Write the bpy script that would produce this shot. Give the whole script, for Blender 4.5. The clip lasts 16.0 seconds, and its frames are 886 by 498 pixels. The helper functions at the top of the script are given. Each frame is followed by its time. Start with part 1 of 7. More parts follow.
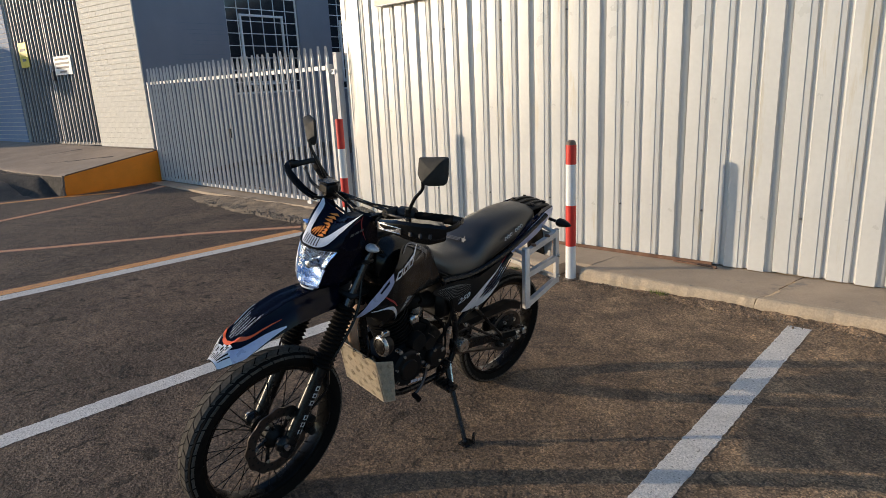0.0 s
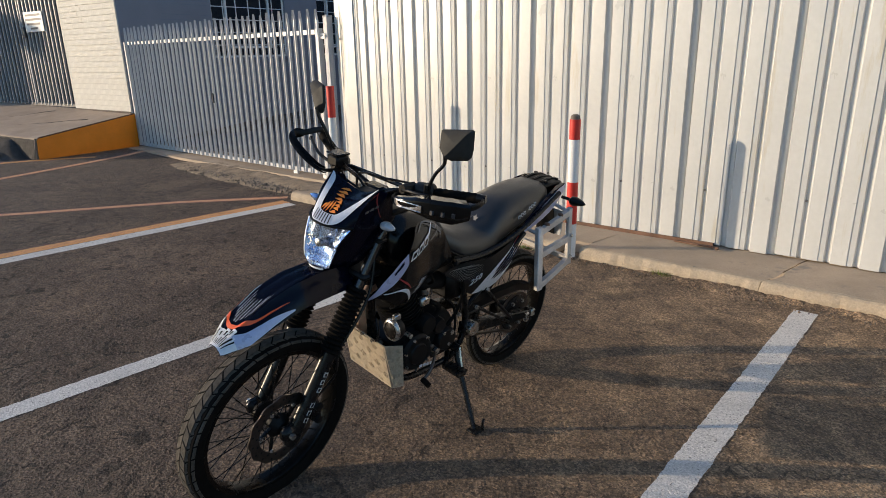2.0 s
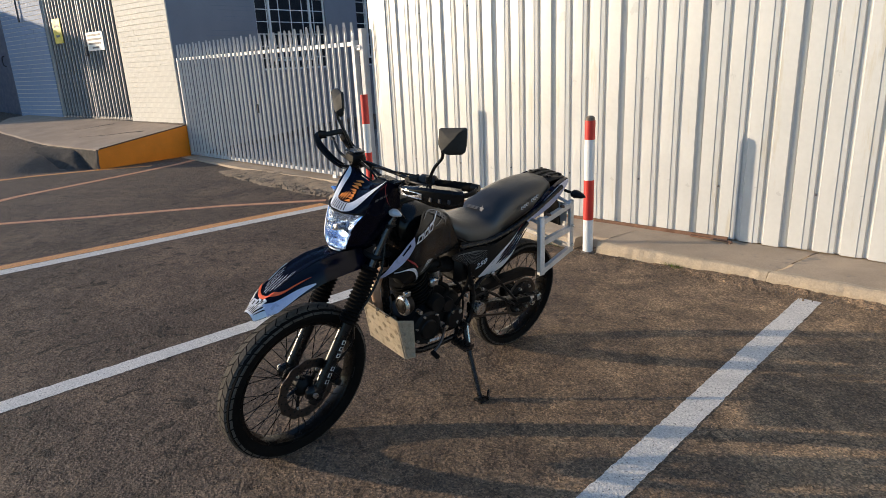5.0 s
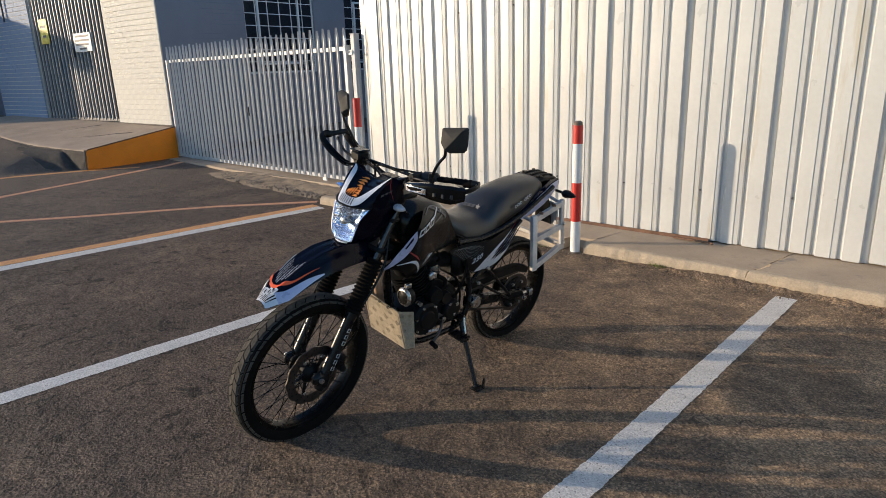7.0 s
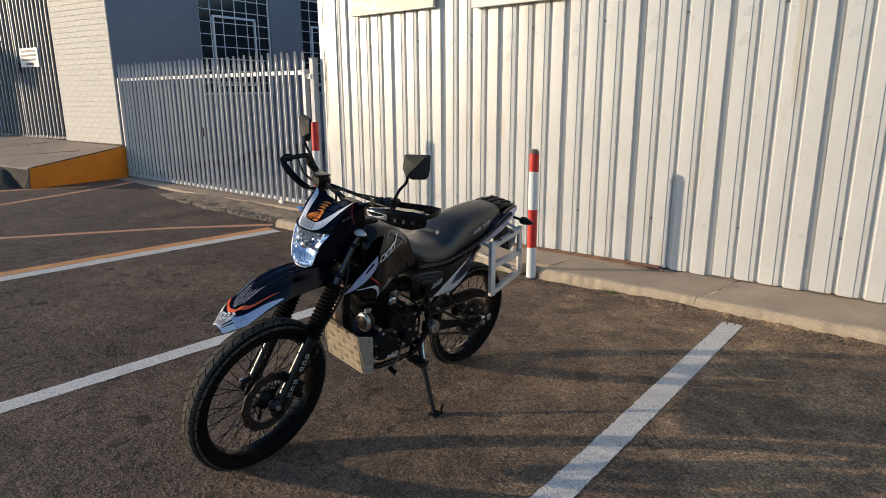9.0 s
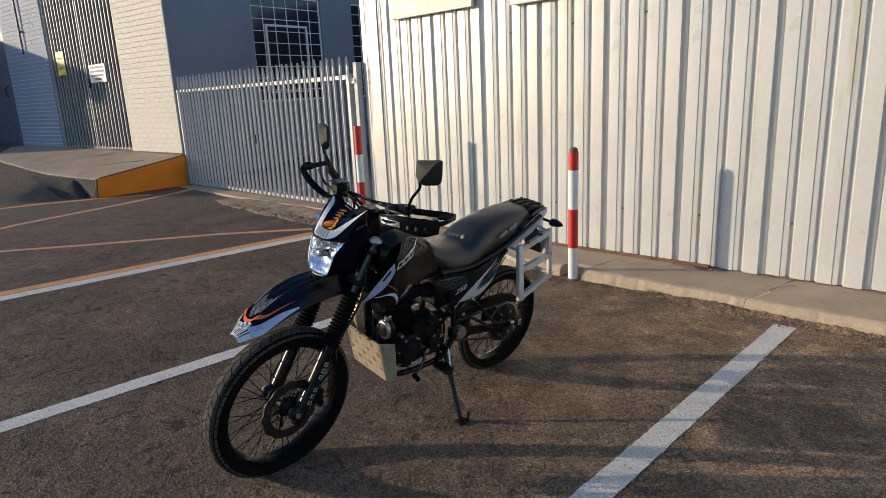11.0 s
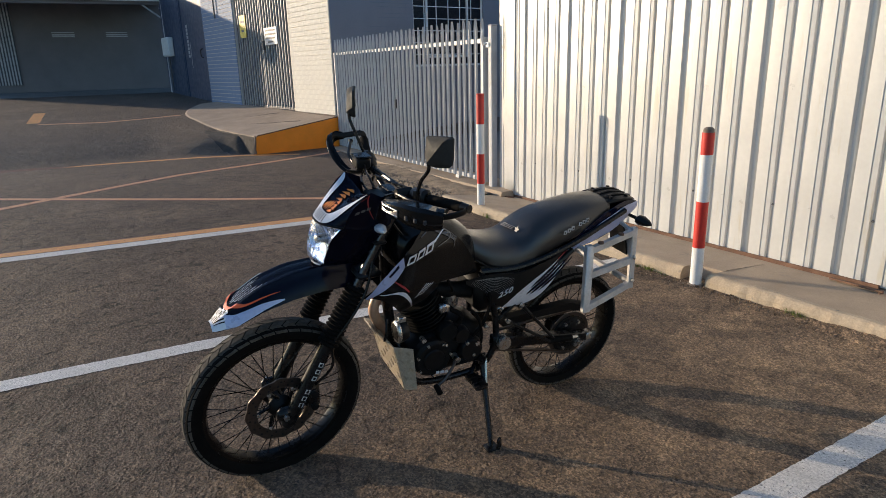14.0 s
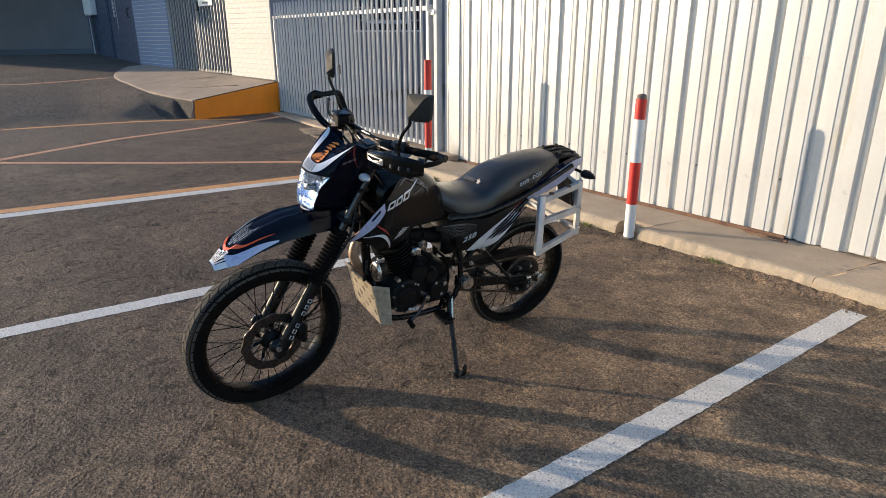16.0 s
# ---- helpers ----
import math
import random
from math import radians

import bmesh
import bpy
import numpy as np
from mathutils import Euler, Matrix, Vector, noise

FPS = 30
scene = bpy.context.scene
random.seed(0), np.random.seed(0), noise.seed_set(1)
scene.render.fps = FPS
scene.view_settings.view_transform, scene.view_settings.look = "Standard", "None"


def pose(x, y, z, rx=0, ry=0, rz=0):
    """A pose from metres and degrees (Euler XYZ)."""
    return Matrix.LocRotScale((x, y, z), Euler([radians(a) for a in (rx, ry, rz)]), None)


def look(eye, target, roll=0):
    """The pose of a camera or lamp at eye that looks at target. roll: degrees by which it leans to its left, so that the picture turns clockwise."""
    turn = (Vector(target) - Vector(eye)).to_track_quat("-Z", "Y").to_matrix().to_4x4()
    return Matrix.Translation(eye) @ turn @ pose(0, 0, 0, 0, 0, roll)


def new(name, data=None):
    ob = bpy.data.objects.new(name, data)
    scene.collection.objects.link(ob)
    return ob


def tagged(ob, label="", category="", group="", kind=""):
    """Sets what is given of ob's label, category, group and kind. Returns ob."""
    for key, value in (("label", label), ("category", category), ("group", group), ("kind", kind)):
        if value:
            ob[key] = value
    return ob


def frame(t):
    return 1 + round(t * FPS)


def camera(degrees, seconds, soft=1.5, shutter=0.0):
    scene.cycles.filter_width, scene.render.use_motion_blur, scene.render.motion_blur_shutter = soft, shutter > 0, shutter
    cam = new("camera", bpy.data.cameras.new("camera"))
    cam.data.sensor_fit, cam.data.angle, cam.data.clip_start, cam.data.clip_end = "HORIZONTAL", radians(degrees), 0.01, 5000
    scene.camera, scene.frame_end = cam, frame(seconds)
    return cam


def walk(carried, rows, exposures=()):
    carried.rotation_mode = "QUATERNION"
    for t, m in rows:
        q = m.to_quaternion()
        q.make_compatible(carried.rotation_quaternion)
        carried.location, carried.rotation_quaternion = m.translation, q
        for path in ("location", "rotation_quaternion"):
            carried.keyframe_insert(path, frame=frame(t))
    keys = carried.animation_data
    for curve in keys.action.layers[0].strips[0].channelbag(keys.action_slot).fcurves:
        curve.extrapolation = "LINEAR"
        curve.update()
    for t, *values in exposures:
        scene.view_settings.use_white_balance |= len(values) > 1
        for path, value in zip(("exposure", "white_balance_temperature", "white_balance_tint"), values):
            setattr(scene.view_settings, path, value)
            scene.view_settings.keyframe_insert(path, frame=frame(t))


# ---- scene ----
cam = camera(69.7, 16.0, 0.8)
PATH = [
    (0, (1.76, -4.646, 1.549), (0.366, -3.304, 1.042), -2.8),
    (0.5, (1.755, -4.664, 1.55), (0.278, -3.414, 1.043), -2.5),
    (1, (1.722, -4.653, 1.546), (0.313, -3.343, 0.998), -1.5),
    (1.5, (1.594, -4.626, 1.545), (0.259, -3.241, 0.998), -1.2),
    (2, (1.551, -4.636, 1.54), (0.22, -3.266, 0.946), -1.2),
    (2.5, (1.551, -4.647, 1.535), (0.182, -3.33, 0.911), -1.4),
    (3, (1.6, -4.635, 1.537), (0.208, -3.338, 0.919), -2.1),
    (3.5, (1.742, -4.617, 1.533), (0.315, -3.356, 0.921), -1.4),
    (4, (1.834, -4.609, 1.527), (0.322, -3.474, 0.874), -4.1),
    (4.5, (1.875, -4.647, 1.539), (0.373, -3.468, 0.945), -3.7),
    (5, (1.896, -4.754, 1.542), (0.464, -3.478, 0.973), -2.7),
    (7.5, (1.962, -4.912, 1.536), (0.585, -3.567, 0.993), -1.4),
    (8, (1.955, -4.914, 1.542), (0.645, -3.495, 1.022), -0.4),
    (8.5, (1.948, -4.928, 1.546), (0.648, -3.496, 1.035), -0.2),
    (9, (1.955, -4.939, 1.546), (0.644, -3.507, 1.064), -0.3),
    (11.5, (2.052, -4.659, 1.564), (0.594, -3.38, 1.076), -2.6),
    (12, (1.947, -4.507, 1.55), (0.504, -3.217, 1.047), -1.9),
    (12.5, (1.844, -4.346, 1.55), (0.436, -3.021, 1.038), -2.1),
    (13, (1.86, -4.198, 1.532), (0.301, -3.045, 1.045), -2.2),
    (13.5, (1.912, -4.06, 1.519), (0.214, -3.157, 0.971), -1.4),
    (14, (1.966, -4.045, 1.516), (0.247, -3.188, 0.961), -1.5),
    (14.5, (2.036, -4.139, 1.518), (0.326, -3.253, 0.98), -1.1),
    (15, (2.122, -4.282, 1.497), (0.487, -3.365, 0.8), -1.6),
    (15.5, (2.15, -4.335, 1.51), (0.526, -3.393, 0.822), -1.2),
    (16, (2.172, -4.333, 1.516), (0.578, -3.315, 0.868), -0.2),
]
EXPOSURES = [(0, 0.56), (3, 0.74), (4.5, 0.83), (5.2, 0.82), (9, 0.60), (11.5, 0.53), (12, 0.54), (12.5, 0.54), (13, 0.52), (13.5, 0.60), (14, 0.68), (14.5, 0.75), (15, 0.82), (15.5, 0.95), (16, 1.04)]
walk(cam, [(t, look(eye, target, roll)) for t, eye, target, roll in PATH], EXPOSURES)

# ---- light ----
# Light travels towards +x and the ribbed wall, about nine degrees above the horizon.
SUN_EL, SUN_AZ = 10.0, 231.3
world = bpy.data.worlds.new("sky")
scene.world = world
world.use_nodes = True
wn = world.node_tree.nodes
wl = world.node_tree.links
sky = wn.new("ShaderNodeTexSky")
sky.sky_type = 'NISHITA'
sky.sun_disc = False
sky.sun_elevation, sky.sun_rotation = radians(SUN_EL), radians(SUN_AZ)
sky.air_density, sky.dust_density, sky.ozone_density = 1.0, 0.6, 3.3
wn["Background"].inputs["Strength"].default_value = 0.15
wl.new(sky.outputs["Color"], wn["Background"].inputs["Color"])
sun = new("sun", bpy.data.lights.new("sun", 'SUN'))
sun.data.energy, sun.data.angle, sun.data.color = 3.05, radians(0.55), (1.0, 0.80, 0.57)
sun.matrix_world = look((-20, -16.4, 4.3), (0, -0.4, 4.3 - math.tan(radians(SUN_EL)) * math.hypot(20, 16.0)))


# ---- materials ----
def mat(name, color, rough=0.6, metal=0.0, var=0.12, scale=6.0, fine=0.06, fscale=90.0, bump=0.0, bscale=120.0, dist=0.002,
        wear=None, wear_at=0.62, wear_scale=9.0, coat=0.0, spec=0.5, rvar=0.12, island=0.0, streak=1.0, crackle=0.0):
    """Paint, metal, plastic, stone: a base colour with variation at two scales, patchy gloss, optional relief and wear."""
    m = bpy.data.materials.new(name)
    m.use_nodes = True
    n, l = m.node_tree.nodes, m.node_tree.links
    b = n["Principled BSDF"]
    tc = n.new("ShaderNodeTexCoord")

    def tex(s, detail=5.0, rough_=0.6):
        t = n.new("ShaderNodeTexNoise")
        t.inputs["Scale"].default_value, t.inputs["Detail"].default_value, t.inputs["Roughness"].default_value = s, detail, rough_
        l.new(tc.outputs["Object"], t.inputs["Vector"])
        return t.outputs["Fac"]

    def ramp(src, a, b_):
        r = n.new("ShaderNodeMapRange")
        r.inputs[1].default_value, r.inputs[2].default_value, r.inputs[3].default_value, r.inputs[4].default_value = 0.3, 0.7, a, b_
        l.new(src, r.inputs[0])
        return r.outputs[0]

    def mul(x, y):
        q = n.new("ShaderNodeMath")
        q.operation = 'MULTIPLY'
        l.new(x, q.inputs[0])
        l.new(y, q.inputs[1])
        return q.outputs[0]

    big, small = tex(scale), tex(fscale, 3.0)
    value = mul(ramp(big, 1 - var, 1 + var), ramp(small, 1 - fine, 1 + fine))
    if island:
        oi = n.new("ShaderNodeObjectInfo")
        r = n.new("ShaderNodeMapRange")
        r.inputs[3].default_value, r.inputs[4].default_value = 1 - island, 1 + island
        l.new(oi.outputs["Random"], r.inputs[0])
        value = mul(value, r.outputs[0])
    mix = n.new("ShaderNodeMix")
    mix.data_type, mix.blend_type = 'RGBA', 'MULTIPLY'
    mix.inputs[0].default_value = 1.0
    mix.inputs[6].default_value = (*color, 1)
    comb = n.new("ShaderNodeCombineColor")
    for i in range(3):
        l.new(value, comb.inputs[i])
    l.new(comb.outputs[0], mix.inputs[7])
    out = mix.outputs[2]
    if wear:
        w = n.new("ShaderNodeMapRange")
        w.inputs[1].default_value, w.inputs[2].default_value = wear_at, wear_at + 0.07
        wt = tex(wear_scale, 9.0, 0.72)
        if streak != 1.0:
            mp = n.new("ShaderNodeMapping")
            mp.inputs["Scale"].default_value = (1, 1, streak)
            l.new(n.new("ShaderNodeNewGeometry").outputs["Position"], mp.inputs["Vector"])
            l.new(mp.outputs[0], wt.node.inputs["Vector"])
        l.new(wt, w.inputs[0])
        amount = w.outputs[0]
        if crackle:
            vo = n.new("ShaderNodeTexVoronoi")
            vo.feature = 'DISTANCE_TO_EDGE'
            vo.inputs["Scale"].default_value = crackle
            l.new(tc.outputs["Object"], vo.inputs["Vector"])
            cr, some = n.new("ShaderNodeMapRange"), n.new("ShaderNodeMapRange")
            cr.inputs[1].default_value, cr.inputs[2].default_value, cr.inputs[3].default_value, cr.inputs[4].default_value = 0.02, 0.09, 1.0, 0.0
            some.inputs[1].default_value, some.inputs[2].default_value, some.inputs[4].default_value = 0.50, 0.62, 0.42
            l.new(vo.outputs["Distance"], cr.inputs[0])
            l.new(tex(5.0, 5.0, 0.65), some.inputs[0])
            top = n.new("ShaderNodeMath")
            top.operation = 'MAXIMUM'
            l.new(amount, top.inputs[0])
            l.new(mul(cr.outputs[0], some.outputs[0]), top.inputs[1])
            amount = top.outputs[0]
        mx = n.new("ShaderNodeMix")
        mx.data_type = 'RGBA'
        l.new(amount, mx.inputs[0])
        l.new(out, mx.inputs[6])
        mx.inputs[7].default_value = (*wear, 1)
        out = mx.outputs[2]
    l.new(out, b.inputs["Base Color"])
    l.new(ramp(tex(scale * 2.3), max(0.02, rough - rvar), min(1, rough + rvar)), b.inputs["Roughness"])
    b.inputs["Metallic"].default_value = metal
    b.inputs["Coat Weight"].default_value = coat
    b.inputs["Coat Roughness"].default_value = 0.06
    b.inputs["Specular IOR Level"].default_value = spec
    if bump:
        bp = n.new("ShaderNodeBump")
        bp.inputs["Strength"].default_value, bp.inputs["Distance"].default_value = bump, dist
        l.new(tex(bscale, 4.0), bp.inputs["Height"])
        l.new(bp.outputs[0], b.inputs["Normal"])
    return m


def asphalt_material():
    m = bpy.data.materials.new("asphalt")
    m.use_nodes = True
    n, l = m.node_tree.nodes, m.node_tree.links
    b = n["Principled BSDF"]
    geo = n.new("ShaderNodeNewGeometry")

    def noise_(s, d=4.0, r=0.6, dis=0.0):
        t = n.new("ShaderNodeTexNoise")
        t.inputs["Scale"].default_value, t.inputs["Detail"].default_value, t.inputs["Roughness"].default_value = s, d, r
        t.inputs["Distortion"].default_value = dis
        l.new(geo.outputs["Position"], t.inputs["Vector"])
        return t.outputs["Fac"]

    def cr(src, stops):
        c = n.new("ShaderNodeValToRGB")
        c.color_ramp.elements[0].position, c.color_ramp.elements[0].color = stops[0][0], (*stops[0][1], 1)
        c.color_ramp.elements[1].position, c.color_ramp.elements[1].color = stops[-1][0], (*stops[-1][1], 1)
        for p, col in stops[1:-1]:
            c.color_ramp.elements.new(p).color = (*col, 1)
        l.new(src, c.inputs[0])
        return c.outputs[0]

    def mixc(f, x, y, kind='MIX'):
        k = n.new("ShaderNodeMix")
        k.data_type, k.blend_type = 'RGBA', kind
        if isinstance(f, float):
            k.inputs[0].default_value = f
        else:
            l.new(f, k.inputs[0])
        l.new(x, k.inputs[6])
        l.new(y, k.inputs[7])
        return k.outputs[2]

    stone = n.new("ShaderNodeTexVoronoi")
    stone.inputs["Scale"].default_value = 135.0
    l.new(geo.outputs["Position"], stone.inputs["Vector"])
    base = cr(noise_(0.9, 6.0, 0.65, 0.4), [(0.30, (0.050, 0.0355, 0.030)), (0.5, (0.088, 0.064, 0.0515)), (0.70, (0.160, 0.115, 0.086))])
    sep = n.new("ShaderNodeSeparateColor")
    l.new(stone.outputs["Color"], sep.inputs[0])
    grain = cr(sep.outputs[0], [(0.0, (0.52, 0.52, 0.53)), (0.55, (0.96, 0.95, 0.94)), (0.9, (1.66, 1.62, 1.56))])
    col = mixc(1.0, base, grain, 'MULTIPLY')
    dust = cr(noise_(2.7, 7.0, 0.7, 0.6), [(0.44, (0, 0, 0)), (0.66, (1, 1, 1))])
    dustcol = n.new("ShaderNodeRGB")
    dustcol.outputs[0].default_value = (0.42, 0.292, 0.182, 1)
    # the dust colour grows stronger towards +x and +y; the open yard stays darker
    sxyz = n.new("ShaderNodeSeparateXYZ")
    l.new(geo.outputs["Position"], sxyz.inputs[0])

    def math_(op, a, b_):
        q = n.new("ShaderNodeMath")
        q.operation = op
        for i, v in enumerate((a, b_)):
            if isinstance(v, float):
                q.inputs[i].default_value = v
            else:
                l.new(v, q.inputs[i])
        return q.outputs[0]

    side_tint = math_('ADD', math_('MULTIPLY', sxyz.outputs[0], 0.58), math_('MULTIPLY', sxyz.outputs[1], 0.32))
    side_tint = math_('ADD', side_tint, math_('MULTIPLY', noise_(0.8, 5.0, 0.6, 0.8), 1.6))
    dr = n.new("ShaderNodeMapRange")
    dr.inputs[1].default_value, dr.inputs[2].default_value, dr.inputs[3].default_value, dr.inputs[4].default_value = -0.92, 0.68, 0.12, 0.98
    l.new(side_tint, dr.inputs[0])
    fac = math_('MULTIPLY', math_('ADD', math_('MULTIPLY', dust, 0.66), 0.34), dr.outputs[0])
    col = mixc(fac, col, mixc(1.0, dustcol.outputs[0], grain, 'MULTIPLY'))
    stain = cr(noise_(1.6, 3.0, 0.5, 1.5), [(0.62, (1, 1, 1)), (0.75, (0.6, 0.6, 0.6))])
    col = mixc(1.0, col, stain, 'MULTIPLY')
    pits = cr(noise_(9.0, 7.0, 0.75, 0.3), [(0.59, (1, 1, 1)), (0.66, (0.38, 0.38, 0.39))])
    col = mixc(1.0, col, pits, 'MULTIPLY')
    # the open yard is scarred where the binder has gone
    scar = cr(noise_(8.0, 6.0, 0.66, 1.6), [(0.565, (1, 1, 1)), (0.615, (0.20, 0.20, 0.21))])
    col = mixc(math_('SUBTRACT', 1.0, dr.outputs[0]), col, mixc(1.0, col, scar, 'MULTIPLY'))
    # hairline cracks, broken up
    bend = n.new("ShaderNodeVectorMath")
    bend.operation = 'MULTIPLY_ADD'
    wob = n.new("ShaderNodeTexNoise")
    wob.inputs["Scale"].default_value, wob.inputs["Detail"].default_value = 3.0, 6.0
    l.new(geo.outputs["Position"], wob.inputs["Vector"])
    l.new(wob.outputs["Color"], bend.inputs[0])
    bend.inputs[1].default_value = (0.5, 0.5, 0.0)
    l.new(geo.outputs["Position"], bend.inputs[2])
    ck = n.new("ShaderNodeTexVoronoi")
    ck.feature = 'DISTANCE_TO_EDGE'
    ck.inputs["Scale"].default_value = 0.75
    l.new(bend.outputs[0], ck.inputs["Vector"])
    line = cr(ck.outputs["Distance"], [(0.0, (1, 1, 1)), (0.006, (0, 0, 0))])
    here = cr(noise_(1.1, 2.0, 0.5), [(0.52, (0, 0, 0)), (0.60, (0.75, 0.75, 0.75))])
    crackcol = n.new("ShaderNodeRGB")
    crackcol.outputs[0].default_value = (0.022, 0.019, 0.016, 1)
    col = mixc(mixc(1.0, line, here, 'MULTIPLY'), col, crackcol.outputs[0])
    mottle = cr(noise_(7.0, 9.0, 0.78), [(0.3, (0.66, 0.66, 0.67)), (0.7, (1.36, 1.34, 1.30))])
    col = mixc(1.0, col, mottle, 'MULTIPLY')
    # the asphalt colour turns paler towards the far yard
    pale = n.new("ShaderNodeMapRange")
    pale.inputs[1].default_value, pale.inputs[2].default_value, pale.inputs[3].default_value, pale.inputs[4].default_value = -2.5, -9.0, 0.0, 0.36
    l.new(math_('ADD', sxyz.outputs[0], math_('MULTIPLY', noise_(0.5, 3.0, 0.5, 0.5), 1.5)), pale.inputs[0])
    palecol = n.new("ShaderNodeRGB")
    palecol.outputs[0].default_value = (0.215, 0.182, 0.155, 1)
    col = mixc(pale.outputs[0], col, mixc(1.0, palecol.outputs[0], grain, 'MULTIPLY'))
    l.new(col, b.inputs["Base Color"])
    b.inputs["Roughness"].default_value = 0.78
    b.inputs["Specular IOR Level"].default_value = 0.35
    bp = n.new("ShaderNodeBump")
    bp.inputs["Strength"].default_value, bp.inputs["Distance"].default_value = 1.0, 0.007
    h = n.new("ShaderNodeMath")
    h.operation = 'ADD'
    chip = n.new("ShaderNodeTexVoronoi")
    chip.inputs["Scale"].default_value = 58.0
    l.new(geo.outputs["Position"], chip.inputs["Vector"])
    l.new(math_('ADD', stone.outputs["Distance"], math_('MULTIPLY', chip.outputs["Distance"], -1.6)), h.inputs[0])
    l.new(noise_(60.0, 5.0, 0.7), h.inputs[1])
    l.new(h.outputs[0], bp.inputs["Height"])
    # the worn surface is lumpy at a hand's width too
    lump = n.new("ShaderNodeBump")
    lump.inputs["Strength"].default_value, lump.inputs["Distance"].default_value = 1.0, 0.020
    l.new(noise_(20.0, 6.0, 0.68, 0.6), lump.inputs["Height"])
    l.new(bp.outputs[0], lump.inputs["Normal"])
    wave = n.new("ShaderNodeBump")
    wave.inputs["Strength"].default_value, wave.inputs["Distance"].default_value = 1.0, 0.045
    l.new(noise_(5.0, 3.0, 0.55, 0.5), wave.inputs["Height"])
    l.new(lump.outputs[0], wave.inputs["Normal"])
    l.new(wave.outputs[0], b.inputs["Normal"])
    return m


def line_material(name, color, wear_at, asphalt=(0.075, 0.071, 0.066)):
    """Road paint, cracked and worn through to the asphalt."""
    return mat(name, color, 0.7, var=0.16, scale=5, fine=0.26, fscale=110, bump=1.0, bscale=80, dist=0.008, wear=asphalt, wear_at=wear_at, wear_scale=75, crackle=62.0)


M_ASPHALT = asphalt_material()
M_LINE = line_material("white_road_paint", (0.70, 0.665, 0.625), 0.575)
M_YLINE = line_material("faded_orange_road_paint", (0.74, 0.36, 0.13), 0.56)
M_YTHIN = line_material("thin_faded_orange_road_paint", (0.70, 0.36, 0.20), 0.555)
M_OLDRED = line_material("old_red_brown_road_paint", (0.20, 0.085, 0.055), 0.50)
M_CONC = mat("concrete", (0.40, 0.310, 0.222), 0.85, var=0.16, scale=2.5, fine=0.12, fscale=120, bump=0.5, bscale=70, dist=0.003, wear=(0.27, 0.23, 0.19), wear_at=0.60, wear_scale=3.5)
M_YARD = mat("grey_yard_concrete", (0.17, 0.164, 0.16), 0.85, var=0.15, scale=2, bump=0.4, bscale=40)
M_RAMP = mat("pinkish_ramp_concrete", (0.385, 0.292, 0.218), 0.85, var=0.16, scale=2.0, fine=0.12, fscale=120, bump=0.5, bscale=70, dist=0.003, wear=(0.30, 0.23, 0.185), wear_at=0.60, wear_scale=3)
M_KERB = mat("kerb_concrete", (0.43, 0.345, 0.247), 0.85, var=0.14, scale=7, fine=0.14, fscale=90, bump=0.6, bscale=60, dist=0.003, wear=(0.22, 0.2, 0.17), wear_at=0.6, wear_scale=9)
M_SHEET = mat("white_painted_sheet_metal", (0.550, 0.553, 0.540), 0.37, spec=1.0, var=0.035, scale=1.6, fine=0.03, fscale=30, wear=(0.50, 0.47, 0.40), wear_at=0.58, wear_scale=5, streak=0.10, island=0.02)
M_WHITE = mat("white_paint", (0.78, 0.78, 0.77), 0.5, var=0.06, scale=5, wear=(0.45, 0.43, 0.40), wear_at=0.66, wear_scale=24)
M_RED = mat("red_paint", (0.60, 0.035, 0.025), 0.45, var=0.12, scale=6, wear=(0.62, 0.56, 0.53), wear_at=0.68, wear_scale=30)
M_GALV = mat("silver_painted_steel", (0.51, 0.51, 0.515), 0.45, 0.10, var=0.1, scale=4, fine=0.06)
M_BRICK = mat("white_painted_brick", (0.625, 0.605, 0.55), 0.7, var=0.08, scale=8, bump=1.0, bscale=22, dist=0.010, island=0.015)
# white brick with the blue of its shade put into the colour
M_SHADEBRICK = mat("shaded_white_brick", (0.205, 0.278, 0.415), 0.7, var=0.08, scale=8, bump=1.0, bscale=22, dist=0.010, island=0.03)
M_MORTAR = mat("painted_mortar", (0.58, 0.56, 0.52), 0.8, var=0.1, bump=0.5, bscale=50)
M_GREYWALL = mat("grey_blue_painted_masonry", (0.235, 0.243, 0.28), 0.7, var=0.06, scale=2, bump=0.4, bscale=30, dist=0.004)
M_SLAT = mat("dark_grey_steel_slat", (0.075, 0.078, 0.09), 0.5, 0.2, var=0.12, scale=4)
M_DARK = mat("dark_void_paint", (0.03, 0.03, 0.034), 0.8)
M_ORANGE = mat("orange_kerb_paint", (0.77, 0.245, 0.010), 0.55, var=0.1, scale=3, bump=0.3, bscale=40, wear=(0.45, 0.20, 0.06), wear_at=0.66, wear_scale=7)
M_RUST = mat("rusty_steel", (0.15, 0.08, 0.05), 0.85, var=0.3, scale=12, bump=0.5, bscale=60)
M_BLUEDOOR = mat("blue_door_paint", (0.036, 0.062, 0.118), 0.5, var=0.08, scale=3)
M_ENDWALL = mat("dark_grey_wall_paint", (0.185, 0.168, 0.168), 0.75, var=0.1, scale=1.2)
M_PANEL = mat("cream_sign_board", (0.70, 0.67, 0.55), 0.5, var=0.04)
M_YELLOW = mat("yellow_sign_board", (0.75, 0.60, 0.10), 0.5, var=0.1)
M_TEXTGREY = mat("grey_lettering", (0.12, 0.12, 0.13), 0.6)
M_TEXTBLUE = mat("dark_blue_lettering", (0.03, 0.04, 0.10), 0.5)
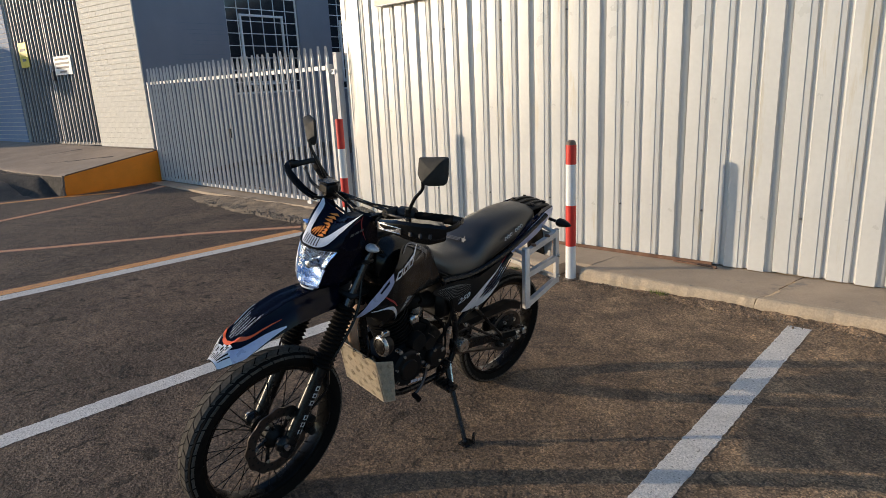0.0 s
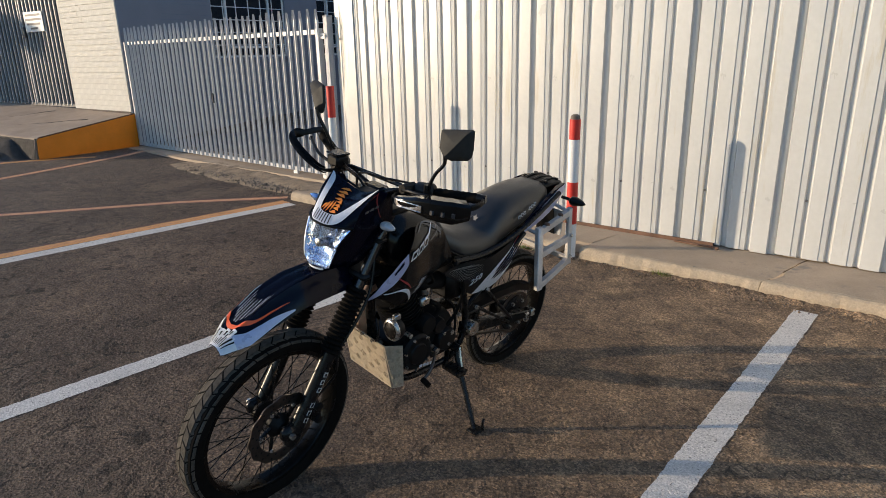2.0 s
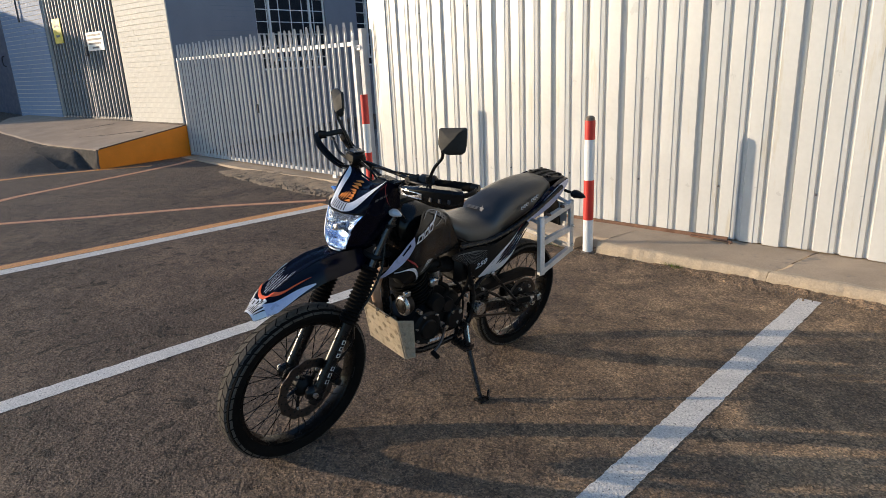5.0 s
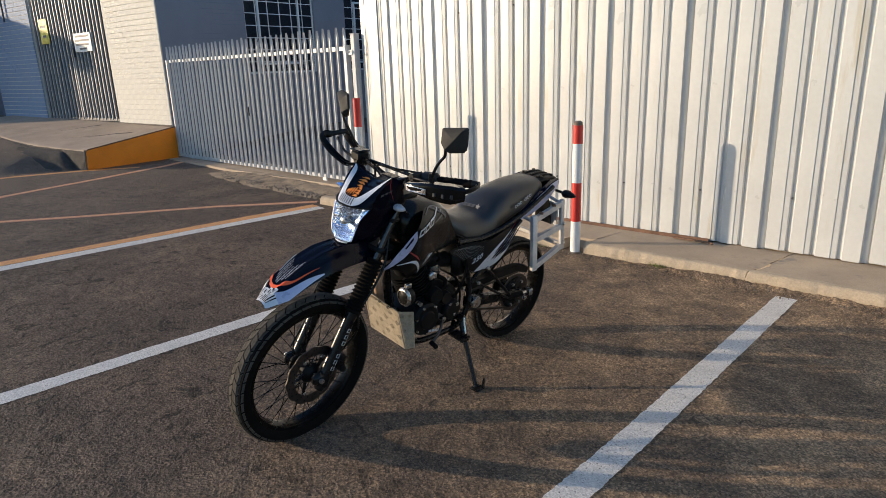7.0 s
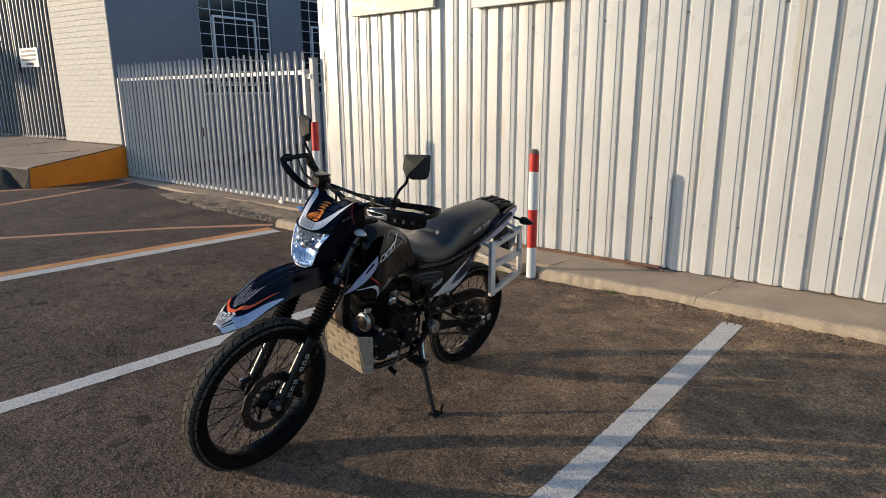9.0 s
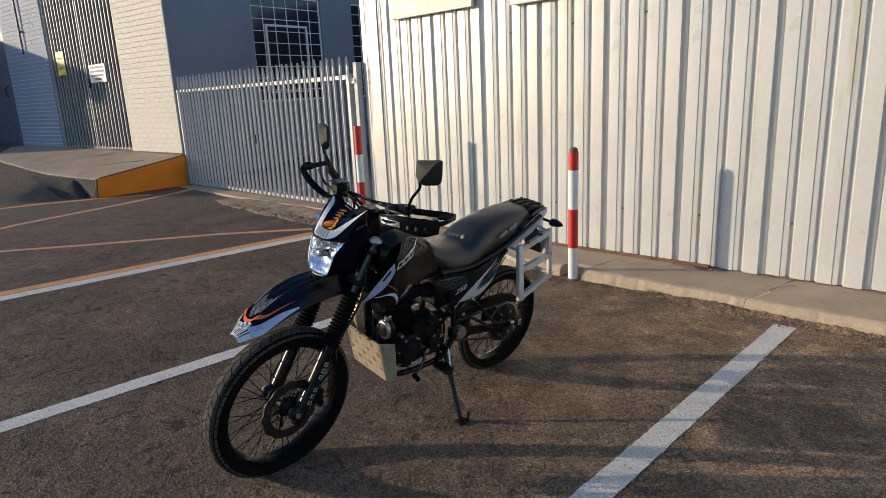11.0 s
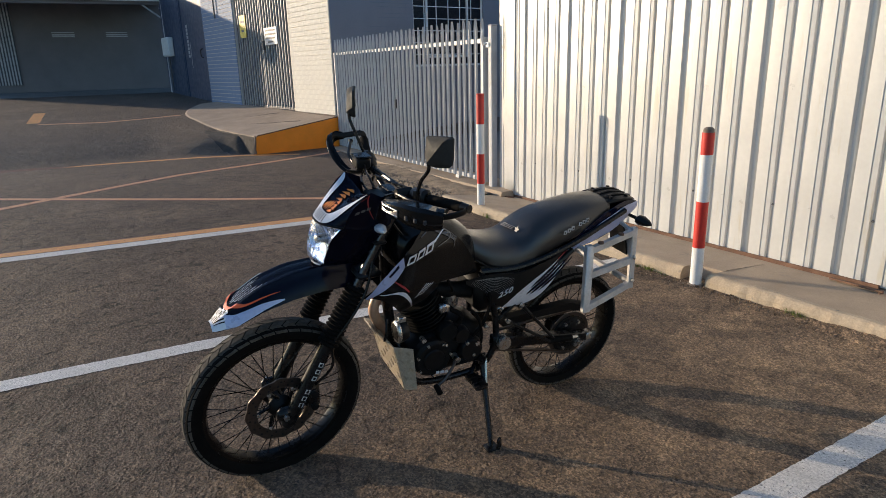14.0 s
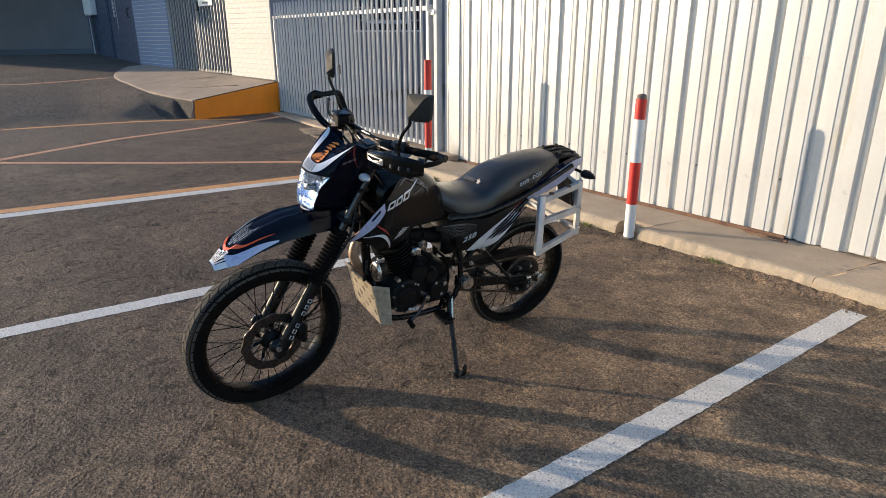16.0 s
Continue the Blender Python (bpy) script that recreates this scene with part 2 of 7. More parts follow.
M_GLASSDARK = mat("dark_window_glass", (0.012, 0.014, 0.018), 0.12, var=0.2, rvar=0.05, coat=0.3)
M_GRASS = mat("dry_green_grass", (0.15, 0.19, 0.04), 0.8, var=0.4, scale=30)
M_JOINT = mat("dark_joint", (0.20, 0.22, 0.27), 0.8)
M_PALESLAT = mat("pale_grey_steel_slat", (0.42, 0.42, 0.43), 0.5, 0.1, var=0.12, scale=4)
M_DARKFILL = mat("dark_rough_fillet", (0.050, 0.042, 0.037), 0.9, var=0.3, scale=9, fine=0.2, bump=1.0, bscale=50, dist=0.008)
M_DARKCONC = mat("dark_rough_concrete", (0.17, 0.14, 0.115), 0.9, var=0.3, scale=40, bump=1.0, bscale=60, dist=0.006)


# ---- mesh helpers ----
def part(name, bm, material, parent=None, label="", smooth=False):
    """Links a bmesh as one mesh object, under a thing or a part where one is given."""
    me = bpy.data.meshes.new(name)
    bmesh.ops.recalc_face_normals(bm, faces=bm.faces)
    bm.to_mesh(me)
    bm.free()
    me.materials.append(material)
    if smooth:
        for p in me.polygons:
            p.use_smooth = True
        me.set_sharp_from_angle(angle=radians(38))
    ob = new(name, me)
    if parent:
        ob.parent = parent
    if label:
        ob["label"] = label
    return ob


def thing(name, m, label, category, group="", kind=""):
    ob = new(name)
    ob.empty_display_size = 0.1
    ob.matrix_world = m
    return tagged(ob, label, category, group, kind)


def box(x0, x1, y0, y1, z0, z1, bevel=0.0, bm=None):
    bm = bm or bmesh.new()
    r = bmesh.ops.create_cube(bm, size=1)
    for v in r["verts"]:
        v.co = Vector((x0 if v.co.x < 0 else x1, y0 if v.co.y < 0 else y1, z0 if v.co.z < 0 else z1))
    if bevel:
        es = list({e for v in r["verts"] for e in v.link_edges})
        bmesh.ops.bevel(bm, geom=es, offset=bevel, segments=1, affect='EDGES')
    return bm


def tube(path, radius, sides=10, bm=None, closed=False, flat=1.0, caps=True):
    """A round bar along a list of points. radius: a number, or one a point; flat squashes it along its second axis."""
    bm = bm or bmesh.new()
    pts = [Vector(p) for p in path]
    rad = [radius] * len(pts) if isinstance(radius, (int, float)) else radius
    rings, ref = [], None
    for i, p in enumerate(pts):
        if closed:
            t = pts[(i + 1) % len(pts)] - pts[i - 1]
        else:
            t = pts[min(i + 1, len(pts) - 1)] - pts[max(i - 1, 0)]
        t.normalize()
        if ref is None:
            ref = Vector((0, 0, 1)) if abs(t.z) < 0.9 else Vector((1, 0, 0))
        a = (ref - t * ref.dot(t)).normalized()
        ref = a
        c = t.cross(a)
        rings.append([bm.verts.new(p + rad[i] * (a * math.cos(2 * math.pi * k / sides) + c * flat * math.sin(2 * math.pi * k / sides))) for k in range(sides)])
    n = len(rings)
    for i in range(n if closed else n - 1):
        a, b = rings[i], rings[(i + 1) % n]
        for k in range(sides):
            bm.faces.new((a[k], a[(k + 1) % sides], b[(k + 1) % sides], b[k]))
    if caps and not closed:
        bm.faces.new(rings[0])
        bm.faces.new(rings[-1])
    return bm


def smooth_path(pts, steps=5):
    """Catmull-Rom points through pts."""
    p = [Vector(q) for q in pts]
    p = [2 * p[0] - p[1]] + p + [2 * p[-1] - p[-2]]
    out = []
    for i in range(1, len(p) - 2):
        for k in range(steps):
            t = k / steps
            out.append(0.5 * (2 * p[i] + (p[i + 1] - p[i - 1]) * t + (2 * p[i - 1] - 5 * p[i] + 4 * p[i + 1] - p[i + 2]) * t * t
                              + (3 * p[i] - p[i - 1] - 3 * p[i + 1] + p[i + 2]) * t ** 3))
    return out + [p[-2]]


def lathe(profile, axis='y', steps=32, bm=None, centre=(0, 0, 0), caps=True):
    """Turns a profile of (radius, along) points about an axis."""
    bm = bm or bmesh.new()
    c = Vector(centre)
    rings = []
    for r, h in profile:
        ring = []
        for k in range(steps):
            a = 2 * math.pi * k / steps
            u, v = r * math.cos(a), r * math.sin(a)
            ring.append(bm.verts.new(c + (Vector((u, h, v)) if axis == 'y' else Vector((u, v, h)) if axis == 'z' else Vector((h, u, v)))))
        rings.append(ring)
    for a, b in zip(rings, rings[1:]):
        for k in range(steps):
            bm.faces.new((a[k], a[(k + 1) % steps], b[(k + 1) % steps], b[k]))
    for ring, (r, h) in ((rings[0], profile[0]), (rings[-1], profile[-1])):
        if caps and r > 1e-4:
            bm.faces.new(ring)
    return bm


def loft(sections, bm=None, closed=True, caps=True):
    """Skins a list of point rings of equal length."""
    bm = bm or bmesh.new()
    rings = [[bm.verts.new(p) for p in s] for s in sections]
    for a, b in zip(rings, rings[1:]):
        m = len(a)
        for k in range(m if closed else m - 1):
            bm.faces.new((a[k], a[(k + 1) % m], b[(k + 1) % m], b[k]))
    if caps and closed:
        bm.faces.new(rings[0])
        bm.faces.new(rings[-1])
    return bm


def plate(poly, y0, y1, bm=None, bevel=0.0):
    """A flat plate of thickness y0..y1 with an outline of (x, z) points."""
    bm = bm or bmesh.new()
    a = [bm.verts.new((x, y0, z)) for x, z in poly]
    b = [bm.verts.new((x, y1, z)) for x, z in poly]
    f0, f1 = bm.faces.new(a), bm.faces.new(b)
    m = len(poly)
    for k in range(m):
        bm.faces.new((a[k], a[(k + 1) % m], b[(k + 1) % m], b[k]))
    if bevel:
        bmesh.ops.bevel(bm, geom=list(f0.edges) + list(f1.edges), offset=bevel, segments=1, affect='EDGES')
    return bm


# ---- ground ----
def smoothstep(t):
    t = max(0.0, min(1.0, t))
    return t * t * (3 - 2 * t)


def ground_z(x, y):
    """The yard is level near the bays and climbs towards its far end."""
    far = [10.75, 11.0, 11.2, 11.5, 12.3, 13.3, 14.5, 16.0, 19.0, 23.0, 27.0]
    open_yard = float(np.interp(-x, far, [0, 0.02, 0.05, 0.11, 0.24, 0.35, 0.44, 0.53, 0.67, 0.87, 0.95]))
    by_ramp = float(np.interp(-x, far, [0, 0.13, 0.22, 0.30, 0.37, 0.42, 0.47, 0.53, 0.67, 0.87, 0.95]))
    near = smoothstep((y + 3.6) / 1.4)
    return open_yard + (by_ramp - open_yard) * near


def ground():
    xs = [-400, -120, -60] + [-40 + 1.0 * i for i in range(21)] + [-19 + 0.2 * i for i in range(50)] + [-9 + 0.25 * i for i in range(61)] + [8, 12, 30, 100, 400]
    ys = [-400, -100, -40, -20] + [-14 + 0.25 * i for i in range(36)] + [-5 + 0.25 * i for i in range(45)] + [8, 12, 30, 100, 400]
    bm = bmesh.new()
    grid = [[bm.verts.new((x, y, ground_z(x, y) + 0.001 * noise.noise((x * 0.7, y * 0.7, 0)))) for y in ys] for x in xs]
    for i in range(len(xs) - 1):
        for j in range(len(ys) - 1):
            bm.faces.new((grid[i][j], grid[i + 1][j], grid[i + 1][j + 1], grid[i][j + 1]))
    return tagged(part("ground", bm, M_ASPHALT, smooth=True), "worn dark grey asphalt with dusty patches", "asphalt", kind="structure")


def strip(name, pts, width, material, label, lift=0.0018):
    """A painted line along points on the ground, with uneven edges."""
    bm = bmesh.new()
    dense = []
    for a, b in zip(pts, pts[1:]):
        a, b = Vector(a), Vector(b)
        k = max(2, int((b - a).length / 0.012))
        dense += [a.lerp(b, i / k) for i in range(k)]
    dense.append(Vector(pts[-1]))
    rows = []
    for i, p in enumerate(dense):
        t = (dense[min(i + 1, len(dense) - 1)] - dense[max(i - 1, 0)]).normalized()
        s = Vector((-t.y, t.x))
        w1 = width / 2 * (1 + 0.03 * noise.noise((p.x * 5, p.y * 5, 3)) + 0.07 * noise.noise((p.x * 27, p.y * 27, 3)) + 0.06 * noise.noise((p.x * 61, p.y * 61, 3)))
        w2 = width / 2 * (1 + 0.03 * noise.noise((p.x * 5, p.y * 5, 9)) + 0.07 * noise.noise((p.x * 27, p.y * 27, 9)) + 0.06 * noise.noise((p.x * 61, p.y * 61, 9)))
        q, r = p + s * w1, p - s * w2
        rows.append((bm.verts.new((q.x, q.y, ground_z(q.x, q.y) + lift)), bm.verts.new((r.x, r.y, ground_z(r.x, r.y) + lift))))
    for a, b in zip(rows, rows[1:]):
        bm.faces.new((a[0], a[1], b[1], b[0]))
    return tagged(part(name, bm, material), label, "road marking", kind="structure")


ground()
strip("road_line_1", [(0.655, -0.60), (0.79, -2.95), (0.93, -6.5)], 0.13, M_LINE, "thick white parking bay line, cracked paint")
strip("road_line_2", [(-1.70, -0.66), (-1.68, -4.4), (-1.60, -8.5)], 0.135, M_LINE, "thick white parking bay line, cracked paint")
strip("road_line_3", [(-4.28, -0.95), (-4.33, -2.2), (-4.42, -5.1), (-4.6, -11)], 0.16, M_LINE, "white half of a two-colour bay line")
strip("road_line_4", [(-4.43, -0.93), (-4.49, -2.2), (-4.60, -5.1), (-4.8, -11)], 0.15, M_YLINE, "faded orange half of a two-colour bay line")
strip("road_line_5", [(-4.6, -0.80), (-5.35, -1.72), (-6.15, -3.05), (-7.25, -4.7), (-9.0, -7.3)], 0.10, M_YTHIN, "thin faded orange diagonal line")
strip("road_line_6", [(-9.75, -0.35), (-9.5, -0.75), (-9.0, -1.95), (-8.5, -3.3), (-7.9, -4.2), (-7.2, -5.2), (-6.0, -6.9)], 0.13, M_YTHIN, "thin faded orange diagonal line", 0.0026)
strip("road_line_7", [(-9.75, -1.1), (-10.2, -1.9), (-10.48, -2.8), (-10.60, -4.1), (-10.70, -5.8), (-10.8, -8.0)], 0.15, M_YLINE, "faded orange line before the ramp")
for n, pts, w in ((10, [(-4.44, -0.93), (-4.50, -2.2), (-4.61, -5.1), (-4.81, -11)], 0.21), (11, [(-4.6, -0.80), (-5.35, -1.72), (-6.15, -3.05), (-7.25, -4.7), (-9.0, -7.3)], 0.17),
                  (12, [(-9.75, -0.35), (-9.5, -0.75), (-9.0, -1.95), (-8.5, -3.3), (-7.9, -4.2), (-7.2, -5.2), (-6.0, -6.9)], 0.21), (13, [(-9.75, -1.1), (-10.2, -1.9), (-10.48, -2.8), (-10.60, -4.1), (-10.70, -5.8), (-10.8, -8.0)], 0.24)):
    strip("road_line_%d" % n, pts, w, M_OLDRED, "older red-brown paint showing beside the orange line", 0.0005 + 0.0003 * (n - 10))
strip("road_line_8", [(-15.2, -2.6), (-14.7, -4.3), (-14.95, -5.6)], 0.12, M_YTHIN, "thin faded orange line in the far yard")
strip("road_line_9", [(-15.2, -5.72), (-17.4, -5.74)], 0.26, M_YLINE, "short broad orange bay mark")

# ---- concrete apron and kerb under the ribbed wall ----
KERB_H = 0.085


def wall_foot(x):
    return 0.098 + 0.0203 * x if x > -4.6 else 0.01


def wall_y(x):
    """The wall runs just over one degree off the bays."""
    return 0.121 + 0.0193 * x


def kerb_y(x):
    return -0.475 + 0.075 * (x - 0.4)


def apron():
    ob = new("apron")
    tagged(ob, "pale brown concrete apron with a crack and a worn kerb edge", "apron", kind="structure")
    # slabs end at joints, one at an irregular crack; the notch between two of them holds the bollard
    def crack(y):
        return 0.13 * (y + 0.25) + 0.05 * noise.noise((y * 5, 3, 1)) + 0.018 * noise.noise((y * 19, 3, 1))

    for n, (x0, x1, setback) in enumerate([(-4.45, -2.6, 0.0), (-2.598, -1.14, 0.0), (-1.14, -0.93, 0.14), (-0.93, 0.383, 0.0), (0.395, 2.3, 0.0), (2.304, 4.6, 0.0)]):
        bm = bmesh.new()
        k = max(2, int((x1 - x0) / 0.09))
        sections = []
        for i in range(k + 1):
            x = x0 + (x1 - x0) * i / k
            y = kerb_y(x) + setback + 0.010 * noise.noise((x * 4, 0, 0)) + 0.006 * noise.noise((x * 17, 0, 5))
            h = KERB_H + 0.006 * noise.noise((x * 6, 7, 0))
            by = max(0.0, 1 - abs(x - 0.389) / 0.35)
            line = [(y - 0.012, -0.05), (y, h - 0.022), (y + 0.016, h - 0.004), (y + 0.05, h)]
            line += [(y + 0.05 + (wall_y(x) - 0.05 - y) * q, h + (wall_foot(x) - 0.018 - h) * q) for q in (0.15, 0.3, 0.45, 0.6, 0.75, 0.9)]
            line += [(wall_y(x) + 0.05, wall_foot(x) - 0.015), (wall_y(x) + 0.05, -0.05)]
            sections.append([(x + by * crack(yy), yy, zz) for yy, zz in line])
        loft(sections, bm)
        part("slab", bm, M_CONC, ob, smooth=True)
        if setback:
            continue
        # hand-laid nose, a little proud of the slab, with a soft lip and chipped edges
        nose, rows = bmesh.new(), []
        k = int((x1 - x0) / 0.018)
        for i in range(k + 1):
            x = x0 - 0.004 + (x1 - x0 + 0.008) * i / k
            y = kerb_y(x) + 0.010 * noise.noise((x * 4, 0, 0)) + 0.006 * noise.noise((x * 17, 0, 5))
            h = KERB_H + 0.006 * noise.noise((x * 6, 7, 0))
            by = max(0.0, 1 - abs(x - 0.389) / 0.35)
            chip = max(0.0, noise.noise((x * 11, 5, 2)) - 0.35) * 0.012 + 0.001 * noise.noise((x * 38, 5, 2))
            lip = 0.058 + 0.014 * noise.noise((x * 5, 1, 8))
            line = [(y - 0.018, -0.04), (y - 0.014 + 0.002 * noise.noise((x * 21, 0, 1)), h * 0.45), (y - 0.006 + 0.0015 * noise.noise((x * 30, 2, 1)), h - 0.026), (y + 0.006 + chip * 0.6, h - 0.006 - chip), (y + 0.022 + chip, h + 0.003), (y + lip, h + 0.004), (y + lip + 0.004, h - 0.006)]
            rows.append([nose.verts.new((x + by * crack(yy), yy, zz)) for yy, zz in line])
        for a, b in zip(rows, rows[1:]):
            for q in range(len(a) - 1):
                nose.faces.new((a[q], b[q], b[q + 1], a[q + 1]))
        bmesh.ops.recalc_face_normals(nose, faces=nose.faces)
        part("kerb_nose", nose, M_KERB, ob, "paler worn kerb edge")
    return ob


apron()

# ---- ribbed wall of the shed ----
PITCH = 0.1705
LAP = 3


def rib_wall():
    wall = tagged(part("wall_north", box(-4.62, 6.0, 0.06, 0.20, 0.0, 4.2), M_MORTAR), "shed wall clad in white ribbed sheet metal", "wall", kind="structure")
    wall.matrix_world = pose(0, 0.121, 0, 0, 0, 1.106)
    n, depth = 4, 0.026
    bm = bmesh.new()
    # each sheet has four ribs; the trough at the lap is the widest, the others are half filled by a shallow flank
    prof = []
    for i in range(n):
        o = i * PITCH
        prof += [(o, 0.0), (o + 0.013, -depth), (o + 0.040, -depth - 0.0007), (o + 0.080, -depth - 0.0007)]
        if i == LAP:
            prof += [(o + 0.122, -depth), (o + 0.131, -0.006)]
        else:
            end = (0.144, 0.140, 0.142, 0.142)[i]
            prof += [(o + 0.106, -depth), (o + 0.110, -depth + 0.0045), (o + end, -depth + 0.0080), (o + end + 0.005, 0.0)]
    prof.append((n * PITCH + 0.008, 0.0))
    loft([[Vector((x, y, z)) for x, y in prof] for z in (0.0, 0.004, 1.4, 2.7, 4.096, 4.1)], bm, closed=False)
    first = part("sheet", bm, M_SHEET, wall, smooth=True)
    sol = first.modifiers.new("thickness", 'SOLIDIFY')
    sol.thickness = 0.0015
    # sheet widths vary so that the ribs line up in the camera's view
    starts = [-4.620, -4.075, -3.328, -2.599, -1.879, -1.162, -0.468, 0.227, 0.918, 1.618, 2.317, 3.026, 3.739, 4.457, 5.178, 5.904]
    crests = []
    for i, (x, x_next) in enumerate(zip(starts, starts[1:])):
        ob = first if i == 0 else first.copy()
        if i:
            scene.collection.objects.link(ob)
        k = (x_next - x) / (n * PITCH)
        ob.matrix_local = Matrix.Translation((x, 0.026 + 0.002 * (i % 2), wall_foot(x + 0.3) - 0.004)) @ Matrix.Rotation(0.0015 * math.sin(i * 2.3), 4, 'Y') @ Matrix.Diagonal((k, 1, 1, 1))
        crests += [x + k * PITCH * q for q in range(n)]
    # fixings
    sb = bmesh.new()
    bmesh.ops.create_cone(sb, cap_ends=True, segments=6, radius1=0.009, radius2=0.006, depth=0.010, matrix=Matrix.Rotation(radians(90), 4, 'X'))
    screw = part("screw", sb, M_TEXTGREY, wall)
    k = 0
    for row, z in enumerate((0.42, 2.02, 2.9)):
        for i, xc in enumerate(crests):
            if (i * 7 + row * 5) % 4:
                continue
            ob = screw if k == 0 else screw.copy()
            if k:
                scene.collection.objects.link(ob)
            k += 1
            ob.matrix_local = Matrix.Translation((xc + 0.158, 0.020, wall_foot(xc) + z + 0.015 * math.sin(i * 3.1)))
    # corner flashing with a bent outer edge
    fb = bmesh.new()
    sections = []
    for i in range(24):
        z = 0.03 + 4.1 * i / 23
        w = 0.012 * math.sin(z * 5.1) + 0.008 * math.sin(z * 11)
        sections.append([Vector(p) for p in ((-4.485 + w, 0.055, z), (-4.495 + w, -0.012 + w * 0.6, z), (-4.465 + w * 0.6, -0.022, z), (-4.40, -0.018, z), (-4.285, -0.014, z), (-4.279, 0.03, z))])
    loft(sections, fb, closed=False)
    fl = part("flashing", fb, M_SHEET, wall, "bent white corner flashing", smooth=True)
    fl.modifiers.new("thickness", 'SOLIDIFY').thickness = 0.0015
    part("corner_plate", box(-4.63, -4.44, 0.050, 0.058, 0.02, 4.1), M_SHEET, wall, "recessed white corner strip")
    part("base_channel", box(-4.28, -0.19, -0.020, -0.006, 0.0, 0.034), M_RUST, wall, "rusty steel base channel").matrix_local = Matrix.Rotation(-0.0203, 4, 'Y') @ Matrix.Translation((0, 0.004, 0.076))
    side = tagged(part("wall_shed_side", box(-4.62, -4.5, 0.2, 9.0, 0.0, 4.2), M_SHEET), "plain side wall of the shed", "wall", kind="structure")
    return wall


rib_wall()


# ---- sign boards high on the ribbed wall ----
def board(x0, x1, z0, z1, material, label):
    t = thing("sign_board", pose(x0, wall_y(x0) - 0.028, z0, 0, 0, 1.106), label, "sign")
    part("face", box(0, x1 - x0, -0.035, 0.0, 0, z1 - z0, 0.004), material, t)
    for a, b, c, d in ((0, x1 - x0, -0.012, 0.0), (0, x1 - x0, z1 - z0, z1 - z0 + 0.012)):
        part("frame", box(a, b, -0.042, 0.0, c, d, 0.002), M_WHITE, t)
    return t


board(-3.939, -2.690, 2.377, 3.3, M_PANEL, "blank cream sign board screwed to the ribbed wall")
board(-2.201, -1.044, 2.326, 3.2, M_WHITE, "white framed sign board screwed to the ribbed wall")


# ---- brick building beyond the gate, turned ten degrees ----
BLD = pose(-10.66, -0.09, 0, 0, 0, 10)


def brick_pieces(parent, x0, x1, z0, z1, separate, material, limit=300):
    """Painted bricks standing proud of their joints, in stretcher bond."""
    course, length, joint, butt = 0.0985, 0.262, 0.013, 0.0004
    sb = box(0, length - butt, 0.002, 0.02, 0, course - joint)
    whole = part("brick", sb, material, parent)
    done, first = 0, True
    rest = bmesh.new()
    rows = int((z1 - z0) / course)
    for r in range(rows):
        x = x0 - (length / 2 if r % 2 else 0)
        while x < x1 - 0.02:
            a, b = max(x, x0), min(x + length - butt, x1)
            z = z0 + r * course
            if b - a > 0.03:
                if separate and done < limit:
                    ob = whole if first else whole.copy()
                    if not first:
                        scene.collection.objects.link(ob)
                    first = False
                    done += 1
                    ob.matrix_local = Matrix.Translation((a, 0.0012 * noise.noise((a * 3, z * 3, 0)), z + 0.005 * noise.noise((a * 1.3, z * 2, 7)))) @ Matrix.Diagonal(((b - a) / (length - butt), 1, 1, 1))
                else:
                    o = 0.003 * noise.noise((a * 3, z * 3, 0))
                    box(a, b, 0.002 + o, 0.02 + o, z, z + course - joint, 0.0, rest)
            x += length
    if first:
        bpy.data.objects.remove(whole)
    if rest.verts:
        ob = part("brickwork", rest, material, parent)
        ob["kind"] = "stuff"
    else:
        rest.free()


def facade_wall(name, x0, x1, z0, z1):
    w = tagged(part(name, box(x0, x1 - 0.004, 0.012, 0.25, z0 - 0.6, z1), M_MORTAR), "white painted brick wall", "wall", kind="structure")
    w.matrix_world = BLD
    return w


PIER = facade_wall("wall_pier", -1.92, 0.0, 0.58, 5.0)
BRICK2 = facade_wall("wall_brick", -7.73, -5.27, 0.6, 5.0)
top = tagged(part("wall_lintel", box(-12.0, 0.0, 0.012, 0.25, 5.0, 5.6), M_BRICK), "plain painted wall above the openings", "wall", kind="structure")
top.matrix_world = BLD


def slat_gate(u0, u1, z0, z1, lock):
    t = thing("slatted_gate", BLD @ pose(u0, 0.05, z0), "tall dark grey steel gate leaf of narrow upright slats, closed", "gate", "double gate in the brick wall")
    w = u1 - u0
    n = round(w / 0.150)
    part("backing", box(0.01, w - 0.01, 0.03, 0.05, 0.02, z1 - z0), M_SLAT, t)
    slat = part("slat", box(0, 0.027, -0.012, 0.026, 0.02, z1 - z0 - 0.02, 0.003), M_PALESLAT, t)
    for i in range(n):
        ob = slat if i == 0 else slat.copy()
        if i:
            scene.collection.objects.link(ob)
        ob.matrix_local = Matrix.Translation((0.02 + i * (w - 0.07) / (n - 1), 0.002 * (i % 2), 0))
    for z in (0.0, z1 - z0 - 0.06):
        part("rail", box(0.0, w, 0.0, 0.028, z, z + 0.06, 0.004), M_SLAT, t)
    if lock:
        part("lock_box", box(0.03, 0.12, -0.04, 0.0, 1.35, 1.55, 0.008), M_SLAT, t)
        part("latch", tube([(0.06, -0.07, 1.52), (0.06, -0.05, 1.62), (0.06, -0.02, 1.66)], 0.01), M_GALV, t, "bright steel latch")
    return t


slat_gate(-5.25, -3.56, 0.62, 4.95, False)
slat_gate(-3.54, -1.94, 0.62, 4.95, True)


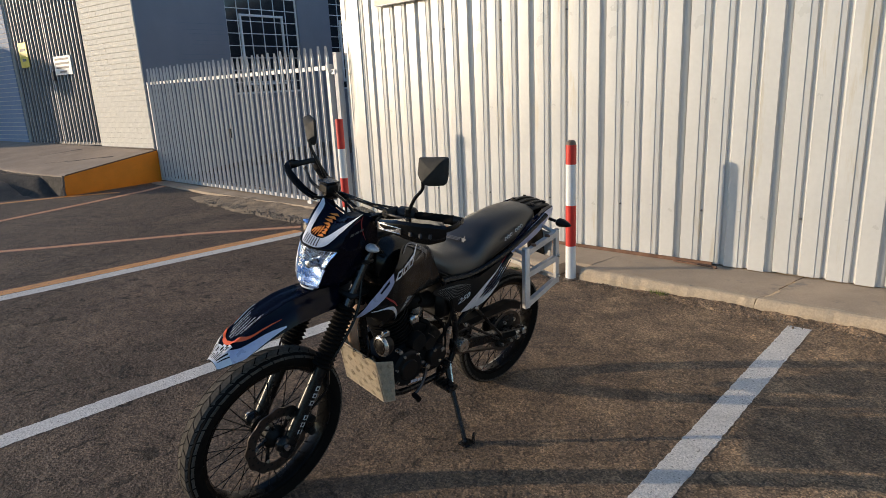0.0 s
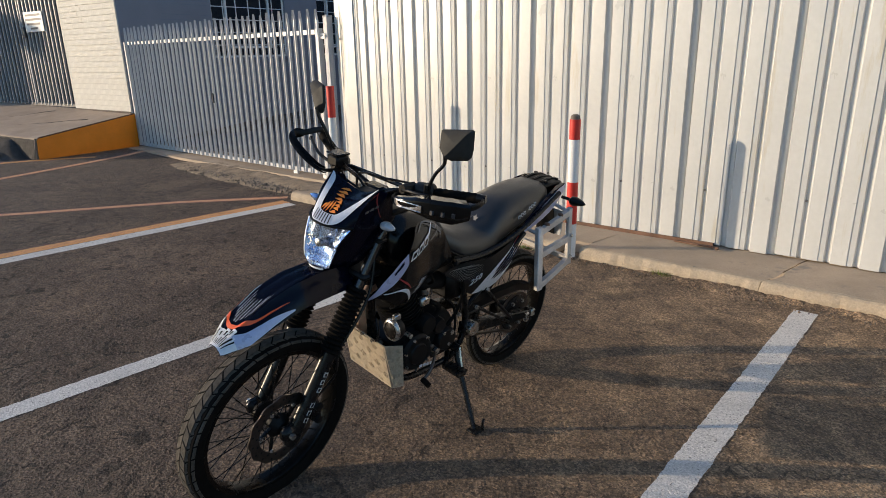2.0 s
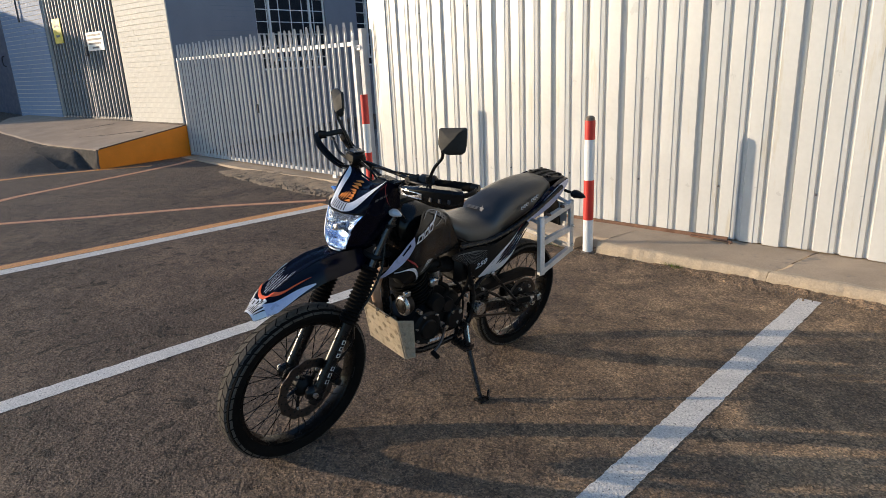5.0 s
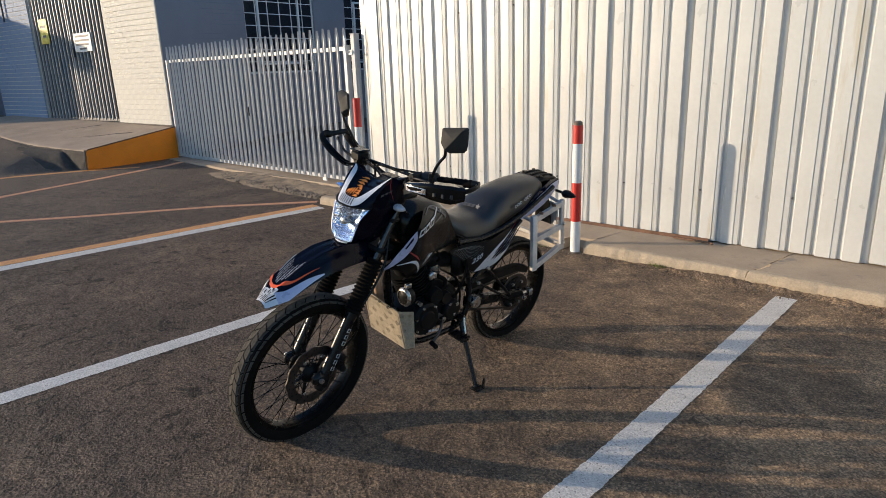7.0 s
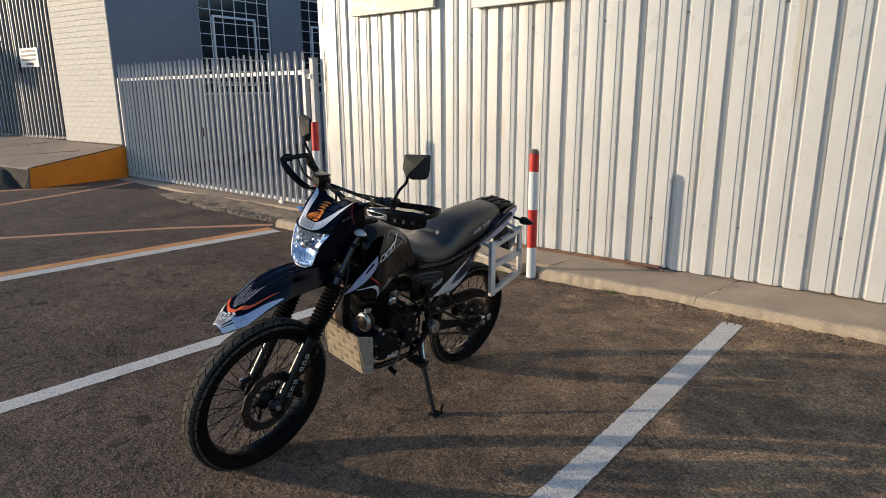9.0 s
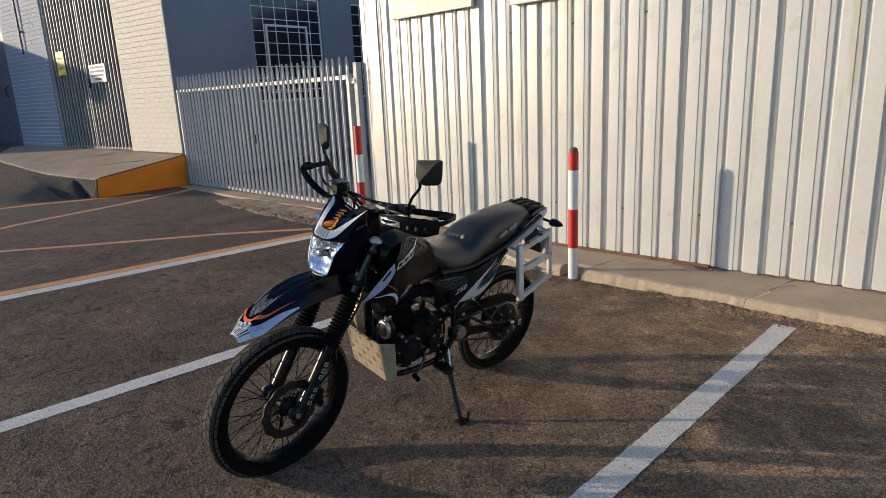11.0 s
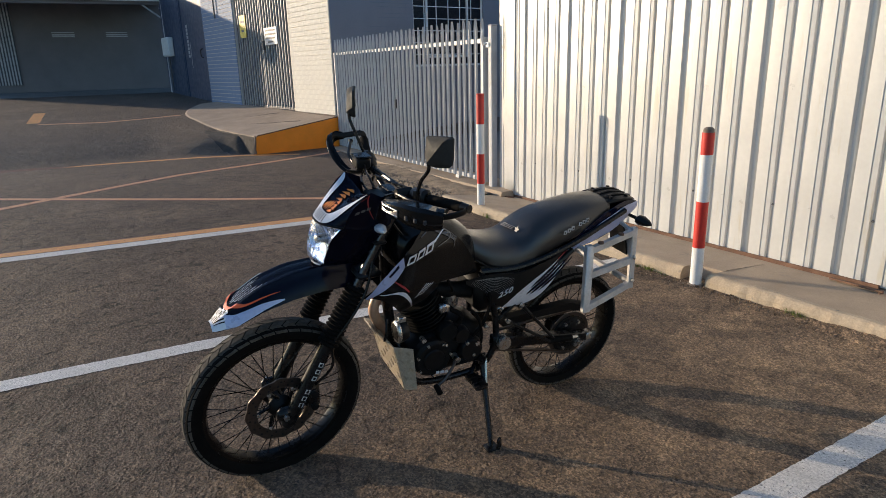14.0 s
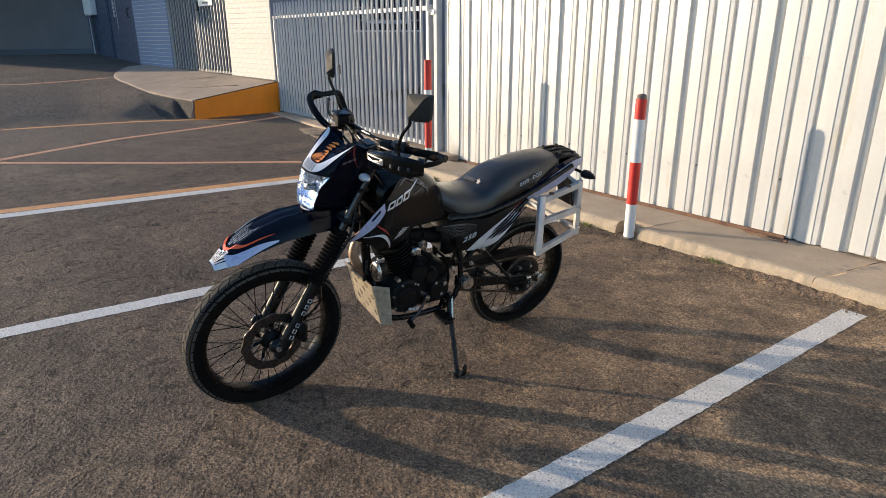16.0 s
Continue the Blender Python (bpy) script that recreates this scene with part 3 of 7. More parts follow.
def small_sign(u0, u1, z0, z1, material, rows, ink, label):
    t = thing("notice", BLD @ pose(u0, 0.03, z0), label, "sign")
    w, h = u1 - u0, z1 - z0
    part("plate", box(0, w, -0.012, 0.0, 0, h, 0.003), material, t)
    for i, (a, b) in enumerate(rows):
        z = h * (1 - (i + 0.75) / (len(rows) + 0.5))
        part("text_line", box(w * a, w * b, -0.0155, -0.0125, z - h * 0.05, z + h * 0.05), ink, t)
    return t


small_sign(-3.34, -2.60, 2.07, 2.45, M_WHITE, [(0.1, 0.9), (0.08, 0.92), (0.12, 0.86), (0.3, 0.7)], M_TEXTGREY, "white notice with rows of small dark lettering on the slatted gate")
small_sign(-4.88, -4.47, 2.30, 2.83, M_YELLOW, [(0.2, 0.8), (0.3, 0.7)], M_TEXTGREY, "faded yellow warning notice on the slatted gate")


def blue_door():
    t = thing("steel_door", BLD @ pose(-10.0, 0.06, 0.64), "tall grey-blue steel door, closed, with faded vertical lettering", "door")
    part("leaf", box(0, 2.2, 0.0, 0.05, 0, 4.3, 0.008), M_BLUEDOOR, t)
    part("frame_post", box(2.2, 2.27, -0.03, 0.06, 0, 4.3, 0.006), M_DARK, t)
    part("frame_post", box(-0.07, 0.0, -0.03, 0.06, 0, 4.3, 0.006), M_BLUEDOOR, t)
    for i in range(9):
        part("letter", box(0.36, 0.52, -0.004, -0.001, 1.30 + i * 0.11, 1.385 + i * 0.11), M_GALV, t)
    part("text_line", box(0.62, 0.66, -0.004, -0.001, 0.98, 1.75), M_GALV, t)
    part("handle", tube(smooth_path([(1.80, 0.0, 1.26), (1.80, -0.06, 1.30), (1.80, -0.06, 1.48), (1.80, 0.0, 1.52)]), 0.014), M_DARK, t, "dark pull handle")
    return t


blue_door()
pier2 = tagged(part("wall_far", box(-12.2, -10.08, 0.02, 0.25, 0.0, 5.0), M_BLUEDOOR), "plain grey-blue wall beside the far door", "wall", kind="structure")
pier2.matrix_world = BLD
dp = thing("downpipe", BLD @ pose(-6.48, -0.05, 0), "thin dark downpipe ending high on the brick wall", "pipe")
part("pipe", tube([(0, 0, 2.88), (0, 0, 5.2)], 0.022), M_SLAT, dp)
part("bracket", box(-0.04, 0.04, -0.03, 0.07, 3.4, 3.44), M_SLAT, dp)
mb = thing("meter_box", BLD @ pose(-11.80, 0.0, 2.02), "white electrical meter box on the far wall", "meter box")
part("case", box(0, 0.75, -0.16, 0.015, 0, 0.6, 0.02), M_WHITE, mb)
part("lid", box(0.03, 0.72, -0.175, -0.16, 0.03, 0.57, 0.008), M_WHITE, mb)
part("conduit", tube([(0.35, -0.06, 0), (0.35, -0.05, -1.1)], 0.02), M_SLAT, mb)


# ---- return wall with windows, behind the palisade gate ----
def window_wall():
    """Masonry facing +x with two window openings; local x runs along the wall, away from the yard."""
    wm = BLD @ pose(0, 0, 0, 0, 0, 90)
    opens = [(1.98, 3.92, 1.50, 3.72), (4.92, 6.86, 1.50, 3.72)]
    bm = bmesh.new()
    xs = [0.03] + [v for o in opens for v in o[:2]] + [9.0]
    for i in range(0, len(xs) - 1):
        a, b = xs[i], xs[i + 1]
        if i % 2 == 0:
            box(a, b, 0.0, 0.24, -0.4, 5.6, 0, bm)
        else:
            o = opens[i // 2]
            box(a, b, 0.0, 0.24, -0.4, o[2], 0, bm)
            box(a, b, 0.0, 0.24, o[3], 5.6, 0, bm)
    w = tagged(part("wall_window", bm, M_GREYWALL), "grey-blue painted masonry wall in shade", "wall", kind="structure")
    w.matrix_world = wm @ pose(0, 0, 0)
    # faint courses
    for z in (2.20, 2.30, 2.47, 2.57, 2.67, 2.77, 2.87):
        part("course_joint", box(1.25 - 1.4 * abs(z - 2.55), 1.9, -0.003, 0.0, z + 0.012 * math.sin(z * 90), z + 0.010 + 0.012 * math.sin(z * 90)), M_JOINT, w)
    for n, (a, b, z0, z1) in enumerate(opens):
        win = tagged(new("window_%d" % (n + 1)), "steel window with small dark panes and pale bars", "window", kind="structure")
        win.matrix_world = wm @ pose(a, 0.05, z0)
        W, H = b - a, z1 - z0
        cols, rows = 6, 9
        for z in (0.0, H - 0.04):
            part("window_frame", box(0, W, -0.01, 0.05, z, z + 0.04, 0.004), M_WHITE, win)
        for x in (0.0, W - 0.04):
            part("window_frame", box(x, x + 0.04, -0.01, 0.05, 0.04, H - 0.04, 0.004), M_WHITE, win)
        part("window_sill", box(-0.05, W + 0.05, -0.09, 0.03, -0.07, 0.0, 0.006), M_GREYWALL, win)
        for i in range(1, cols):
            part("glazing_bar", box(W * i / cols - 0.009, W * i / cols + 0.009, 0.0, 0.03, 0.04, H - 0.04), M_WHITE, win)
        for j in range(1, rows):
            part("glazing_bar", box(0.04, W - 0.04, 0.002, 0.026, H * j / rows - 0.008, H * j / rows + 0.008), M_WHITE, win)
        # opening light in the middle, with a heavier frame
        lx0, lx1, lz0, lz1 = W / 6 + 0.03, W * 5 / 6 - 0.1, 0.18, H * 0.71
        for q in ((lx0, lx1, lz1, lz1 + 0.045), (lx0, lx1, lz0, lz0 + 0.045)):
            part("casement_rail", box(q[0], q[1], -0.03, 0.02, q[2], q[3], 0.004), M_WHITE, win)
        for q in ((lx0, lx0 + 0.045), (lx1 - 0.045, lx1)):
            part("casement_rail", box(q[0], q[1], -0.03, 0.02, lz0, lz1, 0.004), M_WHITE, win)
        for i in range(cols):
            for j in range(rows):
                part("pane", box(W * i / cols + 0.008, W * (i + 1) / cols - 0.008, 0.010, 0.015, H * j / rows + 0.007, H * (j + 1) / rows - 0.007), M_GLASSDARK, win)
    # dark sheet paints the unlit space behind the panes
    room = tagged(part("wall_room", box(1.2, 8.0, 0.5, 0.6, 0.0, 5.0), M_DARK), "dark sheet standing in for the unlit room behind the windows", "wall", kind="structure")
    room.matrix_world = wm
    return w


window_wall()
tagged(part("wall_yard_end", box(-12.5, -4.6, 9.0, 9.2, 0, 4.5), M_GREYWALL), "plain wall closing the yard behind the gate", "wall", kind="structure")


yard = tagged(part("yard_floor", box(-10.5, -4.65, 0.36, 9.0, -0.05, 0.05), M_YARD), "plain concrete yard behind the gate", "yard", kind="structure")


# ---- raised loading ramp with an orange end ----
def ramp():
    """Local frame of the brick building: x along it, y out of it."""
    r = new("loading_ramp")
    r.matrix_world = BLD
    tagged(r, "raised concrete loading ramp with an orange painted end", "ramp", kind="structure")
    bm = bmesh.new()
    sections = []
    for i in range(15):
        u = 0.10 - 7.4 * i / 14
        w = -1.74 - 0.12 * math.sin(math.pi * min(1, i / 7)) + (1.25 * ((i - 7) / 7) ** 2 if i > 7 else 0)
        zb = 0.58 + 0.006 * i
        p = BLD @ Vector((u, w, 0))
        g = ground_z(p.x, p.y)
        zf = min(max(0.335 + 0.012 * i, g + 0.012), zb)
        sections.append([(u, 0.05, -0.3), (u, 0.05, zb), (u, w + 0.05, zf + 0.008), (u, w + 0.01, zf - 0.01), (u, w, zf - 0.05), (u, w - 0.02, -0.3)])
    loft(sections, bm)
    part("slab", bm, M_RAMP, r, smooth=False)
    # broken front face of the slab; dirt and shade share its dark colour
    fb, rows = bmesh.new(), []
    for i in range(160):
        k = 12 * i / 159
        lo_, t = sections[int(k)], k - int(k)
        hi_ = sections[min(int(k) + 1, 14)]
        u = lo_[4][0] + (hi_[4][0] - lo_[4][0]) * t
        w = lo_[4][1] + (hi_[4][1] - lo_[4][1]) * t
        z = lo_[4][2] + (hi_[4][2] - lo_[4][2]) * t
        rows.append([fb.verts.new((u, w - d_ + 0.010 * noise.noise((u * 9, zz * 9, 2)), zz)) for zz, d_ in ((z + 0.030 + 0.014 * noise.noise((u * 8, 1, 1)), 0.004), (z - 0.01, 0.016), (z - 0.10, 0.030), (z - 0.22, 0.050), (-0.2, 0.09))])
    for a, b in zip(rows, rows[1:]):
        for q in range(4):
            fb.faces.new((a[q], b[q], b[q + 1], a[q + 1]))
    bmesh.ops.recalc_face_normals(fb, faces=fb.faces)
    part("front_face", fb, M_DARKFILL, r, "dark broken front of the slab")
    mb_, rows = bmesh.new(), []
    for i in range(90):
        k = 0.25 + 8.5 * i / 89
        lo_, t = sections[int(k)], k - int(k)
        hi_ = sections[int(k) + 1]
        u, w, z = (lo_[4][q] + (hi_[4][q] - lo_[4][q]) * t for q in range(3))
        rise = smoothstep((k - 0.25) / 1.1)
        row = []
        for q in range(9):
            f = q / 8
            p = BLD @ Vector((u + 0.06 * f, w - 0.01 - 0.34 * f, 0))
            g = ground_z(p.x, p.y)
            row.append(mb_.verts.new((u + 0.06 * f, w - 0.01 - 0.34 * f, g - 0.004 + max(0.0, z + 0.012 - g) * rise * (1 - smoothstep(f)) + 0.012 * noise.noise((u * 6, f * 5, 1)) * rise * (1 - f))))
        rows.append(row)
    for a, b in zip(rows, rows[1:]):
        for q in range(8):
            mb_.faces.new((a[q], b[q], b[q + 1], a[q + 1]))
    bmesh.ops.recalc_face_normals(mb_, faces=mb_.faces)
    part("asphalt_berm", mb_, M_DARKFILL, r, "asphalt run up against the slab", smooth=True)
    ob = bmesh.new()
    loft([[(0.104, 0.0, -0.2), (0.104, 0.0, 0.572), (0.104, -1.70, 0.332), (0.104, -1.735, 0.28), (0.104, -1.755, -0.2)],
          [(0.118, 0.0, -0.2), (0.118, 0.0, 0.566), (0.118, -1.70, 0.326), (0.118, -1.73, 0.275), (0.118, -1.75, -0.2)]], ob)
    part("painted_end", ob, M_ORANGE, r, "bright orange painted face")
    rnd = random.Random(4)
    for a, b in (((-0.4, -0.55), (-1.5, -1.35)), ((-2.2, -0.25), (-2.9, -1.55)), ((-3.2, -0.9), (-4.0, -1.2))):
        pts = []
        for q in range(9):
            t = q / 8
            u, w = a[0] + (b[0] - a[0]) * t + rnd.uniform(-0.04, 0.04), a[1] + (b[1] - a[1]) * t + rnd.uniform(-0.03, 0.03)
            k = -u / 7.4 * 14
            top = 0.58 + 0.006 * k
            pts.append((u, w, top + (max(0.335 + 0.012 * k, 0.3) + 0.008 - top) * min(1, -w / 1.75) + 0.003))
        part("crack", tube(pts, 0.006, 5), M_DARKCONC, r, "dark crack in the slab")
    part("wall_joint", tube([(0.0, -0.012, 0.592), (-1.9, -0.012, 0.602), (-5.2, -0.012, 0.622)], 0.014, 6), M_DARKCONC, r, "dark strip along the wall's foot")
    # dark tube paints the shaded gap beside the orange end
    part("broken_edge", tube([(0.100, -1.738, 0.335), (0.108, -1.752, 0.22), (0.098, -1.760, 0.10), (0.110, -1.765, -0.02)], [0.014, 0.024, 0.018, 0.028], 7), M_DARKCONC, r, "dark strip standing in for the gap at the slab's broken corner")
    part("edge_strip", tube([(0.112, 0.0, 0.578), (0.112, -1.70, 0.338)], 0.011, 6), M_RUST, r, "thin rusty edge")
    return r


ramp()


a_, b_ = BLD @ Vector((0.17, -1.80, 0)), BLD @ Vector((0.17, -0.05, 0))
strip("road_line_14", [(a_.x, a_.y), (b_.x, b_.y)], 0.10, M_ORANGE, "orange paint run over onto the asphalt at the ramp's foot", 0.004)
M_POST = mat("pale_grey_post_paint", (0.50, 0.505, 0.52), 0.55, var=0.12, scale=5)
M_EMBLEM = mat("faded_red_emblem", (0.52, 0.36, 0.33), 0.5, var=0.3, scale=14)


# ---- building at the end of the yard ----
def far_apron():
    bm = bmesh.new()
    xs, ys = [-26.0, -25.0, -24.0, -23.0, -22.4], [-12.0 + 0.5 * i for i in range(23)]
    grid = [[bm.verts.new((x, y, ground_z(x, y) + 0.012)) for y in ys] for x in xs]
    for i in range(len(xs) - 1):
        for j in range(len(ys) - 1):
            bm.faces.new((grid[i][j], grid[i + 1][j], grid[i + 1][j + 1], grid[i][j + 1]))
    return tagged(part("pavement", bm, M_YARD), "pale concrete strip before the far wall", "pavement", kind="structure")


far_apron()


def end_building():
    # unseen south end extended to y=-10 so its shadow reaches the brick facade
    w = tagged(part("wall_end", box(-26.2, -26.0, -10.0, 0.5, 0.3, 5.0), M_ENDWALL), "dark grey wall at the end of the yard, in shade", "wall", kind="structure")
    c = thing("canopy", pose(-22.6, 0, 0), "flat steel canopy with a white fascia sign before the far wall", "canopy")
    # roof and fascia also extended out of view to shade the facade
    part("roof", box(-3.4, 0.0, -7.9, -1.9, 4.02, 4.20), M_SLAT, c)
    part("soffit_beam", box(-0.25, -0.05, -7.9, -1.9, 3.70, 3.98), M_ENDWALL, c)
    part("fascia", box(0.0, 0.05, -7.9, -2.05, 3.80, 4.225, 0.006), M_WHITE, c, "white fascia sign")
    part("post", tube([(0.1, -2.14, 0.60), (0.1, -2.12, 3.80)], 0.045), M_POST, c, "pale steel post")
    part("brace", tube([(-0.15, -2.05, 3.2), (-0.15, -2.7, 3.7)], 0.03), M_GALV, c)
    part("brace", tube([(-0.15, -2.05, 3.65), (-1.4, -2.1, 3.7)], 0.03), M_GALV, c)
    txt = bpy.data.curves.new("lettering", 'FONT')
    txt.body = "& RUST PROOFING"
    txt.size, txt.extrude, txt.offset, txt.align_x = 0.345, 0.004, 0.008, 'RIGHT'
    o = new("lettering", txt)
    dg = bpy.context.evaluated_depsgraph_get()
    me = bpy.data.meshes.new_from_object(o.evaluated_get(dg))
    bpy.data.objects.remove(o)
    me.materials.clear()
    me.materials.append(M_TEXTBLUE)
    lt = new("lettering", me)
    lt.parent = c
    lt.matrix_local = Matrix.Translation((0.056, -2.58, 3.895)) @ Euler((radians(90), 0, radians(90))).to_matrix().to_4x4()
    for k in range(5):
        part("letter_bar", box(0.053, 0.058, -7.75 + 0.30 * k, -7.53 + 0.30 * k, 3.895, 4.14), M_TEXTBLUE, c, "dark blue lettering bar")
    part("emblem", box(0.051, 0.056, -2.34, -2.06, 3.84, 4.17, 0.002), M_EMBLEM, c, "pale red square emblem")
    for y in (-5.65, -3.9):
        v = thing("wall_vent", pose(-26.0, y, 2.84), "pale louvred vent high on the far wall", "vent")
        part("frame", box(0, 0.03, 0, 0.72, 0, 0.03), M_GALV, v)
        part("frame", box(0, 0.03, 0, 0.72, 0.14, 0.17), M_GALV, v)
        part("louvre", box(0, 0.025, 0.0, 0.72, 0.055, 0.10), M_GALV, v)
    s = thing("far_shutter", pose(-25.98, -8.1, 1.0), "grey ribbed steel shutter on the far wall", "shutter")
    part("backing", box(0, 0.03, 0, 1.28, 0.2, 3.0, 0.004), M_SLAT, s)
    for i in range(14):
        part("slat", box(0.03, 0.06, i * 0.092, i * 0.092 + 0.045, 0.2, 3.0, 0.006), M_PALESLAT, s)
    return w


end_building()


# ---- palisade sliding gate ----
def palisade():
    x0, x1 = -10.52, -4.80
    t = thing("palisade_gate", pose(x0, -0.06, 0), "closed sliding gate of pointed silver palisade bars on small wheels", "gate")
    L = x1 - x0

    def base(x):
        return 0.005 + 0.10 * x / L

    n = 39
    bm = bmesh.new()
    w, d = 0.065, 0.020
    prof = [(-w / 2, 0.0), (-w / 2 + 0.010, -d), (-0.009, -d * 0.4), (0.009, -d * 0.4), (w / 2 - 0.010, -d), (w / 2, 0.0)]
    prof2 = [(x, y + 0.004) for x, y in reversed(prof)]
    ring = prof + prof2
    H = 2.0
    loft([[Vector((x, y, z)) for x, y in ring] for z in (0.0, H - 0.10)] + [[Vector((x * 0.12, y, H + 0.02)) for x, y in ring]], bm)
    pale = part("pale", bm, M_GALV, t)
    for i in range(n):
        ob = pale if i == 0 else pale.copy()
        if i:
            scene.collection.objects.link(ob)
        x = 0.08 + (L - 0.13) * i / (n - 1)
        ob.matrix_local = Matrix.Translation((x, 0.0, base(x) + 0.01)) @ Matrix.Rotation(0.006 * math.sin(i * 1.7), 4, 'Y') @ Matrix.Diagonal((1, 1, (2.0 + 0.012 * math.sin(i * 2.9) - base(x)) / H, 1))
    for z0, z1, hh in ((base(0) + 0.01, base(L) + 0.01, 0.05), (1.75, 1.755, 0.05)):
        b = bmesh.new()
        loft([[Vector((x, y, z + dz)) for y, dz in ((-0.005, 0), (0.045, 0), (0.045, hh), (-0.005, hh))] for x, z in ((0, z0), (L, z1))], b)
        part("rail", b, M_GALV, t)
    part("stile", box(-0.02, 0.03, -0.022, 0.03, 0.01, 1.80, 0.004), M_GALV, t)
    part("stile", box(L - 0.05, L + 0.01, -0.024, 0.045, 0.10, 1.82, 0.004), M_GALV, t)
    for x in (0.55, L - 0.75, L - 0.1):
        part("wheel", lathe([(0.0, -0.015), (0.045, -0.015), (0.052, -0.008), (0.044, 0.0), (0.052, 0.008), (0.045, 0.015), (0.0, 0.015)], steps=16, centre=(x, 0.02, base(x) - 0.018)), M_WHITE, t, "pale gate wheel", smooth=True)
    part("guide_bracket", box(L + 0.01, L + 0.10, 0.0, 0.03, 1.70, 1.76, 0.004), M_WHITE, t)
    part("latch_plate", box(3.0, 3.03, -0.03, -0.012, 0.88, 1.02, 0.003), M_DARK, t, "dark latch plate")
    p = thing("gate_post", pose(-4.70, -0.03, 0), "grey painted square steel gate post with a guide hook", "post")
    part("tube", box(-0.035, 0.045, -0.02, 0.06, 0.0, 1.94, 0.006), M_POST, p)
    part("cap", box(-0.038, 0.048, -0.023, 0.063, 1.94, 1.95, 0.003), M_POST, p)
    part("guide_hook", tube(smooth_path([(-0.02, -0.045, 1.74), (-0.02, -0.10, 1.74), (-0.02, -0.11, 1.82), (-0.02, -0.10, 1.90)]), 0.012), M_WHITE, p)
    tagged(part("gate_track", box(-10.6, -4.2, -0.09, -0.02, 0.0, 0.014), M_RUST), "rusty steel gate track", "track", kind="structure")
    sl = bmesh.new()

    def sill_y(x):
        return -0.345 + 0.062 * max(0, x + 7.9) + 0.03 * noise.noise((x * 1.3, 2, 0)) + 0.012 * noise.noise((x * 7, 2, 0))

    loft([[(x, sill_y(x) - 0.02, -0.05), (x, sill_y(x), 0.020 + 0.05 * max(0, (x + 10) / 6)), (x, 0.35, 0.012 + 0.06 * max(0, (x + 10) / 6)), (x, 0.35, -0.05)] for x in [-10.3 + 0.25 * i for i in range(25)]], sl)
    tagged(part("gate_sill", sl, M_CONC), "worn concrete sill along the gate", "sill", kind="structure")


palisade()


# ---- bollards ----
def bollard(x, y, h, bands, cap, label, lean=0.0):
    b = thing("bollard", pose(x, y, 0, 0, lean, 0), label, "bollard", "striped bollards before the wall")
    r = 0.040
    z = -0.02
    for zb, m in bands:
        part("band", lathe([(r, z), (r, zb)], 'z', 24, caps=zb == h), m, b, smooth=True)
        z = zb
    if cap:
        part("cap", lathe([(r * 0.9, h - 0.01), (r * 0.84, h + 0.022), (r * 0.5, h + 0.034), (0, h + 0.030)], 'z', 24), M_DARKCONC, b, "rough concrete fill", smooth=True)
    part("footing", lathe([(r + 0.022, -0.03), (r + 0.012, 0.003), (r + 0.001, 0.010)], 'z', 14), M_DARKCONC, b, smooth=True)
    return b


bollard(-1.005, -0.60, 1.05, [(0.27, M_WHITE), (0.59, M_RED), (0.905, M_WHITE), (1.05, M_RED)], True, "red and white striped steel bollard with a torn top")
bollard(-3.78, -0.715, 1.23, [(0.31, M_WHITE), (0.62, M_RED), (0.925, M_WHITE), (1.23, M_RED)], False, "red and white striped steel bollard beside the gate")


# ---- the motorbike ----
# Its own frame: x forward, y to its left, z up; it leans on its side stand.
M_NAVY = mat("gloss_navy_black_plastic", (0.005, 0.006, 0.019), 0.11, var=0.1, scale=4, fine=0.0, coat=0.08, rvar=0.05, spec=0.24)
M_BLACK = mat("satin_black_plastic", (0.007, 0.0066, 0.0066), 0.40, spec=0.22, var=0.15, scale=8, fine=0.1)
M_GLOSSBLACK = mat("gloss_black_tank_paint", (0.007, 0.007, 0.007), 0.15, var=0.08, fine=0.0, coat=0.05, rvar=0.06, spec=0.21)
M_SEAT = mat("black_seat_vinyl", (0.020, 0.018, 0.0165), 0.38, spec=0.72, var=0.15, scale=5, bump=0.35, bscale=420, dist=0.0008, rvar=0.08)
M_RUBBER = mat("black_tyre_rubber", (0.0065, 0.0056, 0.005), 0.8, spec=0.09, var=0.3, scale=6, fine=0.2, bump=0.2, bscale=200)
M_ALLOY = mat("black_anodised_rim", (0.024, 0.023, 0.022), 0.22, 0.8, var=0.1)
M_DISC = mat("brushed_brake_steel", (0.115, 0.095, 0.083), 0.38, 0.9, var=0.25, scale=20, fine=0.15)
M_ENGINE = mat("dark_grey_engine_metal", (0.007, 0.007, 0.007), 0.50, 0.05, spec=0.16, var=0.25, scale=12, fine=0.15, bump=0.2, bscale=150)
M_BLACKSTEEL = mat("black_painted_steel", (0.006, 0.006, 0.0065), 0.28, 0.0, spec=0.28, var=0.15, scale=14)
M_STEEL = mat("bright_steel", (0.55, 0.54, 0.52), 0.28, 0.95, var=0.1, scale=20)
M_SILVER = mat("silver_decal", (0.70, 0.71, 0.75), 0.38, 0.1, var=0.05, scale=6, coat=0.3)
M_PALEBLUE = mat("pale_blue_silver_decal", (0.46, 0.48, 0.66), 0.34, 0.15, var=0.06, scale=6, coat=0.4)
M_ORDEC = mat("orange_decal", (0.86, 0.105, 0.012), 0.4, var=0.08, coat=0.3)
M_CLAW = mat("bright_orange_decal", (0.88, 0.25, 0.018), 0.4, var=0.2, scale=60, coat=0.3)
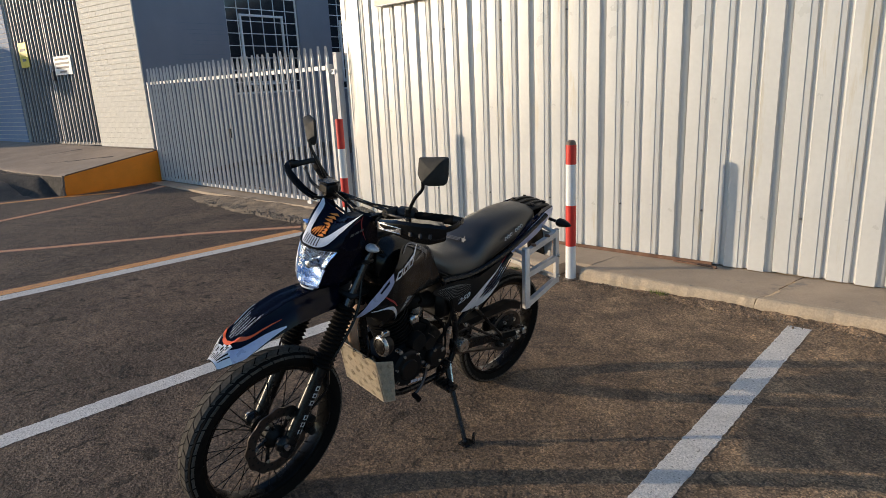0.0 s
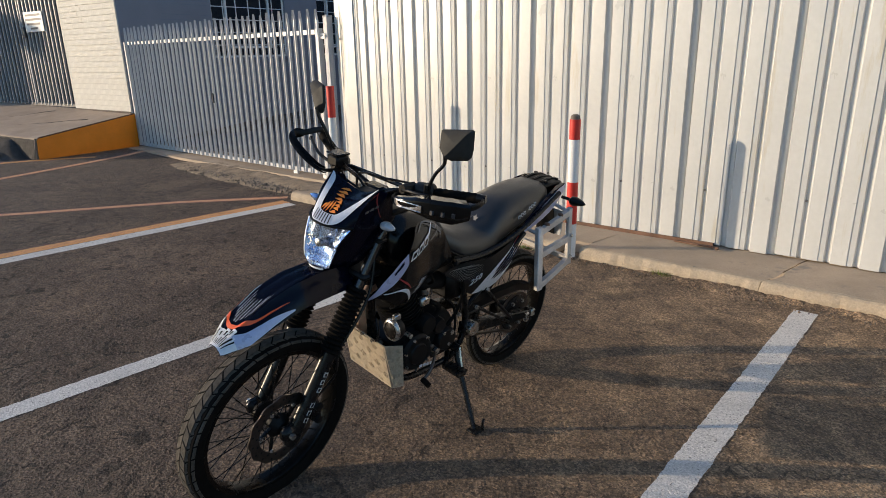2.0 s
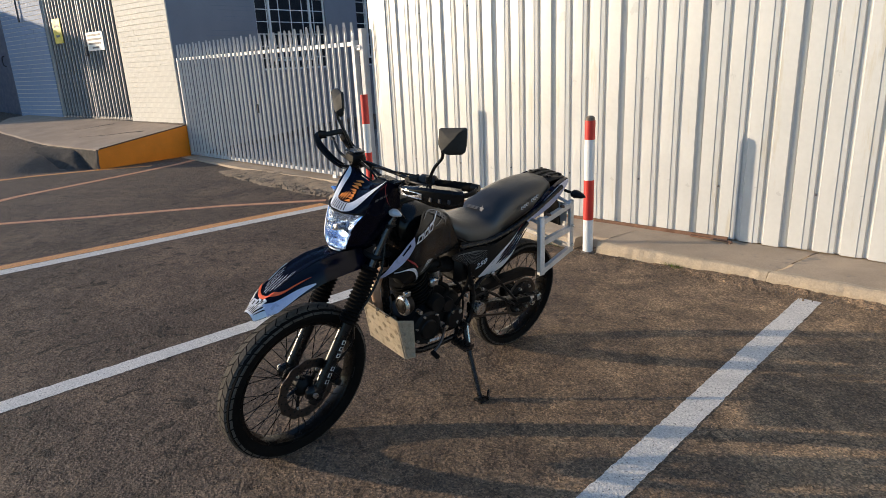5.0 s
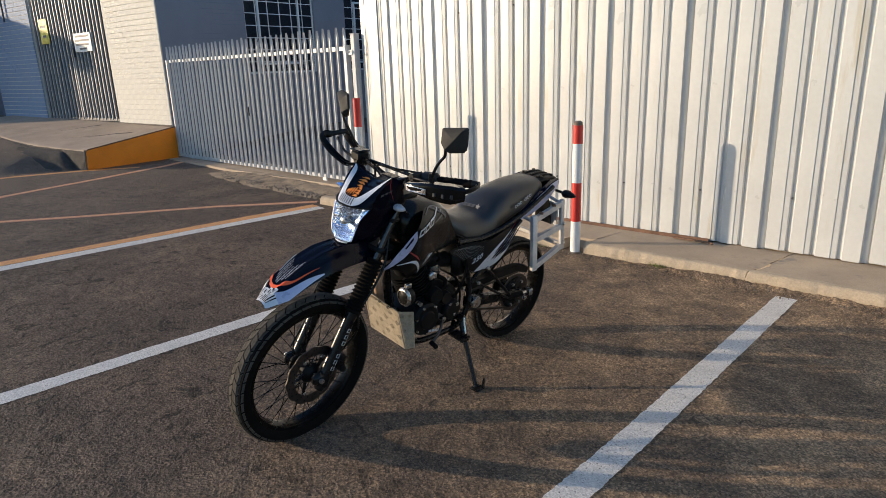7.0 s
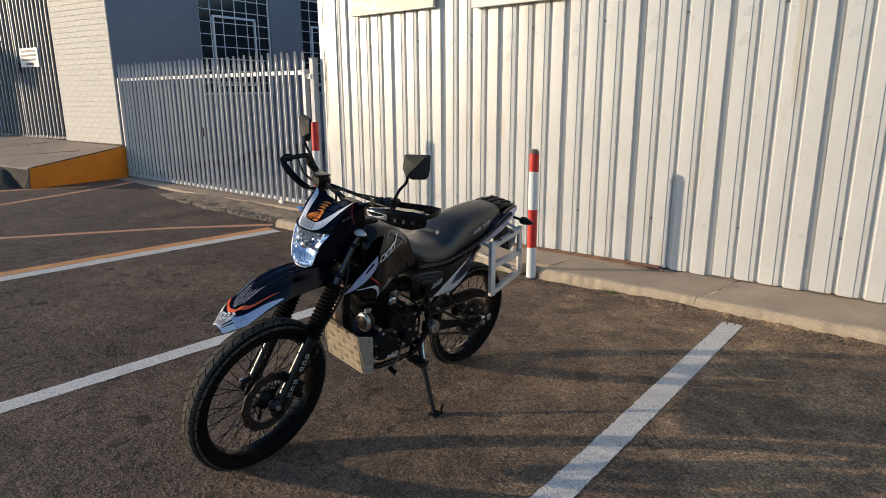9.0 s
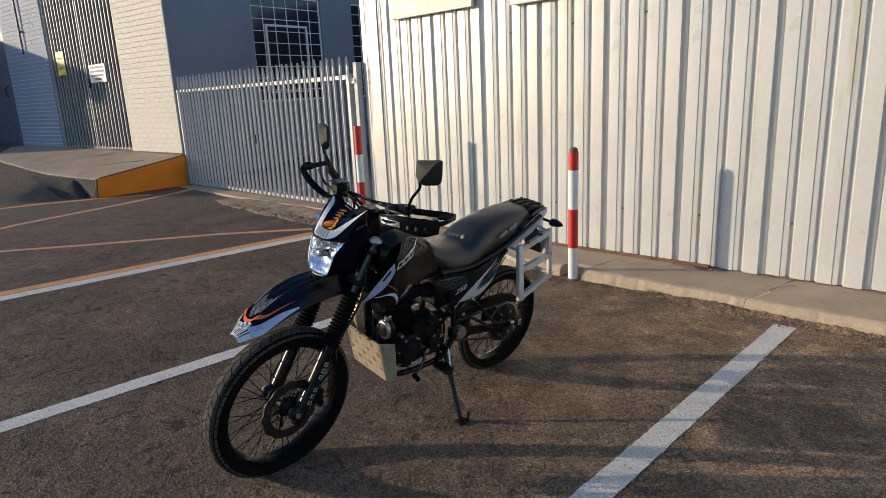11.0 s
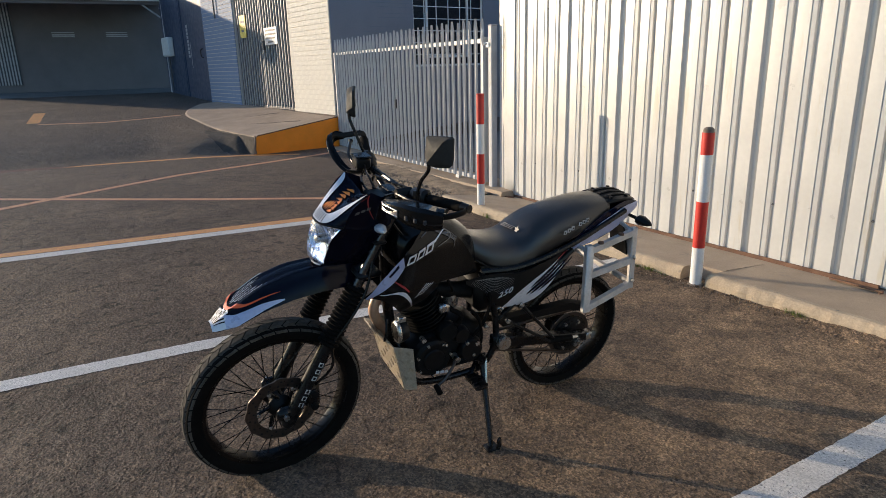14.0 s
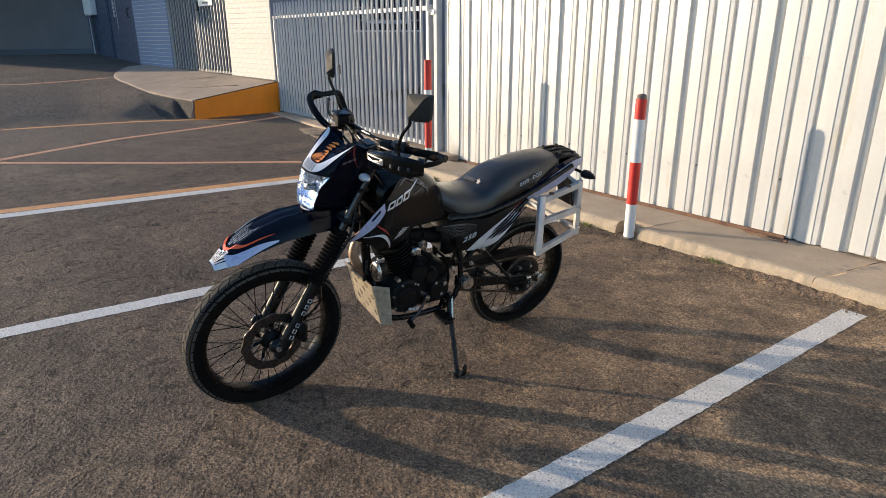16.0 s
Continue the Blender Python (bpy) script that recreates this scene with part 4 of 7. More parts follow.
M_FORK = mat("worn_grey_fork_tube", (0.30, 0.285, 0.285), 0.28, 0.7, var=0.2, scale=18, fine=0.1)
M_RDDEC = mat("dark_red_decal", (0.33, 0.03, 0.03), 0.4, var=0.08, coat=0.3)
M_GREYDEC = mat("grey_line_decal", (0.10, 0.10, 0.105), 0.4, coat=0.3)
M_CONTOUR = mat("pale_grey_line_decal", (0.22, 0.215, 0.21), 0.4, coat=0.3)
M_DARKFORK = mat("dark_chromed_fork_tube", (0.085, 0.083, 0.085), 0.20, 0.85, var=0.15, scale=18, fine=0.1)
M_CHECK = mat("weathered_aluminium_plate", (0.47, 0.395, 0.295), 0.42, 0.15, var=0.18, scale=9, fine=0.15, wear=(0.40, 0.30, 0.21), wear_at=0.66, wear_scale=14)
M_RACK = mat("bare_silver_steel_tube", (0.56, 0.53, 0.51), 0.42, 0.40, var=0.2, scale=9, fine=0.1, wear=(0.26, 0.17, 0.12), wear_at=0.68, wear_scale=18)
M_COPPER = mat("heat_stained_pipe", (0.60, 0.40, 0.28), 0.42, 0.35, var=0.3, scale=12)
M_TAIL = mat("dark_red_tail_lens", (0.10, 0.012, 0.01), 0.15, coat=0.5)
# silver reflector; the sky's blue reflection is put into its colour
M_REFLECT = mat("sky_blue_reflector", (0.50, 0.66, 0.96), 0.08, 0.92, var=0.05, scale=20, bump=0.05, bscale=30, dist=0.01, rvar=0.05)
M_TREAD = mat("dusty_tread_rubber", (0.072, 0.062, 0.052), 0.85, var=0.45, scale=10, fine=0.25, spec=0.3)
M_MIRBACK = mat("grey_black_mirror_shell", (0.040, 0.039, 0.037), 0.68, var=0.12, scale=10, spec=0.16)


def glass_material():
    m = bpy.data.materials.new("clear_lamp_lens")
    m.use_nodes = True
    b = m.node_tree.nodes["Principled BSDF"]
    b.inputs["Base Color"].default_value = (0.96, 0.97, 1.0, 1)
    b.inputs["Roughness"].default_value, b.inputs["Transmission Weight"].default_value, b.inputs["IOR"].default_value = 0.03, 1.0, 1.12
    return m


M_LENS = glass_material()
M_MIRROR = mat("mirror_glass", (0.86, 0.87, 0.88), 0.03, 1.0, var=0.0, fine=0.0, rvar=0.01)

LEAN, STEER = 9.0, 4.5
BIKE = pose(-0.35, -2.39, 0) @ Matrix.Rotation(radians(LEAN), 4, 'Y') @ Matrix.Rotation(radians(-90), 4, 'Z')
bike = thing("motorbike", BIKE, "black and navy trail motorbike leaning on its side stand", "motorbike")
AXF, AXR = Vector((1.267, 0, 0.326)), Vector((-0.088, 0, 0.309))
RAKE = 0.53
HEAD = Vector((0.835, 0, 1.0))
axis = Vector((-RAKE, 0, 1)).normalized()
TURN = Matrix.Translation(HEAD + Vector((0, 0.030, 0))) @ Matrix.Rotation(radians(STEER), 4, axis) @ Matrix.Translation(-HEAD)


def bp(name, bm, material, parent=None, label="", smooth=True, steered=False):
    if steered:
        bm.transform(TURN)
    return part(name, bm, material, parent or bike, label, smooth)


def interp(x, xs, ys):
    return float(np.interp(x, xs, ys))


def skin(fn, u0, u1, nu, v0, v1, nv, bm=None, thick=0.0):
    bm = bm or bmesh.new()
    g = [[bm.verts.new(fn(u0 + (u1 - u0) * i / nu, v0 + (v1 - v0) * j / nv)) for j in range(nv + 1)] for i in range(nu + 1)]
    fs = [bm.faces.new((g[i][j], g[i + 1][j], g[i + 1][j + 1], g[i][j + 1])) for i in range(nu) for j in range(nv)]
    if thick:
        bmesh.ops.solidify(bm, geom=fs, thickness=thick)
    return bm


def ribbon(fn, upper, lower, off=0.0, side=1, steps=4, across=5, thick=0.0, bm=None):
    """A patch of the surface fn(u, v) between two curves in (u, v), raised by off along side * its normal."""
    bm = bm or bmesh.new()

    def resample(c):
        if len(c) < 2:
            return c * 2
        return [(p.x, p.y) for p in smooth_path([(a, b, 0) for a, b in c], steps)] if steps > 1 else c

    A, B = resample(upper), resample(lower)
    rows = []
    for (ua, va), (ub, vb) in zip(A, B):
        row = []
        for k in range(across + 1):
            t = k / across
            u, v = ua + (ub - ua) * t, va + (vb - va) * t
            p = Vector(fn(u, v))
            if off:
                e = 0.004
                nrm = (Vector(fn(u + e, v)) - Vector(fn(u - e, v))).cross(Vector(fn(u, v + e)) - Vector(fn(u, v - e)))
                if nrm.length > 1e-12:
                    p = p + nrm.normalized() * off * side
            row.append(bm.verts.new(p))
        rows.append(row)
    fs = []
    for a, b in zip(rows, rows[1:]):
        for k in range(across):
            fs.append(bm.faces.new((a[k], a[k + 1], b[k + 1], b[k])))
    if thick:
        inner = ribbon(fn, upper, lower, off - thick, side, steps, across)
        n = len(bm.verts)
        bm.verts.ensure_lookup_table()
        inner.verts.ensure_lookup_table()
        back = [bm.verts.new(v.co) for v in inner.verts]
        inner.free()
        bm.verts.ensure_lookup_table()
        w = across + 1
        m = n // w
        for i in range(m - 1):
            for k in range(across):
                bm.faces.new((back[i * w + k], back[(i + 1) * w + k], back[(i + 1) * w + k + 1], back[i * w + k + 1]))
        loop = [i * w for i in range(m)] + [(m - 1) * w + k for k in range(1, w)] + [i * w + w - 1 for i in range(m - 2, -1, -1)] + [k for k in range(w - 2, 0, -1)]
        front = list(bm.verts)[:n]
        for a, b in zip(loop, loop[1:] + loop[:1]):
            bm.faces.new((front[a], front[b], back[b], back[a]))
    return bm


# -- wheels --
def wheel(name, centre, R, width, hub_r, steered, label):
    c = tuple(centre)
    rr = R - (0.074 if steered else 0.062)
    rim = lathe([(rr - 0.012, -0.018), (rr - 0.004, -width * 0.34), (rr + 0.010, -width * 0.36), (rr + 0.010, -width * 0.31), (rr + 0.002, -width * 0.27),
                 (rr + 0.002, width * 0.27), (rr + 0.010, width * 0.31), (rr + 0.010, width * 0.36), (rr - 0.004, width * 0.34), (rr - 0.012, 0.018), (rr - 0.012, -0.018)], steps=64, centre=c, caps=False)
    w = bp(name, rim, M_ALLOY, None, label, True, steered)
    h = width / 2
    ty = lathe([(rr + 0.004, -h * 0.62), (rr + 0.022, -h * 0.90), (R - 0.026, -h * 1.0), (R - 0.012, -h * 0.86), (R - 0.006, -h * 0.5), (R - 0.005, 0),
                (R - 0.006, h * 0.5), (R - 0.012, h * 0.86), (R - 0.026, h), (rr + 0.022, h * 0.90), (rr + 0.004, h * 0.62)], steps=72, centre=c, caps=False)
    bp("tyre", ty, M_RUBBER, w, "worn black trail tyre", True, steered)
    # tread: shoulder and centre blocks, staggered
    tb = bmesh.new()
    n = 44
    lanes = ((-h * 0.99, -h * 0.54, R - 0.018, R - 0.004, 0.0), (-h * 0.50, -h * 0.03, R - 0.003, R, 0.5), (h * 0.03, h * 0.50, R, R - 0.003, 0.1), (h * 0.54, h * 0.99, R - 0.004, R - 0.018, 0.6))
    for i in range(n):
        for lane, (y0, y1, top0, top1, ph) in enumerate(lanes):
            a0 = 2 * math.pi * (i + ph + 0.07) / n
            a1 = 2 * math.pi * (i + ph + 0.93) / n
            skew = 0.42 * 2 * math.pi / n * (-1 if lane in (1, 2) else 1)
            vs = []
            for depth in (0.010, 0.0):
                for ang, y, tr in ((a0 + (skew if lane < 2 else 0), y0, top0), (a1 + (skew if lane < 2 else 0), y0, top0), (a1 + (skew if lane >= 2 else 0), y1, top1), (a0 + (skew if lane >= 2 else 0), y1, top1)):
                    q = tr - depth
                    vs.append(tb.verts.new((c[0] + q * math.cos(ang), y, c[2] + q * math.sin(ang))))
            for f in ((4, 5, 6, 7), (0, 1, 5, 4), (1, 2, 6, 5), (2, 3, 7, 6), (3, 0, 4, 7)):
                tb.faces.new([vs[k] for k in f])
    tr = bp("tread", tb, M_TREAD, w, "worn tread blocks", False, steered)
    tr["kind"] = "stuff"
    hb = lathe([(0.012, -0.075), (0.02, -0.075), (hub_r, -0.045), (hub_r, -0.038), (hub_r * 0.62, -0.03), (hub_r * 0.62, 0.03), (hub_r, 0.038), (hub_r, 0.045), (0.02, 0.07), (0.012, 0.07)], steps=28, centre=c)
    bp("hub", hb, M_ENGINE, w, "", True, steered)
    ns = 36
    for i in range(ns):
        s = 1 if i % 2 else -1
        k = 1 if (i // 2) % 2 else -1
        a = 2 * math.pi * i / ns
        a2 = a + k * 0.55
        p = (c[0] + (hub_r - 0.006) * math.cos(a2), s * 0.04, c[2] + (hub_r - 0.006) * math.sin(a2))
        q = (c[0] + (rr - 0.008) * math.cos(a), s * 0.004, c[2] + (rr - 0.008) * math.sin(a))
        bp("spoke", tube([p, q], 0.0021, 5), M_BLACKSTEEL, w, "", True, steered)
    return w


WF = wheel("front_wheel", AXF, 0.342, 0.092, 0.046, True, "spoked front wheel with a black rim")
WR = wheel("rear_wheel", AXR, 0.308, 0.102, 0.062, False, "spoked rear wheel with a black rim")


def disc(centre, y, r, holes, parent, steered):
    bm = bmesh.new()
    n = 96
    rings = []
    for j, (rad, yy) in enumerate(((r, y), (r * 0.70, y), (r * 0.70, y - 0.005), (r, y - 0.005))):
        ring = []
        for k in range(n):
            a = 2 * math.pi * k / n
            q = rad * (1 + (0.022 * math.cos(12 * a) if j in (0, 3) else 0))
            ring.append(bm.verts.new((centre[0] + q * math.cos(a), yy, centre[2] + q * math.sin(a))))
        rings.append(ring)
    for a, b in zip(rings, rings[1:] + rings[:1]):
        for k in range(n):
            bm.faces.new((a[k], a[(k + 1) % n], b[(k + 1) % n], b[k]))
    bp("brake_disc", bm, M_DISC, parent, "drilled wavy brake disc", False, steered)
    hb = bmesh.new()
    for k in range(holes):
        a = 2 * math.pi * k / holes
        for q in (0.78, 0.90):
            lathe([(0, y + 0.0005), (0.0042, y + 0.0005)], 'y', 8, hb, (centre[0] + r * q * math.cos(a + q), 0, centre[2] + r * q * math.sin(a + q)))
    h = bp("disc_holes", hb, M_DARK, parent, "", False, steered)
    h["kind"] = "stuff"
    for k in range(6):
        a = 2 * math.pi * k / 6
        arm = tube([(centre[0] + r * 0.72 * math.cos(a), y - 0.003, centre[2] + r * 0.72 * math.sin(a)), (centre[0] + 0.045 * math.cos(a + 0.35), y - 0.012, centre[2] + 0.045 * math.sin(a + 0.35))], 0.007, 6)
        bp("disc_arm", arm, M_BLACKSTEEL, parent, "", True, steered)
        bp("disc_bolt", lathe([(0, y + 0.006), (0.007, y + 0.005), (0.008, y)], 'y', 8, None, (centre[0] + r * 0.66 * math.cos(a), 0, centre[2] + r * 0.66 * math.sin(a))), M_STEEL, parent, "", True, steered)


disc(AXF, 0.066, 0.134, 18, WF, True)


# -- fork --
def leg(z):
    return 1.231 - RAKE * (z - 0.330)


for s in (1, -1):
    y = 0.098 * s
    low = tube([(leg(0.27), y, 0.27), (leg(0.30), y, 0.30), (leg(0.36), y, 0.36), (leg(0.56), y, 0.56), (leg(0.60), y, 0.60)], [0.020, 0.029, 0.027, 0.026, 0.030], 16)
    f = bp("fork_slider", low, M_BLACKSTEEL, None, "black fork slider", True, True)
    bp("axle_clamp", box(1.232, 1.296, y - 0.020, y + 0.020, 0.298, 0.354, 0.014), M_BLACKSTEEL, f, "", True, True)
    pleats = []
    rad = []
    n = 15
    for i in range(2 * n + 1):
        z = 0.585 + 0.215 * i / (2 * n)
        pleats.append((leg(z), y, z))
        rad.append((0.041 if i % 2 else 0.031) * (1 - 0.08 * i / (2 * n)))
    bp("fork_gaiter", tube(pleats, rad, 18), M_RUBBER, None, "ribbed black rubber gaiter", True, True)
    bp("fork_tube", tube([(leg(0.79), y, 0.79), (leg(1.06), y, 1.06)], 0.019, 16), M_DARKFORK, None, "dark chromed fork tube", True, True)
    bp("lamp_bracket", box(leg(0.95) - 0.025, leg(0.95) + 0.022, y - 0.024, y + 0.024, 0.957, 0.970, 0.004), M_BLACK, None, "", True, True)
    bp("pinch_bolt", lathe([(0, 0.131 * s), (0.011, 0.131 * s), (0.011, 0.118 * s)], 'y', 8, None, (AXF.x, 0, AXF.z)), M_STEEL, f, "bright axle nut", True, True)
for z in (0.84, 1.055):
    bp("triple_clamp", box(leg(z) - 0.070, leg(z) + 0.024, -0.122, 0.122, z - 0.013, z + 0.013, 0.010), M_BLACK, None, "black fork clamp", True, True)
bp("axle", tube([(AXF.x, -0.125, AXF.z), (AXF.x, 0.125, AXF.z)], 0.010, 10), M_STEEL, None, "", True, True)
# pale maker's lettering along the slider, as plain bars
for i in range(7):
    if i == 3:
        continue
    z = 0.365 + i * 0.0255
    mk = box(-0.0085, 0.0085, 0.1225, 0.1245, -0.0090, 0.0090)
    hole = box(-0.0050, 0.0050, 0.1235, 0.1250, -0.0052, 0.0052)
    for q in (mk, hole):
        q.transform(Matrix.Translation((leg(z), 0, z)) @ Matrix.Rotation(math.atan(-RAKE), 4, 'Y'))
    bp("slider_mark", mk, M_GALV, None, "pale marking bar", False, True)
    bp("slider_mark_gap", hole, M_BLACK, None, "", False, True)
cal = bmesh.new()
box(1.128, 1.200, 0.050, 0.105, 0.318, 0.425, 0.020, cal)
box(1.138, 1.182, 0.105, 0.126, 0.332, 0.410, 0.012, cal)
bp("brake_caliper", cal, M_BLACKSTEEL, None, "black brake caliper", True, True)
for dz in (0.35, 0.405):
    bp("caliper_piston", lathe([(0, 0.136), (0.014, 0.134), (0.016, 0.126)], 'y', 12, None, (1.160, 0, dz - 0.006)), M_ENGINE, None, "", True, True)
bp("brake_hose", tube(smooth_path([(1.145, 0.10, 0.42), (1.09, 0.125, 0.50), (1.085, 0.13, 0.60), (1.02, 0.14, 0.70), (0.96, 0.135, 0.80), (0.91, 0.10, 0.95), (0.83, 0.06, 1.10)]), 0.0055, 8), M_BLACKSTEEL, None, "black brake hose", True, True)
bp("speedo_cable", tube(smooth_path([(1.24, -0.13, 0.36), (1.13, -0.15, 0.48), (1.08, -0.145, 0.62), (0.98, -0.05, 0.76), (0.93, -0.04, 0.90)]), 0.004, 6), M_BLACKSTEEL, None, "", True, True)


# -- front fender --
FX, FZ = [0.88, 1.0, 1.10, 1.20, 1.30, 1.40, 1.478], [0.845, 0.868, 0.878, 0.871, 0.842, 0.782, 0.712]
FW, FD = [0.062, 0.078, 0.088, 0.092, 0.090, 0.079, 0.030], [0.055, 0.074, 0.078, 0.075, 0.066, 0.050, 0.016]


def fender(u, v):
    """u: along, in metres forward; v: -1 right edge to 1 left edge."""
    w, d = interp(u, FX, FW), interp(u, FX, FD)
    z = interp(u - 0.012, FX, FZ) * 0.5 + interp(u + 0.012, FX, FZ) * 0.5
    ridge = 0.011 * math.exp(-(abs(v) - 0.42) ** 2 / 0.008) * (1 if u < 1.38 else max(0, (1.475 - u) / 0.095))
    return (u, w * v * (1.12 - 0.12 * v * v), z - d * abs(v) ** 2.4 + ridge)


FEND = bp("front_fender", skin(fender, 0.88, 1.475, 34, -1, 1, 22, None, 0.004), M_NAVY, None, "glossy navy high front fender", True, True)


def fdecal(name, up, lo, m, off=0.0035, label="", side=1):
    bp(name, ribbon(fender, up, lo, off, side, 5, 8), m, FEND, label, True, True)


# silver tip and lower edge, orange chevron, fine stripes
fdecal("tip_decal", [(1.474, -0.95), (1.452, -0.97), (1.428, -0.98)], [(1.474, 0.95), (1.452, 0.97), (1.428, 0.98)], M_SILVER, 0.0028)
for s in (1, -1):
    # one silver edge; on the shaded left side it is painted bluer
    fdecal("edge_decal", [(1.432, 0.42 * s), (1.395, 0.66 * s), (1.33, 0.78 * s), (1.24, 0.90 * s)], [(1.432, 0.99 * s), (1.395, 0.99 * s), (1.33, 0.97 * s), (1.24, 0.93 * s)], M_PALEBLUE if s > 0 else M_SILVER, 0.0030)
    fdecal("chevron", [(1.424, 0.0), (1.411, 0.36 * s), (1.368, 0.60 * s), (1.31, 0.69 * s), (1.25, 0.72 * s)], [(1.412, 0.0), (1.401, 0.31 * s), (1.360, 0.55 * s), (1.308, 0.655 * s), (1.25, 0.712 * s)], M_ORDEC, 0.0042, "orange chevron stripe")
    for k in range(4):
        v = 0.04 + 0.105 * k
        fdecal("stripe", [(1.402 - 0.012 * k, (v + 0.022) * s), (1.33 - 0.014 * k, (v + 0.030) * s)], [(1.402 - 0.012 * k, v * s), (1.32 - 0.014 * k, (v + 0.016) * s)], M_SILVER, 0.0036)
for k in range(9):
    v = -0.72 + 0.16 * k
    fdecal("tip_line", [(1.466, v * 0.9), (1.432, v + 0.10)], [(1.466, v * 0.9 + 0.055), (1.432, v + 0.165)], M_BLACK, 0.0042, "black line")
# three hollow bars in place of the maker's letters
for k in range(3):
    v = -0.30 + 0.27 * k
    u = 1.452 - 0.006 * k
    fdecal("tip_mark", [(u, v), (u, v + 0.20)], [(u - 0.024, v + 0.03), (u - 0.024, v + 0.23)], M_SILVER, 0.0050, "silver marking bar")
    fdecal("tip_mark_gap", [(u - 0.006, v + 0.06), (u - 0.006, v + 0.15)], [(u - 0.018, v + 0.08), (u - 0.018, v + 0.17)], M_BLACK, 0.0058)

# -- headlamp and its mask --
YC = 0.014
LZ = [0.884, 0.893, 0.915, 0.955, 1.000, 1.041]
LW = [0.040, 0.056, 0.064, 0.073, 0.086, 0.103]
LX = [1.106, 1.119, 1.127, 1.125, 1.114, 1.099]
LD = [0.020, 0.028, 0.034, 0.040, 0.050, 0.063]


def lens(u, v):
    """Lamp front: u from its right edge to its left edge, v the height."""
    return (interp(v, LZ, LX) - interp(v, LZ, LD) * abs(u) ** 2.2, YC * 0.75 + interp(v, LZ, LW) * u, v)


def mask(u, v):
    """Plate above the lamp, rising to a horn at each side: v from the lamp's upper edge to its own."""
    b = Vector((1.100 - 0.063 * abs(u) ** 2.2, YC + 0.098 * u, 1.043))
    t = Vector((0.925 + 0.02 * u * u, YC + 0.113 * u, 1.118 + 0.042 * abs(u) ** 1.5))
    return b.lerp(t, v) + Vector((0.012, 0, 0.008)) * math.sin(math.pi * v)


MASK = bp("headlamp_mask", skin(mask, -1, 1, 28, 0, 1, 14, None, 0.004), M_NAVY, None, "navy headlamp mask with silver band and orange marks", True, True)
HEADLENS = bp("headlamp_lens", skin(lens, -0.98, 0.98, 26, 0.886, 1.038, 18, None, 0.003), M_LENS, MASK, "clear angular headlamp lens", True, True)
HEADLENS.visible_shadow = False
LAMP_Z = 0.968


def reflector(u, v):
    p = Vector(lens(u, v))
    q = max(0, 1 - u * u) * max(0, 1 - ((v - LAMP_Z) / 0.088) ** 2)
    step = 0.0045 * math.floor(abs(u) * 4) * (1 if v > LAMP_Z else 0.4)
    return (p.x - 0.005 - 0.058 * q ** 0.8 + step, p.y, p.z)


bp("headlamp_reflector", skin(reflector, -0.99, 0.99, 24, 0.888, 1.038, 16), M_REFLECT, MASK, "bright faceted reflector", False, True)
# silver bar on the sunward edges only, painting the light caught there
rim = [Vector(lens(1 - 2 * q / 10, 0.886)) for q in range(1, 10)] + [Vector(lens(-1.0, 0.890 + 0.150 * q / 10)) for q in range(11)]
bp("lens_rim", tube([p + Vector((0.002, 0, 0)) for p in rim], 0.0044, 6), M_SILVER, MASK, "silver bar for the light caught on the lens edge", True, True)
bp("bulb_cover", lathe([(0, 1.098), (0.013, 1.094), (0.016, 1.060)], 'x', 14, None, (0, YC * 0.75, LAMP_Z)), M_STEEL, MASK, "", True, True)
bp("headlamp_brow", tube([Vector(lens(-1.0 + 2.0 * q / 14, 1.041)) + Vector((0.001, 0, 0.001)) for q in range(15)], 0.0042, 6), M_BLACK, MASK, "", True, True)


def mdecal(name, up, lo, m, off=0.0035, label="", steps=5, across=6):
    bp(name, ribbon(mask, up, lo, off, 1, steps, across), m, MASK, label, True, True)


for s in (1, -1):
    mdecal("mask_band", [(0.0, 0.25), (0.20 * s, 0.25), (0.40 * s, 0.30), (0.60 * s, 0.56), (0.77 * s, 0.86), (0.93 * s, 0.990)],
           [(0.0, 0.02), (0.40 * s, 0.02), (0.64 * s, 0.12), (0.80 * s, 0.44), (0.91 * s, 0.76), (0.99 * s, 0.995)], M_SILVER, 0.0035, "silver band round the mask")
for k in range(7):
    u = -0.36 + 0.115 * k
    mdecal("band_line", [(u - 0.10, 0.235), (u, 0.035)], [(u - 0.062, 0.235), (u + 0.038, 0.035)], M_BLACK, 0.0048, "black line", 2, 3)
